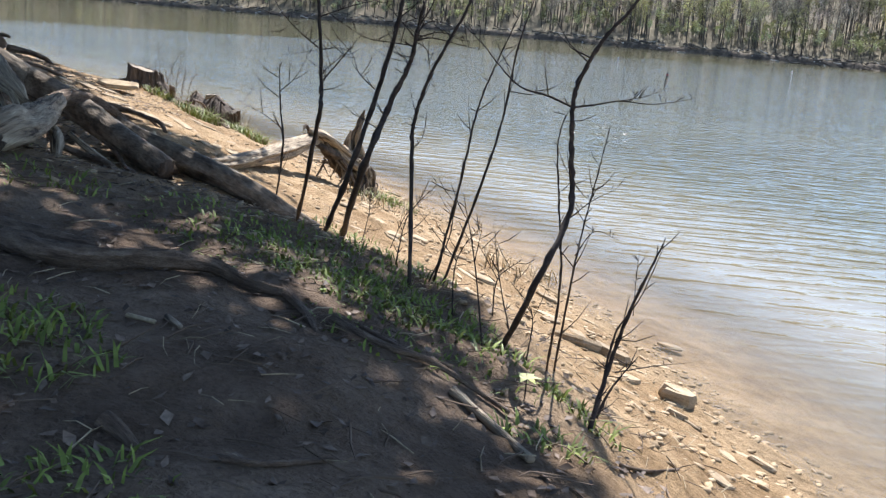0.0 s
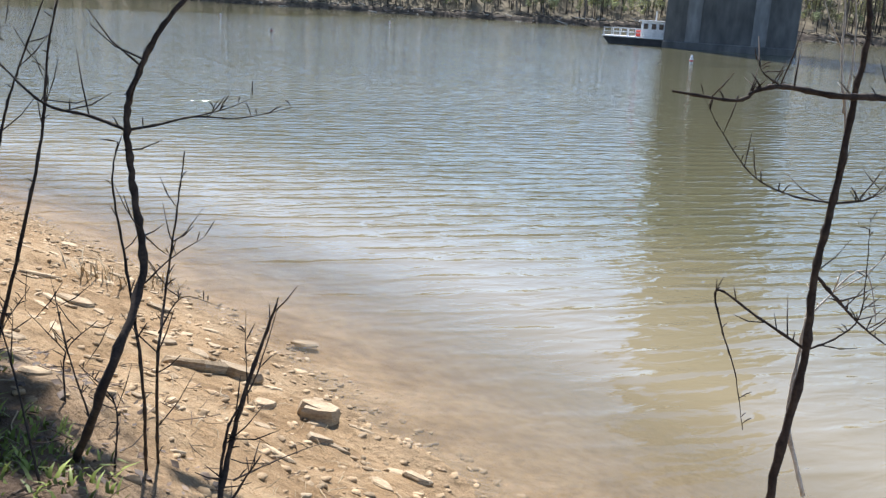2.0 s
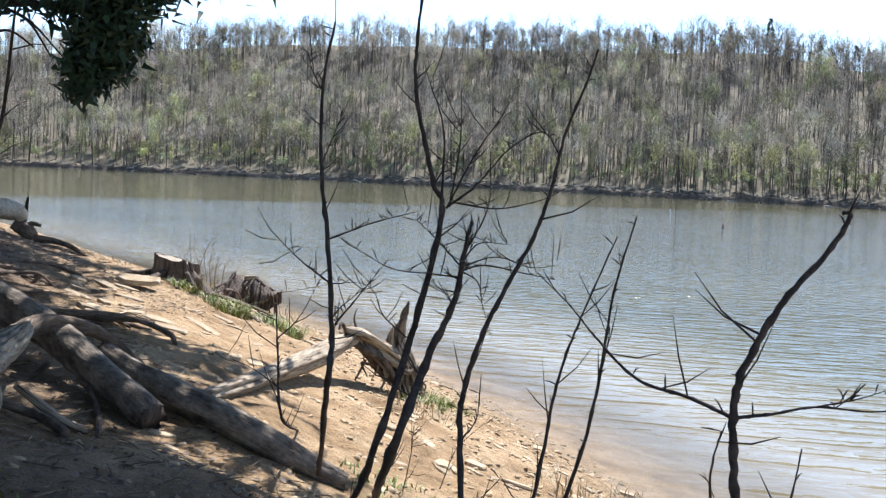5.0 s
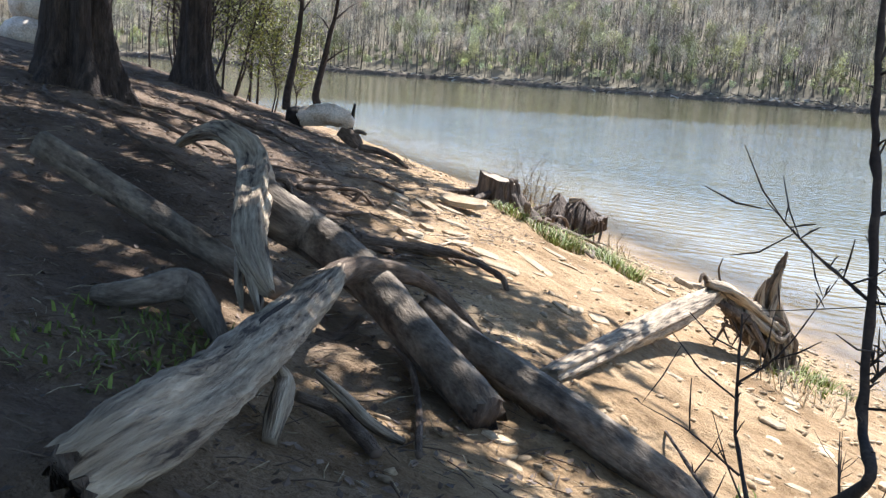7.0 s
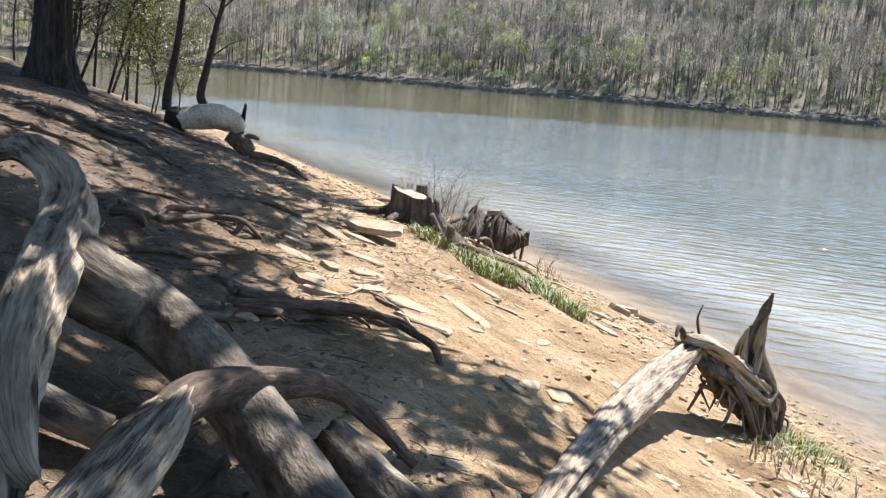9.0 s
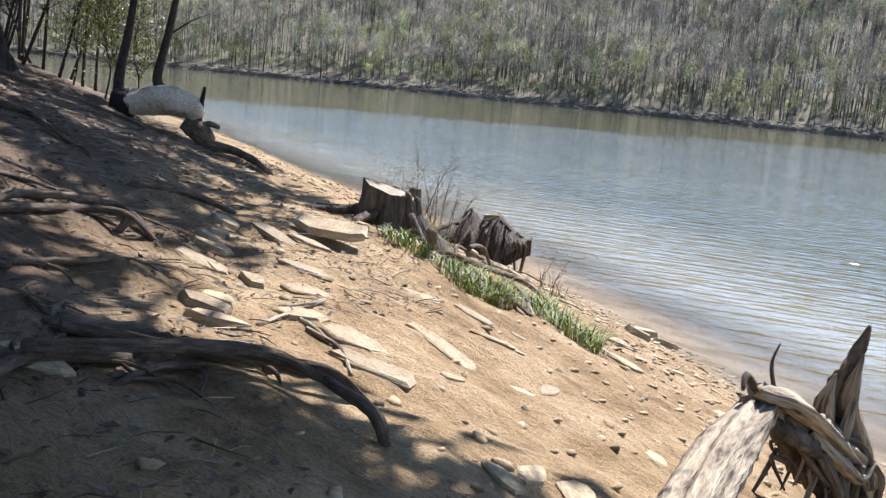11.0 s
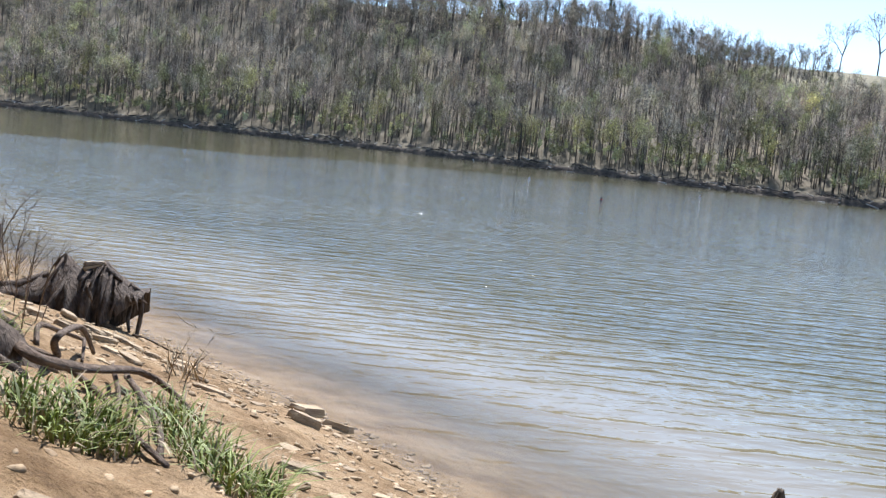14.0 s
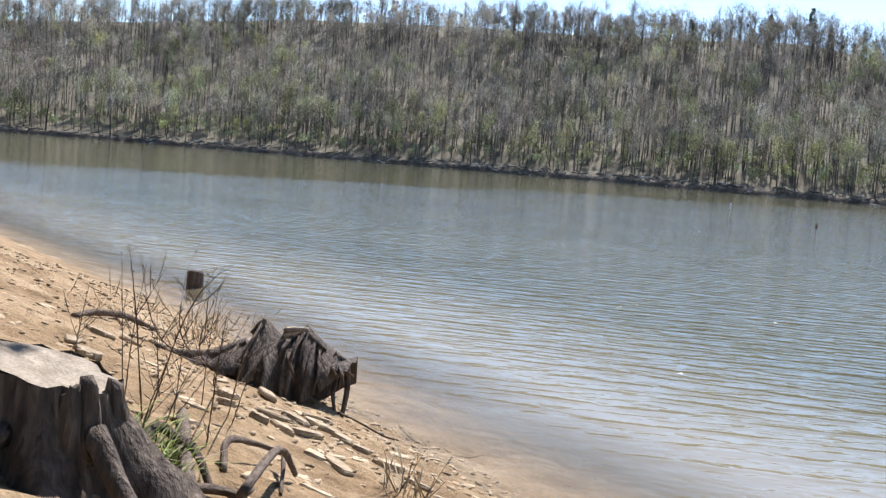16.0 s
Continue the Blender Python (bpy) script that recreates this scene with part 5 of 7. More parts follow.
def slim_tree(pts, r, label, seed, leaf=0, twig=26, name="slim_tree", leafmat=None):
    rnd = random.Random(seed)
    at = pts[0]
    t = thing(name, at, label, "tree")
    line = [grow(p, r * (1 - 0.75 * k / (len(pts) - 1))) for k, p in enumerate(pts)]
    child("trunk", limb(line, 6, sides=9, rough=0.07, seed=seed), M_STEM, t)
    sp = spline(line, 6)
    tips = []
    bm = bmesh.new()
    for k in range(twig):
        p = Vector(sp[rnd.randrange(len(sp) // 3, len(sp))][:3])
        d = Vector((rnd.uniform(-1, 1), rnd.uniform(-1, 1), rnd.uniform(0.1, 0.9))).normalized() * rnd.uniform(0.4, 1.3)
        m = p + d * 0.5 + Vector((0, 0, 0.06))
        add_tube(bm, [(*p, r * 0.2), (*m, r * 0.14), (*(p + d), 0.004)], sides=5, seed=k)
        tips.append(p + d)
        tips.append(m)
    child("crown", bm, M_STEM, t)
    if leaf:
        v, f = needle_cloud([tuple(q) for q in tips], int(leaf * 1.4), 0.075, (0.2, 0.2, 0.2), seed)
        ob = mesh_from("leaves", v, f, leafmat or M_LEAF)
        ob.parent = t
        ob.location = -Vector(at)
    return t


slim_tree([(-12.73, 24.24, 2.61), (-12.71, 24.25, 3.03), (-12.60, 24.29, 3.72), (-12.51, 24.33, 4.61), (-12.48, 24.34, 5.48), (-12.48, 24.34, 7.52)], 0.1, "slim dark tree leaning beside the pale log", 300, twig=7)
slim_tree([(-12.06, 24.51, 2.75), (-12.12, 24.48, 2.99), (-12.01, 24.53, 3.58), (-11.89, 24.57, 4.30), (-11.76, 24.63, 5.02), (-11.54, 24.71, 7.59)], 0.1, "slim dark tree leaning over the water's edge", 301, twig=7)
for i, (a, b, c, lf) in enumerate([
        ((-14.96, 23.89, 2.81), (-14.81, 23.95, 3.76), (-14.54, 24.06, 5.06), 160),
        ((-15.31, 24.83, 2.75), (-14.97, 24.97, 3.94), (-14.64, 25.10, 5.12), 0),
        ((-15.66, 25.77, 2.75), (-15.62, 25.79, 3.88), (-15.54, 25.82, 5.42), 0),
        ((-15.37, 25.88, 2.73), (-15.06, 26.00, 4.03), (-14.72, 26.14, 5.38), 700),
        ((-15.61, 26.87, 2.65), (-15.57, 26.88, 3.87), (-15.52, 26.90, 5.38), 900),
        ((-17.27, 27.28, 2.75), (-17.74, 27.10, 4.01), (-18.19, 26.92, 5.22), 300),
        ((-16.01, 27.78, 2.50), (-15.98, 27.79, 3.69), (-15.92, 27.82, 5.06), 800),
        ((-17.20, 28.39, 2.60), (-16.73, 28.57, 4.07), (-16.22, 28.77, 5.66), 500),
        ((-19.33, 28.62, 2.65), (-19.06, 28.72, 4.10), (-18.75, 28.85, 5.87), 0),
        ((-21.57, 29.88, 2.64), (-21.59, 29.87, 4.23), (-21.43, 29.93, 6.01), 300),
        ]):
    a = (a[0], a[1], float(ground_height(a[0], a[1])) - 0.05)
    top = (2 * c[0] - b[0], c[1], 2 * c[2] - b[2])
    slim_tree([a, b, c, top], 0.036, "thin understory tree with sparse yellow-green leaves", 310 + i, leaf=int(lf * 1.1) + 60, twig=70)

for i, (x, y, r, lean) in enumerate([(-17.2, 23.1, 0.15, 0.5), (-17.4, 23.55, 0.1, 0.7)]):
    z = float(ground_height(x, y)) - 0.1
    slim_tree([(x, y, z), (x + 0.1, y, z + 1.2), (x + 0.2 * lean, y + 0.1, z + 3.0), (x + lean, y + 0.3, z + 7.5)], r, "dark straight trunk behind the crest of the bank", 340 + i, twig=10)
urn = random.Random(345)
for i in range(11):
    k = i / 10
    x, y = -15.2 - 4.6 * k + urn.uniform(-0.4, 0.4), 24.6 + 4.4 * k + urn.uniform(-0.6, 0.6)
    z = float(ground_height(x, y)) - 0.05
    bend, top = urn.uniform(-0.35, 0.35), urn.uniform(2.8, 5.4)
    slim_tree([(x, y, z), (x + bend, y, z + top * 0.35), (x + bend * 0.4 + 0.25, y, z + top * 0.7), (x + bend + 0.5, y + 0.1, z + top)], urn.uniform(0.02, 0.045), "crooked bare understory tree with fine twigs", 346 + i, leaf=urn.choice([60, 160, 320]), twig=95)
for i, (x, y) in enumerate([(-13.9, 25.4), (-14.3, 26.1), (-13.7, 26.0), (-14.8, 25.6)]):
    z = float(ground_height(x, y)) - 0.05
    slim_tree([(x, y, z), (x + 0.1, y, z + 0.6), (x - 0.05, y, z + 1.2), (x + 0.1, y, z + 1.9)], 0.02, "low bush with fresh yellow-green leaves", 360 + i, leaf=420, twig=70, name="leafy_bush")
# pale boulders on the crest
bm = bmesh.new()
for c, k, sq in (((-16.9, 20.9, 0.15), 0.62, 0.6), ((-17.1, 21.0, 0.75), 0.42, 0.8)):
    made = bmesh.ops.create_icosphere(bm, subdivisions=3, radius=k)["verts"]
    for v in made:
        p = v.co.copy()
        n3 = 1 + 0.12 * math.sin(5 * p.x + 3 * p.z) + 0.08 * math.sin(7 * p.y - 4 * p.z)
        v.co = Vector((p.x * n3 * 1.2 + c[0], p.y * n3 + c[1], p.z * n3 * sq + c[2] + float(ground_height(c[0], c[1]))))
tagged(part("boulder", bm, M_BIRCH), "pale weathered boulder lying on the crest of the bank", "boulder")

# ---- saplings on the lip of the bank ----


def sapling(label, stems, seed, name="sapling", mat=None, thorn=14):
    """Stems are (points, radius at base); the first is the leader, the others its side branches."""
    mat = mat or M_STEM
    base = stems[0][0][0]
    t = thing(name, base, label, "sapling", "saplings on the bank")
    rnd = random.Random(seed)
    for k, (pts, r) in enumerate(stems):
        r *= 0.84
        tip = 0.3 if k == 0 else 0.22
        line = spline([grow(p, r * (1 - (1 - tip) * i / (len(pts) - 1))) for i, p in enumerate(pts)], 9)
        for i in range(1, len(line) - 1):
            node = i % 4 == seed % 4
            wander = 0.2 * line[i][3] + 0.0008
            line[i] = line[i] + np.array([rnd.uniform(-wander, wander), rnd.uniform(-wander, wander), 0, line[i][3] * (rnd.uniform(0.1, 0.3) if node else rnd.uniform(-0.12, 0.0))])
        bm = bmesh.new()
        add_tube(bm, line, sides=8 if k == 0 else 6, rough=0.12, seed=seed + k)
        for j in range(thorn if k == 0 else thorn // 2):
            row = line[rnd.randrange(1, len(line))]
            p = Vector(row[:3])
            d = Vector((rnd.uniform(-1, 1), rnd.uniform(-1, 1), rnd.uniform(-0.1, 1))).normalized()
            ln_ = rnd.uniform(0.02, 0.06) if rnd.random() < 0.6 else rnd.uniform(0.06, 0.24)
            m = p + d * ln_ * 0.55 + Vector((0, 0, 0.01))
            add_tube(bm, [(*p, min(row[3] * 0.5, 0.004)), (*m, 0.0028), (*(p + d * ln_ + Vector((0, 0, ln_ * 0.25))), 0.0012)], sides=4, seed=j)
        child("stem" if k == 0 else "branch", bm, mat, t)
    return t


sapling("bare thorny sapling with a crooked, broken-off leader", [
    ([(0.88, 6.78, 1.76), (0.99, 6.21, 2.30), (1.13, 6.41, 2.63), (1.11, 6.46, 2.90), (1.09, 6.46, 3.13), (1.11, 6.46, 3.27), (1.19, 6.45, 3.45), (1.31, 6.45, 3.61), (1.36, 6.45, 3.71), (1.34, 6.45, 3.72)], 0.021),
    ([(1.09, 6.46, 3.13), (0.97, 6.51, 3.17), (0.83, 6.57, 3.20), (0.71, 6.67, 3.30), (0.63, 6.77, 3.38), (0.52, 6.88, 3.47)], 0.008),
    ([(1.09, 6.46, 3.13), (1.19, 6.45, 3.15), (1.31, 6.45, 3.18), (1.47, 6.44, 3.18), (1.65, 6.44, 3.22)], 0.007),
    ([(1.31, 6.45, 3.18), (1.42, 6.45, 3.21), (1.51, 6.44, 3.25)], 0.004),
    ([(1.12, 6.46, 2.78), (1.19, 6.45, 2.71), (1.23, 6.45, 2.68)], 0.004),
    ([(1.11, 6.41, 2.57), (1.23, 6.40, 2.69), (1.34, 6.40, 2.76)], 0.005)], 400)
sapling("thin bare whip sapling", [([(1.16, 6.99, 1.58), (1.12, 6.36, 2.27), (1.08, 6.46, 2.63), (1.04, 6.46, 2.94), (1.06, 6.46, 3.09)], 0.009)], 410)
sapling("thin bare whip sapling", [([(1.22, 7.16, 1.52), (1.17, 6.35, 2.28), (1.21, 6.45, 2.54), (1.25, 6.45, 2.83), (1.28, 6.45, 3.06)], 0.008), ([(1.18, 6.40, 2.41), (1.26, 6.40, 2.54), (1.38, 6.40, 2.51)], 0.004)], 411)
sapling("dead broken sapling stub with splintered twigs", [
    ([(1.31, 6.04, 1.64), (1.40, 6.27, 1.92), (1.48, 6.27, 2.25), (1.58, 6.28, 2.54)], 0.017),
    ([(1.36, 6.22, 1.64), (1.42, 6.27, 1.78), (1.53, 6.27, 1.96)], 0.012),
    ([(1.37, 6.27, 1.74), (1.40, 6.27, 2.04), (1.45, 6.27, 2.16), (1.51, 6.27, 2.28), (1.58, 6.28, 2.51)], 0.008),
    ([(1.43, 6.27, 1.87), (1.62, 6.38, 1.88), (1.85, 6.48, 1.89)], 0.005),
    ([(1.48, 6.27, 2.17), (1.47, 6.27, 2.39), (1.47, 6.27, 2.53)], 0.003)], 420)
sapling("bare twiggy sapling rising above the bank", [
    ([(-1.06, 10.80, 1.44), (-0.47, 8.26, 2.71), (-0.45, 8.26, 2.96), (-0.49, 8.25, 3.45), (-0.53, 8.25, 3.77), (-0.54, 8.25, 4.15), (-0.49, 8.25, 4.47)], 0.021),
    ([(-0.49, 8.25, 3.44), (-0.28, 8.28, 3.53), (-0.05, 8.30, 3.60)], 0.007), ([(-0.47, 8.26, 3.23), (-0.62, 8.24, 3.34), (-0.74, 8.23, 3.45)], 0.007),
    ([(-0.44, 8.26, 3.03), (-0.32, 8.27, 3.19), (-0.23, 8.28, 3.31)], 0.007), ([(-0.54, 8.25, 4.15), (-0.59, 8.24, 4.24), (-0.61, 8.24, 4.32)], 0.005),
    ([(-0.53, 8.25, 3.80), (-0.48, 8.26, 3.94), (-0.44, 8.26, 4.05)], 0.005), ([(-0.45, 8.26, 3.07), (-0.40, 8.26, 3.13), (-0.21, 8.28, 3.30)], 0.005)], 430, thorn=26)
sapling("tall forked bare sapling", [
    ([(-0.62, 9.63, 1.58), (-0.24, 8.18, 2.36), (-0.06, 8.20, 3.00), (0.06, 8.21, 3.58), (0.01, 8.20, 3.75), (-0.08, 8.20, 4.13), (-0.09, 8.19, 4.34), (-0.07, 8.20, 4.68)], 0.024),
    ([(0.06, 8.21, 3.62), (0.05, 8.21, 3.98), (-0.03, 8.20, 4.22)], 0.009), ([(0.10, 8.21, 3.66), (0.13, 8.22, 3.94), (0.12, 8.22, 4.22)], 0.007),
    ([(0.08, 8.21, 3.62), (0.22, 8.23, 3.91), (0.33, 8.24, 4.06)], 0.008), ([(0.09, 8.21, 3.63), (0.21, 8.22, 3.73), (0.36, 8.24, 3.91), (0.58, 8.26, 4.07)], 0.009),
    ([(0.11, 8.21, 3.65), (0.32, 8.24, 3.63), (0.52, 8.26, 3.68), (0.63, 8.27, 3.74)], 0.006), ([(-0.08, 8.20, 3.00), (-0.19, 8.18, 3.10), (-0.30, 8.17, 3.25), (-0.72, 8.23, 3.17)], 0.005)], 440, thorn=22)
sapling("thick bare sapling snapped at the top, with a fan of twigs", [
    ([(-0.63, 10.88, 1.29), (-0.13, 8.09, 2.42), (0.02, 8.11, 2.88), (0.14, 8.12, 3.18), (0.18, 8.12, 3.42), (0.21, 8.12, 3.57)], 0.032),
    ([(0.17, 8.12, 3.34), (0.28, 8.13, 3.37), (0.47, 8.15, 3.34), (0.60, 8.16, 3.32)], 0.007), ([(0.17, 8.12, 3.36), (0.04, 8.11, 3.49), (-0.05, 8.10, 3.57)], 0.006),
    ([(0.18, 8.12, 3.39), (0.25, 8.13, 3.47), (0.39, 8.14, 3.47)], 0.006), ([(0.16, 8.12, 3.31), (0.03, 8.11, 3.32), (-0.16, 8.09, 3.34), (-0.39, 8.06, 3.47)], 0.006),
    ([(0.17, 8.12, 3.34), (0.25, 8.13, 3.29), (0.28, 8.13, 3.17), (0.33, 8.14, 3.03)], 0.005), ([(0.19, 8.12, 3.44), (0.27, 8.13, 3.60), (0.29, 8.13, 3.73)], 0.006),
    ([(0.17, 8.12, 3.36), (0.33, 8.14, 3.41), (0.49, 8.15, 3.37), (0.62, 8.17, 3.39)], 0.005), ([(0.14, 8.12, 3.17), (0.11, 8.11, 3.23), (0.02, 8.10, 3.28)], 0.005)], 450, thorn=26)
sapling("tall bowed bare sapling", [
    ([(0.32, 7.22, 1.93), (0.25, 7.52, 2.67), (0.25, 7.53, 2.90), (0.31, 7.53, 3.13), (0.41, 7.54, 3.36), (0.50, 7.55, 3.55), (0.56, 7.56, 3.75), (0.60, 7.56, 3.95), (0.67, 7.57, 4.15), (0.71, 7.57, 4.29)], 0.016),
    ([(0.25, 7.53, 2.71), (0.31, 7.53, 2.81), (0.32, 7.53, 2.99)], 0.005), ([(0.58, 7.56, 3.88), (0.51, 7.55, 3.96), (0.38, 7.54, 3.89)], 0.005)], 460)
sapling("thin straight bare sapling", [([(0.44, 7.75, 1.83), (0.56, 7.46, 2.57), (0.62, 7.46, 2.98), (0.70, 7.47, 3.25), (0.82, 7.48, 3.57)], 0.011)], 470)
sapling("thin straight bare sapling", [([(0.49, 7.91, 1.78), (0.70, 7.47, 2.60), (0.78, 7.48, 2.99), (0.82, 7.48, 3.35), (0.89, 7.49, 3.65)], 0.012), ([(0.75, 7.48, 2.81), (0.81, 7.48, 3.17), (0.79, 7.48, 3.26)], 0.004)], 471)
sapling("small bare sapling on the bank lip", [([(-1.51, 11.89, 1.48), (-0.73, 8.43, 2.51), (-0.76, 8.43, 2.80), (-0.78, 8.43, 3.11)], 0.012), ([(-0.77, 8.43, 2.91), (-0.66, 8.44, 3.03), (-0.54, 8.45, 3.27)], 0.005), ([(-0.73, 8.43, 2.65), (-0.88, 8.42, 2.75), (-1.02, 8.40, 2.81)], 0.005)], 472)
for i in range(9):
    b = [(-0.47, 11.25, 1.22), (0.18, 7.78, 1.92), (0.41, 7.70, 1.85), (0.59, 7.03, 1.84), (0.83, 7.42, 1.74), (0.95, 7.28, 1.66), (1.03, 6.86, 1.67), (-0.25, 12.07, 0.99), (0.77, 6.36, 1.89)][i]
    rn = random.Random(480 + i)
    tip = (b[0] + rn.uniform(-0.25, 0.45), b[1] + rn.uniform(-0.2, 0.4), b[2] + rn.uniform(0.35, 0.8))
    mid = ((b[0] + tip[0]) / 2 + rn.uniform(-0.08, 0.08), (b[1] + tip[1]) / 2, (b[2] + tip[2]) / 2 + 0.05)
    s2 = (mid[0] + rn.uniform(-0.3, 0.3), mid[1] + rn.uniform(-0.2, 0.2), mid[2] + rn.uniform(0.1, 0.35))
    sapling("low bare brambly shoot", [([b, mid, tip], 0.006), ([mid, s2], 0.004)], 480 + i, name="bramble", thorn=10)

for i, (b, m, t2) in enumerate([((-7.50, 26.30, 0.64), (-5.95, 21.40, 1.97), (-6.12, 21.39, 2.50)), ((-7.50, 26.46, 0.62), (-5.82, 21.41, 1.99), (-5.82, 21.41, 2.42)), ((-7.40, 26.34, 0.61), (-5.71, 21.42, 1.95), (-5.57, 21.43, 2.42)), ((-6.75, 24.75, 0.81), (-5.61, 21.43, 1.74), (-5.54, 21.43, 2.11)), ((-6.13, 23.28, 0.99), (-5.41, 21.44, 1.88), (-5.11, 21.47, 2.08)), ((-4.62, 22.50, 0.71), (-4.40, 21.52, 1.13), (-4.38, 21.52, 1.27)), ((-4.49, 22.68, 0.66), (-4.24, 21.53, 1.10), (-4.11, 21.55, 1.24)), ((-6.19, 21.72, 1.36), (-5.94, 20.99, 2.18), (-6.00, 20.98, 2.60)), ((-6.19, 21.82, 1.33), (-5.65, 21.02, 2.21), (-5.44, 21.05, 2.52)), ((-5.81, 21.92, 1.15), (-5.45, 21.04, 1.92), (-5.42, 21.05, 2.22))]):
    g = float(ground_height(b[0], b[1]))
    sapling("thin dry weed stalk behind the stumps", [([(b[0], b[1], g), m, t2], 0.007), ([m, (m[0] + 0.15, m[1] + 0.05, m[2] + 0.3)], 0.004)], 560 + i, name="weed_stalk", mat=M_ROOT, thorn=10)

wrn = random.Random(590)
for i in range(9):
    x, y = -6.1 + wrn.uniform(-0.5, 0.35), 22.3 + wrn.uniform(-0.9, 0.9)
    g = float(ground_height(x, y))
    top = wrn.uniform(0.45, 1.05)
    lean, slope = wrn.uniform(-0.1, 0.3), wrn.uniform(-0.1, 0.1)
    m = (x + lean * 0.4, y, g + top * 0.5)
    sapling("thin dry weed stalk by the stump", [([(x, y, g), m, (x + lean, y + slope, g + top)], 0.006), ([m, (m[0] - 0.1, m[1], m[2] + 0.25)], 0.003), ([m, (m[0] + 0.16, m[1] + 0.05, m[2] + 0.3)], 0.003)], 591 + i, name="weed_stalk", mat=M_ROOT, thorn=12)

# thicket near the camera on the water side
sapling("dark thorny sapling at the water's edge", [
    ([(3.67, 5.95, 1.02), (3.63, 5.97, 1.70), (3.67, 5.95, 2.29), (3.66, 5.95, 2.67), (3.68, 5.94, 2.97), (3.70, 5.94, 3.32), (3.71, 5.93, 3.60), (3.67, 5.95, 3.88), (3.64, 5.96, 4.36), (3.63, 5.96, 4.84)], 0.024),
    ([(3.69, 5.94, 2.95), (3.53, 6.00, 2.97), (3.38, 6.06, 3.04), (3.24, 6.11, 3.21), (3.17, 6.14, 3.33)], 0.006),
    ([(3.69, 5.94, 2.95), (3.80, 5.90, 2.97), (3.87, 5.87, 3.02)], 0.007),
    ([(3.66, 5.95, 2.35), (3.47, 6.03, 2.47), (3.31, 6.09, 2.57), (3.31, 6.03, 2.43), (3.35, 5.96, 2.26), (3.41, 5.94, 2.02)], 0.008),
    ([(3.67, 5.95, 2.65), (3.78, 5.91, 2.54), (3.90, 5.86, 2.43), (4.10, 5.79, 2.30)], 0.01),
    ([(3.68, 5.95, 2.34), (3.78, 5.91, 2.40), (3.85, 5.88, 2.49), (3.85, 5.88, 2.66), (3.83, 5.89, 2.91)], 0.006)], 500, thorn=30)
sapling("bleached dead vine stem beside the thicket", [
    ([(3.83, 6.00, 1.64), (3.72, 6.04, 2.00), (3.73, 6.04, 2.35), (3.75, 6.03, 2.79), (3.77, 6.02, 3.16), (3.71, 6.04, 3.46), (3.67, 6.06, 3.80), (3.49, 6.12, 4.27)], 0.012),
    ([(3.74, 6.03, 3.29), (3.75, 6.03, 3.51), (3.71, 6.04, 3.76), (3.58, 6.09, 4.08)], 0.007),
    ([(3.73, 6.03, 2.45), (3.90, 5.97, 2.66), (3.98, 5.94, 2.52), (4.00, 5.93, 2.37)], 0.005)], 510, name="dead_vine", mat=M_VINE, thorn=10)
sapling("dark crooked branch reaching over the water", [
    ([(4.16, 5.66, 3.13), (3.88, 5.76, 3.35), (3.72, 5.82, 3.37), (3.56, 5.88, 3.37), (3.38, 5.95, 3.39), (3.29, 5.99, 3.37), (3.22, 6.01, 3.33), (3.00, 6.10, 3.35)], 0.02),
    ([(3.37, 5.95, 3.39), (3.31, 5.98, 3.43), (3.28, 5.99, 3.47)], 0.006)], 520, name="low_branch", thorn=20)
broken = thing("broken_branch", (3.56, 5.78, 4.33), "barkless weathered broken branch with a knotted elbow and dead twigs", "branch")
child("limb", limb([(3.60, 5.77, 4.34, 0.012), (3.44, 5.82, 4.28, 0.02), (3.33, 5.87, 4.25, 0.034), (3.27, 5.89, 4.20, 0.045), (3.23, 5.90, 4.16, 0.036), (3.18, 5.92, 4.125, 0.028), (3.10, 5.95, 4.095, 0.026), (3.01, 5.99, 4.095, 0.03), (2.96, 6.01, 4.08, 0.034), (2.935, 6.02, 4.04, 0.03)], 6, sides=26, rough=0.14, flute=3, grain=0.2, seed=530, jag=0.8), M_DRIFT, broken)
child("knot", limb([(3.26, 5.89, 4.12, 0.02), (3.24, 5.90, 4.17, 0.045), (3.26, 5.89, 4.23, 0.05), (3.285, 5.88, 4.285, 0.028), (3.30, 5.875, 4.30, 0.008)], 6, sides=22, rough=0.2, flute=4, grain=0.25, seed=531, jag=0.7), M_VINE, broken, "pale bleached knot")
child("elbow", limb([(3.00, 5.99, 4.115, 0.012), (2.965, 6.00, 4.105, 0.03), (2.94, 6.01, 4.06, 0.036), (2.95, 6.01, 4.01, 0.026), (2.95, 6.01, 3.98, 0.012)], 6, sides=18, rough=0.25, flute=3, grain=0.2, seed=532), M_STUMP, broken, "dark rotten elbow")
child("spike", limb([(2.945, 6.01, 4.02, 0.02), (2.945, 6.01, 3.985, 0.018), (2.91, 6.03, 3.94, 0.013), (2.87, 6.04, 3.90, 0.01), (2.85, 6.05, 3.855, 0.003)], 6, sides=12, rough=0.16, grain=0.15, seed=533), M_VINE, broken, "bleached splintered spike")
child("splinter", limb([(3.26, 5.88, 4.14, 0.016), (3.18, 5.91, 4.085, 0.016), (3.09, 5.95, 4.07, 0.014), (3.00, 5.98, 4.055, 0.015), (2.955, 6.00, 4.02, 0.008)], 6, sides=12, rough=0.2, grain=0.2, seed=534), M_ROOT, broken, "darker strip along the underside")
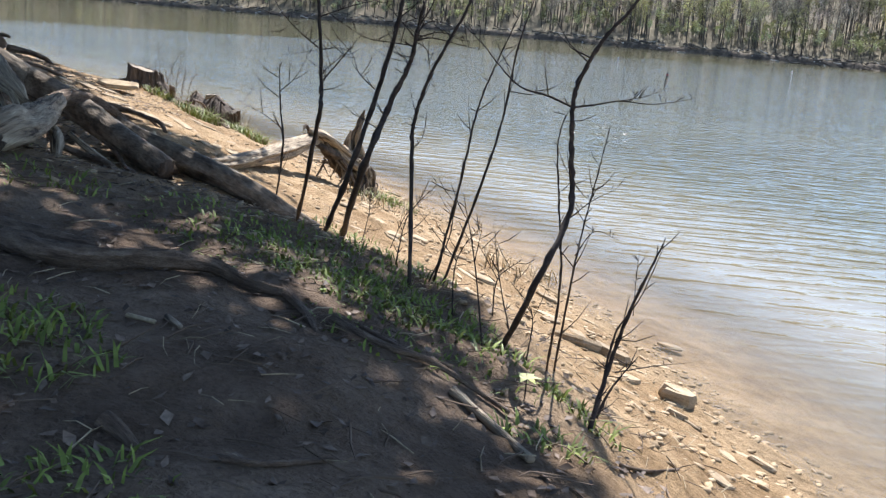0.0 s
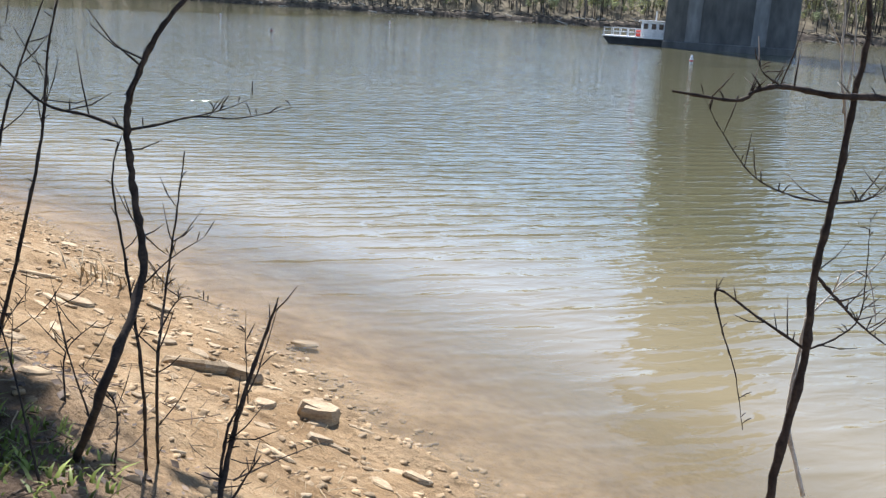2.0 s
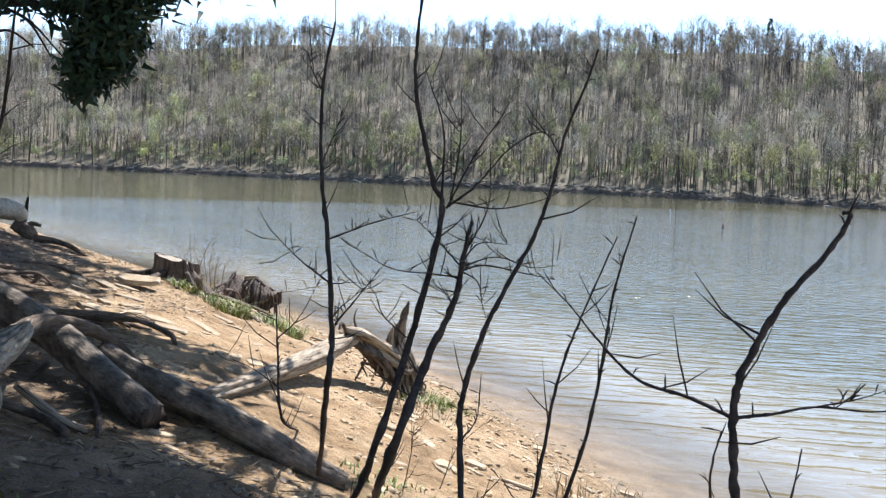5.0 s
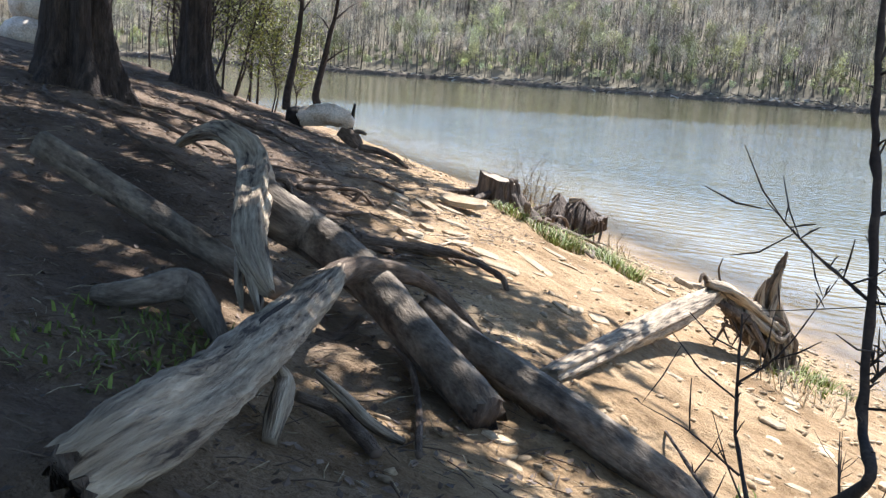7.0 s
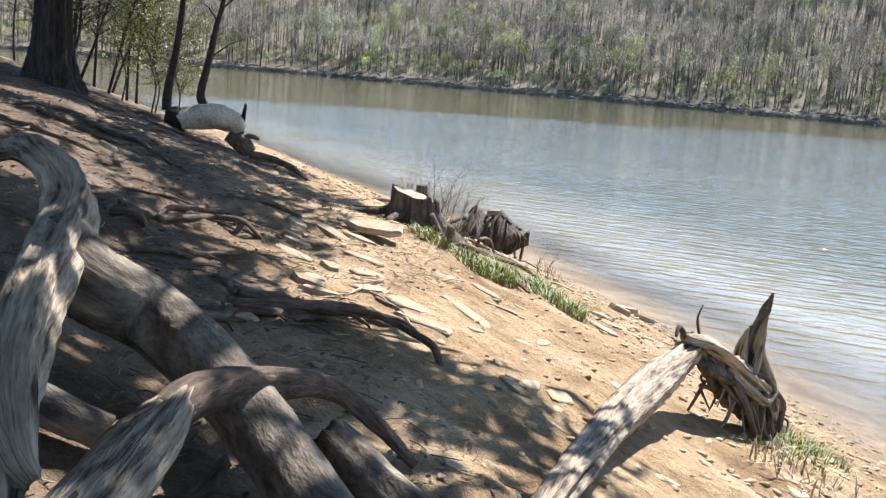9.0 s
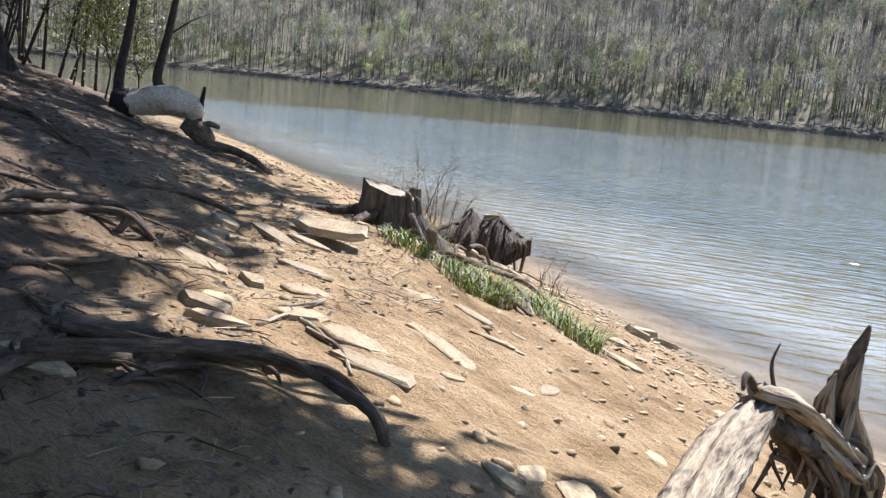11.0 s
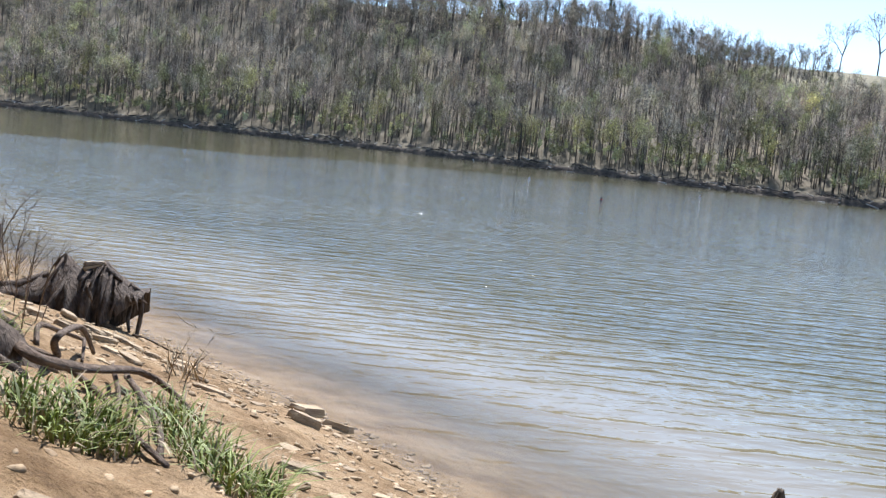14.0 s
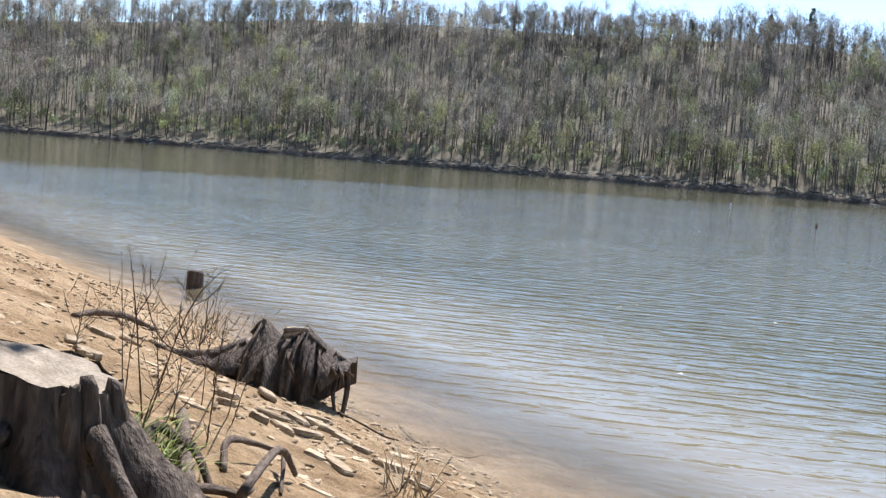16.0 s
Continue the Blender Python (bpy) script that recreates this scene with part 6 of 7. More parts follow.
DEAD_TWIGS = [
    ([(3.60, 5.78, 4.27), (3.38, 5.87, 4.25), (3.26, 5.91, 4.20), (3.15, 5.96, 4.14), (3.06, 5.99, 4.07)], 0.006),
    ([(3.46, 5.84, 4.20), (3.35, 5.88, 4.15), (3.28, 5.90, 4.11), (3.17, 5.95, 4.09), (3.10, 5.97, 4.06), (2.99, 6.02, 4.03)], 0.006),
    ([(3.32, 5.89, 4.28), (3.24, 5.92, 4.24), (3.16, 5.95, 4.20), (3.11, 5.97, 4.15)], 0.004),
    ([(2.95, 6.03, 3.98), (2.96, 6.03, 3.95), (3.06, 5.99, 3.91), (3.11, 5.97, 3.94), (3.18, 5.94, 3.99), (3.29, 5.90, 4.04)], 0.0035),
    ([(3.13, 5.96, 3.96), (3.10, 5.97, 3.90), (3.08, 5.98, 3.84)], 0.0025),
    ([(2.97, 6.02, 4.00), (3.07, 5.99, 4.03), (3.16, 5.95, 4.05), (3.21, 5.93, 4.05)], 0.0035),
    ([(2.84, 6.07, 4.01), (2.89, 6.05, 4.03), (2.94, 6.04, 4.02)], 0.003),
    ([(3.34, 5.88, 4.14), (3.30, 5.90, 4.08), (3.24, 5.92, 4.04)], 0.0045),
    ([(3.31, 5.90, 4.09), (3.29, 5.90, 4.00), (3.27, 5.91, 3.94)], 0.003),
    ([(3.18, 5.95, 4.07), (3.10, 5.97, 4.01), (3.07, 5.99, 3.98)], 0.003),
    ([(3.40, 5.86, 4.20), (3.37, 5.87, 4.10), (3.35, 5.88, 4.07)], 0.003),
    ([(3.59, 5.79, 4.37), (3.50, 5.82, 4.32), (3.40, 5.86, 4.28)], 0.006),
    ([(3.44, 5.84, 4.19), (3.49, 5.83, 4.12), (3.54, 5.81, 4.15)], 0.005)]
for i, (pts, r) in enumerate(DEAD_TWIGS):
    rn = random.Random(1530 + i)
    line = spline([grow(p, r * (1 - 0.6 * k / (len(pts) - 1))) for k, p in enumerate(pts)], 6)
    line = [row + np.array([rn.uniform(-0.004, 0.004), rn.uniform(-0.004, 0.004), rn.uniform(-0.005, 0.005), 0]) for row in line]
    bm = bmesh.new()
    add_tube(bm, line, sides=6, rough=0.1, seed=i)
    child("twig", bm, M_ROOT if i % 3 else M_VINE, broken)
sapling("thick dark leaning stem at the edge of the thicket", [
    ([(3.98, 5.73, 3.17), (3.81, 5.79, 3.76), (3.67, 5.84, 4.00), (3.52, 5.90, 4.23), (3.35, 5.96, 4.40), (3.18, 6.03, 4.61)], 0.03),
    ([(3.54, 5.89, 4.19), (3.56, 5.88, 4.34), (3.63, 5.86, 4.50)], 0.01), ([(3.67, 5.85, 4.04), (3.55, 5.89, 4.05), (3.36, 5.96, 4.11)], 0.007)], 540, name="leaning_stem", thorn=14)

# ---- roots and sticks over the path ----
big_root = thing("surface_root", (-0.92, 6.19, 2.25), "long gnarled surface root crossing the dirt path", "root")
child("root", limb([grow((-1.43, 5.86, 2.36), 0.06), grow((-1.16, 5.74, 2.35), 0.055), grow((-0.97, 5.81, 2.33), 0.055), grow((-0.73, 5.94, 2.32), 0.042), grow((-0.57, 6.21, 2.23), 0.036), grow((-0.38, 6.12, 2.19), 0.026), grow((-0.20, 6.08, 2.17), 0.02)], 6, sides=12, rough=0.2, flute=3, seed=600), M_ROOT, big_root)
child("root", limb([grow((-1.57, 6.09, 2.36), 0.05), grow((-1.24, 5.97, 2.35), 0.05), grow((-1.09, 6.03, 2.32), 0.03)], 5, sides=9, rough=0.2, seed=601), M_ROOT, big_root)
child("root", limb([grow((-0.21, 6.11, 2.17), 0.025), grow((-0.09, 5.97, 2.14), 0.022), grow((0.03, 5.72, 2.11), 0.015)], 5, sides=8, rough=0.2, seed=602), M_ROOT, big_root)
child("root", limb([grow((-0.36, 4.33, 2.26), 0.03), grow((-0.31, 4.31, 2.24), 0.025), grow((-0.22, 4.27, 2.19), 0.012)], 5, sides=8, rough=0.2, seed=603), M_ROOT, big_root)
for i, (pts, r, mt) in enumerate([
        ([(0.07, 5.89, 2.13), (0.34, 5.62, 2.12), (0.53, 5.71, 2.04), (0.71, 5.70, 1.95), (0.90, 5.67, 1.85)], 0.018, M_ROOT),
        ([(0.20, 5.93, 2.09), (0.43, 5.70, 2.08), (0.63, 5.85, 1.97)], 0.012, M_ROOT),
        ([(0.64, 5.54, 1.98), (0.79, 5.44, 1.91), (0.97, 5.10, 1.91)], 0.022, M_DRIFT),
        ([(-0.00, 4.26, 2.21), (0.14, 4.27, 2.20), (0.31, 4.49, 2.13)], 0.011, M_ROOT),
        ([(-0.66, 5.31, 2.25), (-0.53, 5.26, 2.25)], 0.01, M_STRAW), ([(-0.52, 5.37, 2.24), (-0.42, 5.23, 2.25)], 0.012, M_DRIFT),
        ([(1.44, 5.84, 1.58), (1.64, 6.15, 1.42), (1.87, 6.51, 1.28)], 0.01, M_ROOT),
        ([(-4.45, 14.57, 1.95), (-4.44, 14.94, 1.95), (-4.44, 15.38, 1.94)], 0.012, M_DRIFT),
        ([(-4.40, 14.93, 1.93), (-4.23, 14.80, 1.93), (-4.09, 14.71, 1.89)], 0.013, M_DRIFT),
        ([(-4.52, 14.99, 1.96), (-4.44, 15.17, 1.96), (-4.47, 15.44, 1.93)], 0.01, M_DRIFT),
        ([(-4.26, 14.78, 1.92), (-4.00, 14.64, 1.89), (-3.79, 14.34, 1.86)], 0.013, M_DRIFT),
        ([(-4.41, 12.42, 2.25), (-4.37, 12.63, 2.20), (-4.42, 12.87, 2.19), (-4.36, 13.35, 2.08)], 0.035, M_ROOT),
        ([(-5.43, 13.22, 2.38), (-5.33, 13.48, 2.34), (-5.25, 13.66, 2.28)], 0.025, M_ROOT),
        ([(-5.79, 14.03, 2.45), (-5.89, 14.57, 2.39), (-5.94, 15.06, 2.33), (-5.68, 15.11, 2.32), (-5.52, 15.17, 2.17)], 0.03, M_ROOT),
        ([(-5.71, 15.16, 2.31), (-5.72, 15.11, 2.25), (-5.74, 15.06, 2.21)], 0.03, M_ROOT),
        ([(-5.86, 13.55, 2.55), (-5.70, 13.61, 2.56), (-5.73, 13.77, 2.45)], 0.034, M_ROOT),
        ([(-4.63, 13.27, 2.19), (-4.45, 13.48, 2.12), (-4.15, 13.65, 2.06), (-3.84, 13.88, 2.02), (-3.70, 13.96, 1.98), (-3.53, 14.02, 1.83)], 0.032, M_ROOT),
        ([(-6.57, 16.36, 2.33), (-6.40, 16.80, 2.24), (-6.30, 17.38, 2.06)], 0.03, M_ROOT),
        ([(-8.96, 16.35, 2.99), (-8.22, 16.54, 2.74), (-7.78, 17.04, 2.51)], 0.03, M_ROOT),
        ([(-6.54, 16.29, 2.33), (-6.37, 16.83, 2.24), (-6.21, 17.27, 2.06)], 0.03, M_ROOT),
        ([(-9.57, 22.22, 2.08), (-9.17, 22.51, 2.01), (-8.42, 21.97, 1.85)], 0.03, M_ROOT)]):
    ob = part("exposed_root" if mt is M_ROOT else "dead_stick", limb([grow(p, r * (1 - 0.1 * k)) for k, p in enumerate(pts)], 6, sides=8, rough=0.18, seed=620 + i), mt)
    tagged(ob, "gnarled exposed root on the bank" if mt is M_ROOT else "dry dead stick lying on the ground", "root" if mt is M_ROOT else "stick", "roots on the bank" if mt is M_ROOT else "sticks on the ground")

CREEPING = [
    ([(-5.91, 14.15), (-6.04, 14.55), (-5.99, 14.84), (-6.06, 15.25), (-6.04, 15.51), (-5.70, 15.25), (-5.49, 15.14)], 0.035, 0.07),
    ([(-5.97, 15.09), (-5.81, 15.06), (-5.77, 15.14), (-5.89, 15.36)], 0.018, 0.03),
    ([(-5.46, 13.30), (-5.34, 13.44), (-5.30, 13.59), (-5.27, 13.90), (-5.20, 14.26), (-5.43, 14.68)], 0.035, 0.04),
    ([(-4.71, 13.27), (-4.63, 13.46), (-4.48, 13.67), (-4.22, 13.71), (-4.05, 13.92), (-3.81, 14.22)], 0.055, 0.04),
    ([(-4.39, 12.53), (-4.45, 12.71), (-4.47, 12.87), (-4.45, 13.06), (-4.43, 13.26)], 0.045, 0.03),
    ([(-5.97, 13.66), (-6.09, 13.92), (-5.87, 13.84), (-5.67, 13.75)], 0.045, 0.08),
    ([(-9.62, 17.39), (-8.71, 17.12), (-8.48, 17.37), (-7.87, 17.02), (-7.70, 17.08)], 0.05, 0.04),
    ([(-9.12, 15.93), (-9.39, 16.69), (-9.44, 17.30), (-8.89, 17.28)], 0.045, 0.03),
    ([(-6.67, 16.46), (-6.52, 16.75), (-6.70, 17.39), (-6.27, 17.35)], 0.03, 0.03),
    ([(-4.73, 13.31), (-4.86, 13.54), (-4.88, 13.68)], 0.025, 0.02),
    ([(-4.19, 13.64), (-4.24, 13.39), (-4.22, 13.05)], 0.035, 0.03),
    ([(-6.52, 14.44), (-6.35, 14.80), (-6.15, 15.00), (-6.37, 15.81)], 0.025, 0.03),
    ([(-12.4, 20.6), (-11.6, 20.1), (-11.0, 20.3), (-10.2, 19.8)], 0.06, 0.03),
    ([(-12.3, 21.6), (-11.4, 21.5), (-10.6, 21.8), (-9.9, 21.5)], 0.05, 0.03),
    ([(-8.9, 14.9), (-8.2, 15.0), (-7.6, 15.5), (-7.0, 15.4)], 0.06, 0.03),
    ([(-8.8, 14.2), (-8.0, 13.9), (-7.3, 14.1), (-6.6, 13.8)], 0.06, 0.03),
    ([(-9.0, 13.8), (-8.3, 13.2), (-7.4, 13.1), (-6.5, 12.6), (-5.8, 12.7)], 0.05, 0.03)]
for i, (pts, r, hump) in enumerate(CREEPING):
    rn = random.Random(1620 + i)
    r *= 0.72
    line = [(x, y, float(ground_height(x, y)) + (0.75 * hump if 0 < k < len(pts) - 1 else -r * 0.6), r * (1 - 0.45 * k / (len(pts) - 1))) for k, (x, y) in enumerate(pts)]
    line = [row + np.array([rn.uniform(-0.3, 0.3) * r, rn.uniform(-0.3, 0.3) * r, rn.uniform(-0.25, 0.25) * r, rn.uniform(-0.15, 0.15) * r]) for row in spline(line, 6)]
    owner = thing("exposed_root", pts[0] + (float(ground_height(*pts[0])),), "gnarled exposed root snaking down the shaded bank", "root", "roots on the bank")
    bm = bmesh.new()
    add_tube(bm, line, sides=10, rough=0.18, flute=2, grain=0.08, seed=1640 + i)
    child("stem", bm, M_ROOT, owner)
    for j in range(rn.randint(2, 5)):
        p = line[rn.randrange(2, len(line) - 2)]
        q = rn.uniform(0, 6.28)
        far = rn.uniform(0.15, 0.5)
        ex, ey = p[0] + far * math.cos(q), p[1] + far * math.sin(q)
        mx, my = p[0] + far * 0.5 * math.cos(q + 0.3), p[1] + far * 0.5 * math.sin(q + 0.3)
        child("rootlet", limb([(p[0], p[1], p[2], r * 0.35), (mx, my, float(ground_height(mx, my)) + 0.03, r * 0.28), (ex, ey, float(ground_height(ex, ey)) - 0.01, r * 0.12)], 5, sides=6, rough=0.2, seed=1700 + 7 * i + j), M_ROOT, owner)

# ---- stones ----


def slab_bm(length, width, thick, seed, n=9):
    """A flat shale slab: uneven outline, layered edge, slightly domed top."""
    rnd = random.Random(seed)
    bm = bmesh.new()
    outline = []
    for k in range(n):
        q = 6.2832 * k / n + rnd.uniform(-0.2, 0.2)
        s = rnd.uniform(0.72, 1.15)
        outline.append((math.cos(q) * length / 2 * s, math.sin(q) * width / 2 * s))
    rings = []
    for z, k in ((-0.4, 0.92), (0.25, 1.0), (0.62, 0.97), (1.0, 0.86)):
        rings.append([bm.verts.new((x * k + rnd.uniform(-1, 1) * 0.03 * width, y * k + rnd.uniform(-1, 1) * 0.03 * width, z * thick + rnd.uniform(-0.08, 0.08) * thick)) for x, y in outline])
    for a, b in zip(rings, rings[1:]):
        for k in range(n):
            bm.faces.new((a[k], a[(k + 1) % n], b[(k + 1) % n], b[k]))
    top = bm.verts.new((0, 0, thick * 1.02))
    for k in range(n):
        bm.faces.new((rings[-1][k], rings[-1][(k + 1) % n], top))
    bm.faces.new(rings[0][::-1])
    return bm


def slope_turn(x, y, turn):
    """A turn that lays a thing on the slope at (x, y)."""
    e = 0.15
    nx = (float(ground_height(x - e, y)) - float(ground_height(x + e, y))) / (2 * e)
    ny = (float(ground_height(x, y - e)) - float(ground_height(x, y + e))) / (2 * e)
    q = Vector((0, 0, 1)).rotation_difference(Vector((nx, ny, 1)).normalized())
    return q @ Euler((0, 0, turn)).to_quaternion()


def slab(at, length, width, thick, turn, seed, label="tan shale slab lying on the bank", lift=0.0, tilt=0.0):
    ob = part("stone_slab", slab_bm(length * 0.95, width * 0.85, thick * 0.55, seed, n=7), M_SHALE, smooth=False)
    ob.rotation_mode = "QUATERNION"
    ob.location = (at[0], at[1], float(ground_height(at[0], at[1])) + lift - 0.01)
    ob.rotation_quaternion = slope_turn(at[0], at[1], turn) @ Euler((tilt, 0, 0)).to_quaternion()
    return tagged(ob, label, "stone", "stones on the bank")


slab((-5.43, 17.51, 1.90), 1.0, 0.42, 0.09, -0.15, 700, "large tilted tan shale slab", lift=0.1, tilt=0.12)
slab((-5.46, 17.18, 1.92), 0.5, 0.3, 0.07, 0.00, 701)
slab((-5.69, 17.00, 1.97), 0.55, 0.24, 0.07, -0.30, 702)
slab((-5.99, 16.75, 2.05), 0.32, 0.22, 0.09, 0.80, 703)
slab((-5.75, 16.27, 2.05), 0.2, 0.16, 0.09, 1.40, 704)
slab((-5.58, 15.88, 2.09), 0.22, 0.16, 0.08, 0.70, 705)
slab((-5.48, 15.71, 2.07), 0.34, 0.2, 0.09, 0.80, 706)
slab((-5.29, 15.34, 2.05), 0.42, 0.3, 0.05, 0.30, 707)
slab((-4.99, 15.45, 1.95), 0.24, 0.16, 0.09, -0.30, 708)
slab((-4.66, 15.64, 1.90), 0.42, 0.26, 0.04, 0.00, 709)
slab((-4.40, 14.98, 1.93), 0.38, 0.24, 0.05, 0.20, 710)
slab((-4.72, 14.47, 2.01), 0.36, 0.26, 0.12, 0.60, 711, "rounded grey stone in the shade edge")
slab((-4.55, 14.34, 1.97), 0.4, 0.24, 0.12, 0.40, 712, "rounded grey stone in the shade edge")
slab((-4.74, 14.64, 2.02), 0.26, 0.16, 0.07, 0.30, 713)
slab((-4.38, 16.96, 1.70), 0.5, 0.3, 0.05, -0.20, 714)
slab((-4.01, 17.27, 1.54), 0.45, 0.26, 0.05, 0.00, 715)
slab((-3.78, 15.73, 1.67), 0.6, 0.26, 0.05, 0.00, 716)
slab((-3.67, 16.58, 1.56), 0.45, 0.28, 0.04, 0.10, 717)
slab((-4.02, 14.87, 1.88), 0.5, 0.3, 0.05, 0.00, 718)
slab((-4.91, 16.06, 1.95), 0.45, 0.26, 0.04, 0.00, 719)
slab((-3.77, 14.59, 1.84), 0.62, 0.34, 0.05, 0.00, 720)
slab((-3.35, 24.29, -0.02), 0.5, 0.3, 0.17, 0.30, 721)
slab((-3.34, 23.08, 0.24), 0.46, 0.26, 0.2, 0.40, 722, lift=-0.02)
slab((-2.99, 23.70, -0.00), 0.46, 0.2, 0.15, 0.00, 723)
slab((-4.23, 22.68, 0.59), 0.5, 0.22, 0.06, 0.10, 724)
slab((-4.03, 24.10, 0.21), 0.3, 0.2, 0.06, 0.30, 725)
slab((-3.83, 23.12, 0.36), 0.26, 0.18, 0.05, 0.50, 726)
slab((-3.21, 20.02, 0.83), 0.4, 0.2, 0.06, 0.20, 727)
slab((-3.05, 18.91, 0.96), 0.6, 0.34, 0.05, 0.10, 728)
slab((2.65, 10.12, 0.27), 0.36, 0.24, 0.2, -0.2, 730)
slab((2.66, 10.20, 0.27), 0.4, 0.28, 0.22, -0.2, 731, "block of pale stone at the water's edge")
slab((2.22, 10.21, 0.39), 0.26, 0.2, 0.1, 0.4, 732)
slab((2.12, 10.96, 0.37), 0.5, 0.26, 0.15, -0.2, 733)
slab((1.72, 11.01, 0.46), 0.7, 0.4, 0.15, -0.3, 734)
slab((1.56, 11.66, 0.46), 0.32, 0.14, 0.06, 0.0, 735)
slab((1.76, 15.45, -0.02), 0.38, 0.2, 0.08, 0.0, 736)
slab((1.65, 13.36, 0.23), 0.36, 0.2, 0.06, 0.0, 737)
slab((3.10, 12.70, -0.02), 0.42, 0.26, 0.05, 0.1, 738, "flat stone awash in the shallows", lift=0.06)
slab((0.45, 13.37, 0.66), 0.46, 0.18, 0.07, 0.0, 739)
slab((0.81, 12.54, 0.62), 0.5, 0.3, 0.06, -0.2, 740)
slab((2.51, 9.54, 0.38), 0.3, 0.2, 0.08, 0.3, 741)
slab((3.19, 9.14, 0.18), 0.3, 0.2, 0.07, -0.3, 742)
slab((-2.68, 11.99, 1.85), 0.2, 0.14, 0.05, 0.2, 743)
slab((-4.48, 12.93, 2.16), 0.4, 0.26, 0.06, 0.4, 744)
slab((-7.80, 16.02, 2.71), 0.24, 0.16, 0.08, 0.4, 745)
slab((-7.54, 23.59, 1.28), 0.34, 0.22, 0.1, 0.2, 746)
slab((-6.16, 22.32, 1.16), 0.3, 0.22, 0.1, 0.3, 747)
slab((-8.09, 24.89, 1.19), 0.36, 0.18, 0.08, 0.1, 748)
slab((-7.97, 26.21, 0.81), 0.36, 0.2, 0.09, 0.0, 749)
slab((-8.19, 26.07, 0.91), 0.3, 0.16, 0.07, 0.2, 750)
slab((-5.78, 23.70, 0.79), 0.3, 0.2, 0.08, -0.4, 751)
slab((-5.74, 24.68, 0.58), 0.36, 0.2, 0.08, -0.3, 752)

for i, (x, y) in enumerate([(-8.06, 24.84), (-7.54, 23.54), (-7.97, 26.27), (-8.03, 25.53), (-7.60, 26.31), (-6.43, 25.32), (-5.88, 24.43), (-5.89, 25.38), (-5.43, 24.57), (-4.87, 24.12), (-4.55, 23.68), (-5.94, 23.55), (-7.92, 24.05), (-5.11, 23.02), (-5.59, 24.67), (-5.20, 24.41), (-6.2, 24.9), (-6.0, 24.1), (-5.6, 23.9), (-6.3, 23.7), (-6.6, 24.6)]):
    rn = random.Random(1750 + i)
    slab((x, y), rn.uniform(0.2, 0.42), rn.uniform(0.14, 0.26), rn.uniform(0.05, 0.1), rn.uniform(-0.8, 0.8), 1750 + i, "flat tan shale slab among the rubble", lift=0.015, tilt=rn.uniform(-0.15, 0.15))

# loose shale: the nearest as single stones of the ground, the rest joined
stone_kinds = []
for k in range(8):
    bm = slab_bm(0.2, 0.13, 0.024, 760 + k, n=7)
    me = bpy.data.meshes.new("stone")
    bm.to_mesh(me)
    bm.free()
    me.materials.append(M_SHALE)
    stone_kinds.append(me)
grnd = np.random.default_rng(11)


def bank_points(count, u_lo, u_hi, y_lo, y_hi, power=1.0):
    """Random places on the bank, by distance from the water."""
    out = []
    while len(out) < count:
        y = grnd.uniform(y_lo, y_hi)
        x = grnd.uniform(-14, 5)
        u = float(inland(x, y))
        if y > 10.5 and u_hi == 12 and u < 5.2 + 0.6 * math.sin(y):
            continue
        if u_lo < u < u_hi and grnd.random() < (1 - (u - u_lo) / (u_hi - u_lo)) ** power + 0.15:
            out.append((x, y))
    return out


for x, y in bank_points(280, 0.0, 5.5, 7.5, 26, 1.2):
    ob = new("stone", stone_kinds[grnd.integers(0, 8)])
    ob.parent = ground
    k = float(grnd.uniform(0.4, 1.5))
    ob.location = (x, y, float(ground_height(x, y)) - 0.009)
    ob.rotation_mode = "QUATERNION"
    ob.rotation_quaternion = slope_turn(x, y, float(grnd.uniform(0, 6.28)))
    ob.scale = (k, k * float(grnd.uniform(0.7, 1.2)), k * float(grnd.uniform(0.45, 1.0)))


def scatter(name, places, kit, mat, label, category, size, lift=0.0, lean=0.25):
    """Small pieces strewn over the ground, joined into one mesh."""
    P = np.array(places)
    z = ground_height(P[:, 0], P[:, 1])
    V, F, n = [], [], 0
    for (x, y), h in zip(places, z):
        v, f = kit[grnd.integers(0, len(kit))]
        k = grnd.uniform(*size)
        a, b, c = grnd.normal(0, lean), grnd.normal(0, lean), grnd.uniform(0, 6.28)
        m = np.array(Euler((a, b, c)).to_matrix())
        V.append(v @ m.T * k + [x, y, h + lift]), F.append(f + n)
        n += len(v)
    ob = mesh_from(name, np.concatenate(V), np.concatenate(F), mat)
    return tagged(ob, label, category, kind="stuff")


def kit_from(bms):
    out = []
    for bm in bms:
        bmesh.ops.triangulate(bm, faces=bm.faces[:])
        bm.verts.index_update()
        out.append((np.array([v.co[:] for v in bm.verts]), np.array([[v.index for v in f.verts] for f in bm.faces])))
        bm.free()
    return out


chips = kit_from([slab_bm(0.1, 0.065, 0.016, 780 + k, n=5) for k in range(8)])
scatter("shale_chips", bank_points(5200, -0.4, 6.0, 6.5, 34, 1.6), chips, M_SHALE_BIT, "small tan shale chips over the bank", "gravel", (0.2, 1.2), lift=-0.002)
leaf_kit = [(np.array([[-0.5, 0, 0], [0, -0.3, 0.1], [0.5, 0, 0.02], [0, 0.3, 0.08]]), np.array([[0, 1, 2], [0, 2, 3]])), (np.array([[-0.5, 0, 0.05], [0.1, -0.22, 0.0], [0.5, 0, 0.12], [0, 0.2, 0.0]]), np.array([[0, 1, 2], [0, 2, 3]]))]
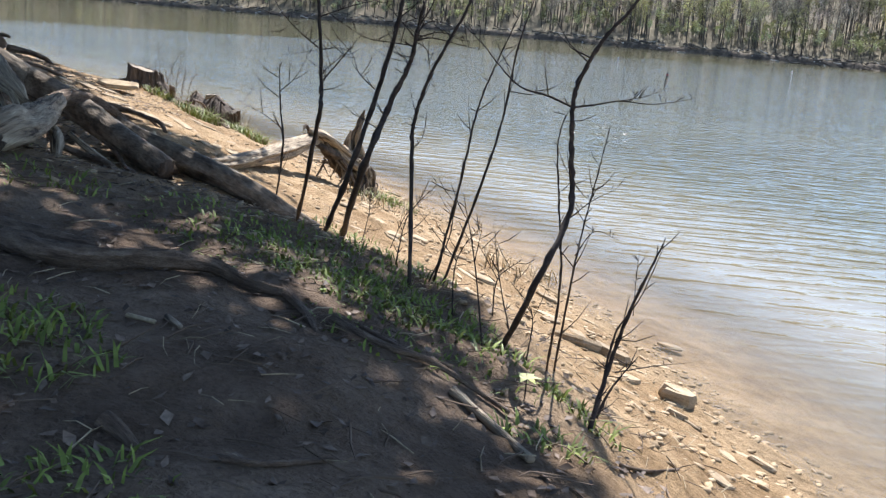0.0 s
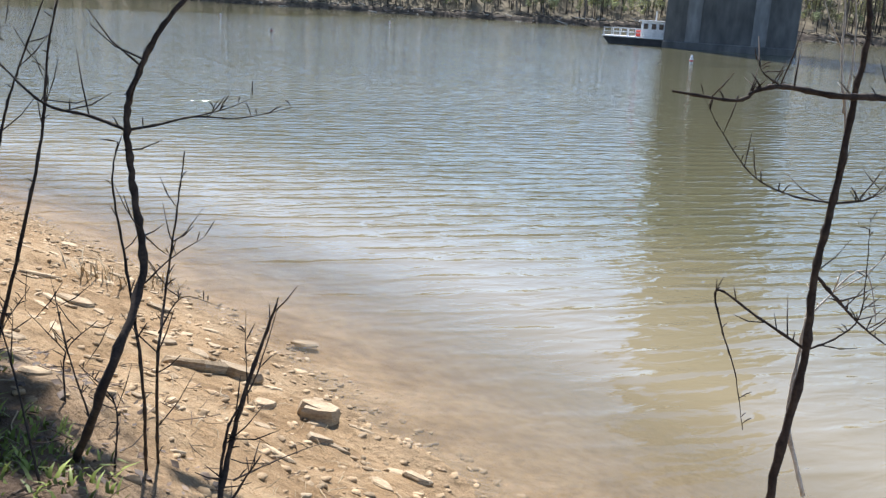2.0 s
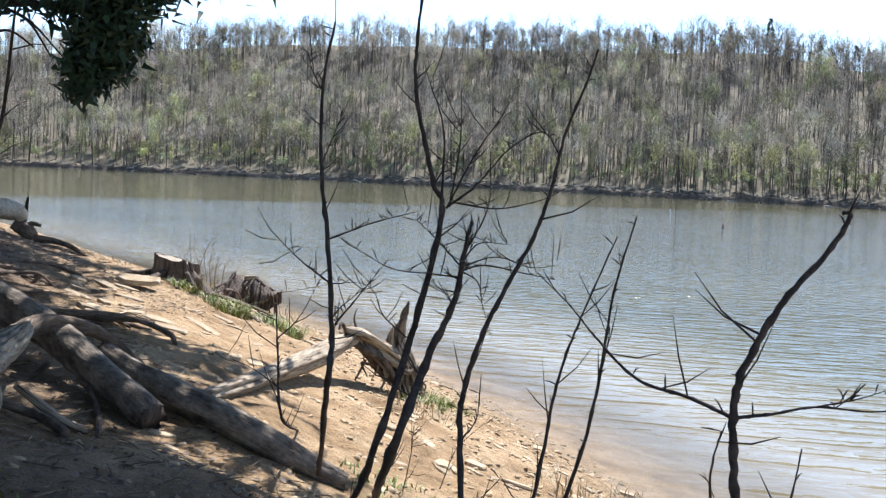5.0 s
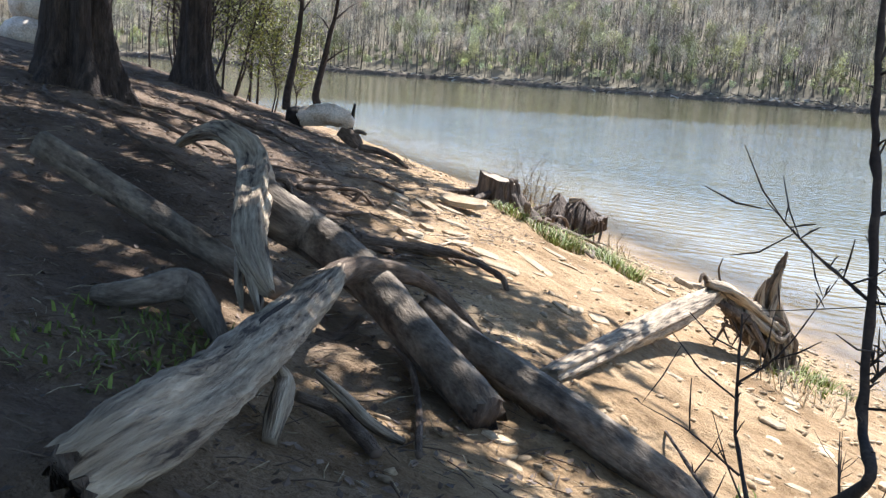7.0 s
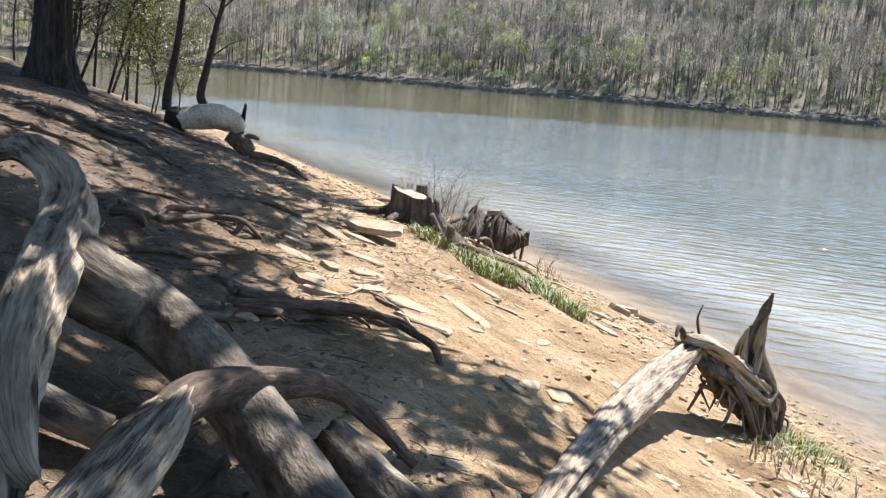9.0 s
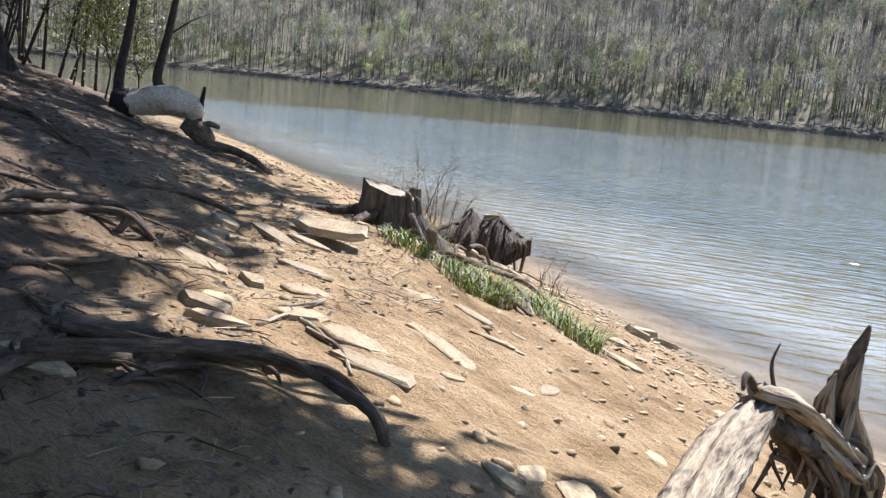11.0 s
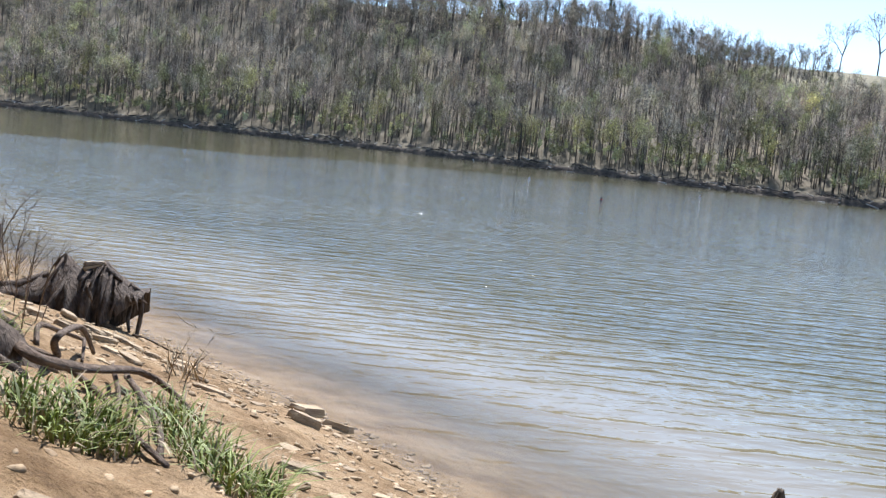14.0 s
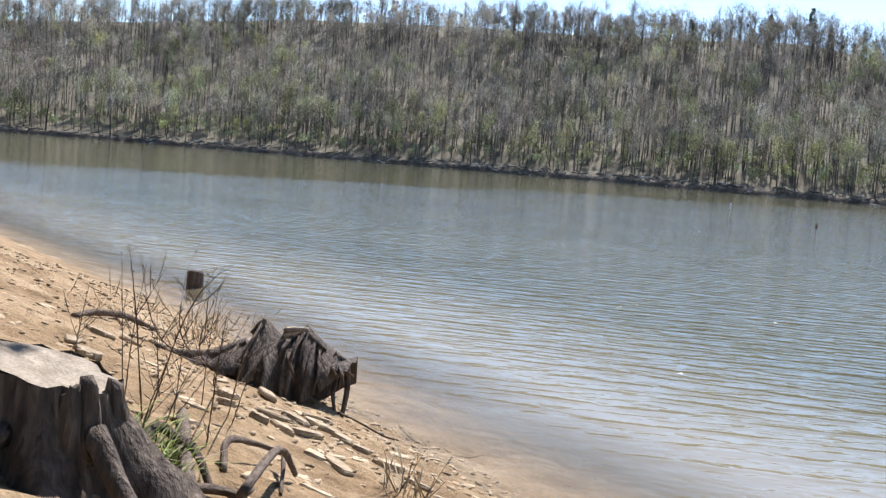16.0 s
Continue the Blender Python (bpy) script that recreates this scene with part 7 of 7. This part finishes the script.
scatter("leaf_litter", bank_points(17000, 2.6, 12, 1.5, 26, 0.3), leaf_kit, M_LITTER, "dry brown leaf litter under the trees", "leaf litter", (0.02, 0.075), lift=0.008)
stick_kit = []
for k in range(5):
    v, f = prism_tris((-0.5, 0, 0), (0.05, grnd.uniform(-0.1, 0.1), 0.04), 0.02, 0.018, 3)
    v2, f2 = prism_tris((0.05, v[1][1], 0.04), (0.5, grnd.uniform(-0.2, 0.2), 0.0), 0.018, 0.008, 3)
    stick_kit.append((np.concatenate([v, v2]), np.concatenate([f, f2 + len(v)])))
scatter("twig_litter", bank_points(4200, 1.5, 12, 1.5, 26, 0.3), stick_kit, M_ROOT, "small dead twigs strewn over the bank", "twigs", (0.05, 0.26), lift=0.012, lean=0.1)
scatter("straw_litter", bank_points(2600, 0.6, 12, 4, 30, 0.5), stick_kit, M_STRAW, "dry straw and grass stalks on the bank", "straw", (0.05, 0.2), lift=0.008, lean=0.12)


def tuft(at, radius, count, height, seed, label, mat=None, name="grass_tuft"):
    rng = np.random.default_rng(seed)
    q, rr = rng.uniform(0, 6.28, count), radius * np.sqrt(rng.uniform(0, 1, count))
    x, y = at[0] + np.cos(q) * rr, at[1] + np.sin(q) * rr
    c = np.stack([x, y, ground_height(x, y) - 0.01], 1)
    h = height * rng.uniform(0.45, 1.15, count)
    out = rng.normal(size=(count, 2)) * 0.6 + np.stack([np.cos(q), np.sin(q)], 1) * 0.25
    d1 = np.stack([out[:, 0] * h * 0.5, out[:, 1] * h * 0.5, h * 0.62], 1)
    d2 = np.stack([out[:, 0] * h * 1.3, out[:, 1] * h * 1.3, h * rng.uniform(0.65, 1.0, count)], 1)
    side = np.stack([-out[:, 1], out[:, 0], np.zeros(count)], 1)
    side /= np.linalg.norm(side, axis=1, keepdims=True) + 1e-9
    w = (0.004 + 0.006 * rng.uniform(0, 1, count))[:, None]
    v = np.stack([c - side * w, c + side * w, c + d1 + side * w * 0.8, c + d1 - side * w * 0.8, c + d2], 1).reshape(-1, 3)
    b = np.arange(count)[:, None] * 5
    f = np.concatenate([b + [0, 1, 2], b + [0, 2, 3], b + [3, 2, 4]])
    ob = mesh_from(name, v - np.array(at), f, mat or M_GRASS)
    ob.location = at
    return tagged(ob, label, "grass", kind="stuff")


for i, (p, r, n, h) in enumerate([
        ((-5.80, 20.69, 1.45), 0.25, 260, 0.3), ((-5.04, 18.37, 1.80), 0.22, 180, 0.22), ((-5.50, 20.28, 1.47), 0.15, 80, 0.25), ((-4.44, 18.51, 1.45), 0.3, 260, 0.26),
        ((-4.29, 18.66, 1.39), 0.25, 200, 0.24), ((-4.23, 20.44, 0.99), 0.22, 160, 0.26), ((-3.82, 19.42, 1.09), 0.25, 200, 0.28), ((-3.54, 18.88, 1.14), 0.28, 240, 0.28), ((-3.39, 18.67, 1.11), 0.2, 150, 0.24),
        ((-4.43, 18.76, 1.44), 0.3, 200, 0.24), ((-0.92, 17.38, 0.52), 0.3, 150, 0.22), ((-0.67, 17.23, 0.48), 0.3, 120, 0.2), ((-0.92, 16.37, 0.72), 0.3, 120, 0.2)]):
    tuft(p, r * 1.15, int(n * 0.75), h * 0.78, 800 + i, "tuft of bright green grass on the sunny bank")
    tuft(p, r * 1.3, int(n * 0.3), h * 0.6, 900 + i, "dry grass among the green tufts", mat=M_STRAW)
for i, (p, r, n, h) in enumerate([
        ((-0.79, 7.21, 2.21), 0.5, 420, 0.13), ((-0.45, 6.92, 2.17), 0.5, 420, 0.15), ((-0.22, 7.07, 2.09), 0.5, 420, 0.17), ((0.02, 6.82, 2.04), 0.45, 420, 0.18), ((0.26, 6.63, 2.00), 0.4, 380, 0.18), ((0.47, 6.84, 1.89), 0.4, 380, 0.17),
        ((0.66, 6.82, 1.82), 0.35, 300, 0.17), ((0.18, 7.78, 1.92), 0.4, 260, 0.22), ((-0.56, 11.08, 1.25), 0.4, 240, 0.22), ((0.84, 6.21, 1.89), 0.3, 200, 0.15), ((0.31, 5.95, 2.04), 0.4, 220, 0.12), ((-0.86, 4.70, 2.33), 0.35, 420, 0.24), ((-0.97, 4.96, 2.32), 0.3, 260, 0.22), ((-2.04, 7.21, 2.39), 0.5, 260, 0.2),
        ((1.29, 6.22, 1.63), 0.2, 160, 0.22), ((1.04, 5.49, 1.79), 0.2, 140, 0.2), ((-0.27, 3.99, 2.24), 0.2, 120, 0.18), ((-3.44, 9.15, 2.35), 0.4, 200, 0.22), ((-3.39, 9.46, 2.27), 0.3, 120, 0.26), ((-3.23, 8.60, 2.45), 0.35, 220, 0.2)]):
    tuft(p, r * 1.1, int(n * 0.6), h * 0.36, 830 + i, "patch of low green grass along the shaded path")
for i, (p, r, n, h) in enumerate([((-9.26, 31.37, 0.04), 0.2, 26, 0.7), ((-8.77, 32.45, -0.02), 0.2, 20, 0.5), ((-8.48, 28.25, 0.50), 0.25, 24, 0.6), ((-4.57, 22.99, 0.61), 0.25, 22, 0.45), ((-0.83, 15.62, 0.76), 0.5, 60, 0.3), ((1.00, 14.08, 0.42), 0.4, 50, 0.3), ((1.69, 14.96, 0.02), 0.3, 30, 0.3)]):
    tuft(p, r, n, h, 860 + i, "dry bare weed stalks on the bank", mat=M_STRAW, name="dry_weed")
# a small leafy sprig by the path
sp_at = (0.98, 5.97, 1.85)
sprig = thing("leafy_sprig", sp_at, "small sprig with bright yellow-green leaves", "plant")
child("stem", limb([(sp_at[0], sp_at[1], sp_at[2] - 0.06, 0.004), (sp_at[0], sp_at[1], sp_at[2] + 0.05, 0.003)], 3, sides=5), M_STEM, sprig)
for i in range(6):
    q = i * 1.05
    bm = bmesh.new()
    c, s = math.cos(q), math.sin(q)
    pts = [(0, 0, 0.05), (0.035 * c - 0.018 * s, 0.035 * s + 0.018 * c, 0.065), (0.08 * c, 0.08 * s, 0.055), (0.035 * c + 0.018 * s, 0.035 * s - 0.018 * c, 0.065)]
    bm.faces.new([bm.verts.new((sp_at[0] + a, sp_at[1] + b, sp_at[2] + d)) for a, b, d in pts])
    child("leaf", bm, M_LEAF, sprig)
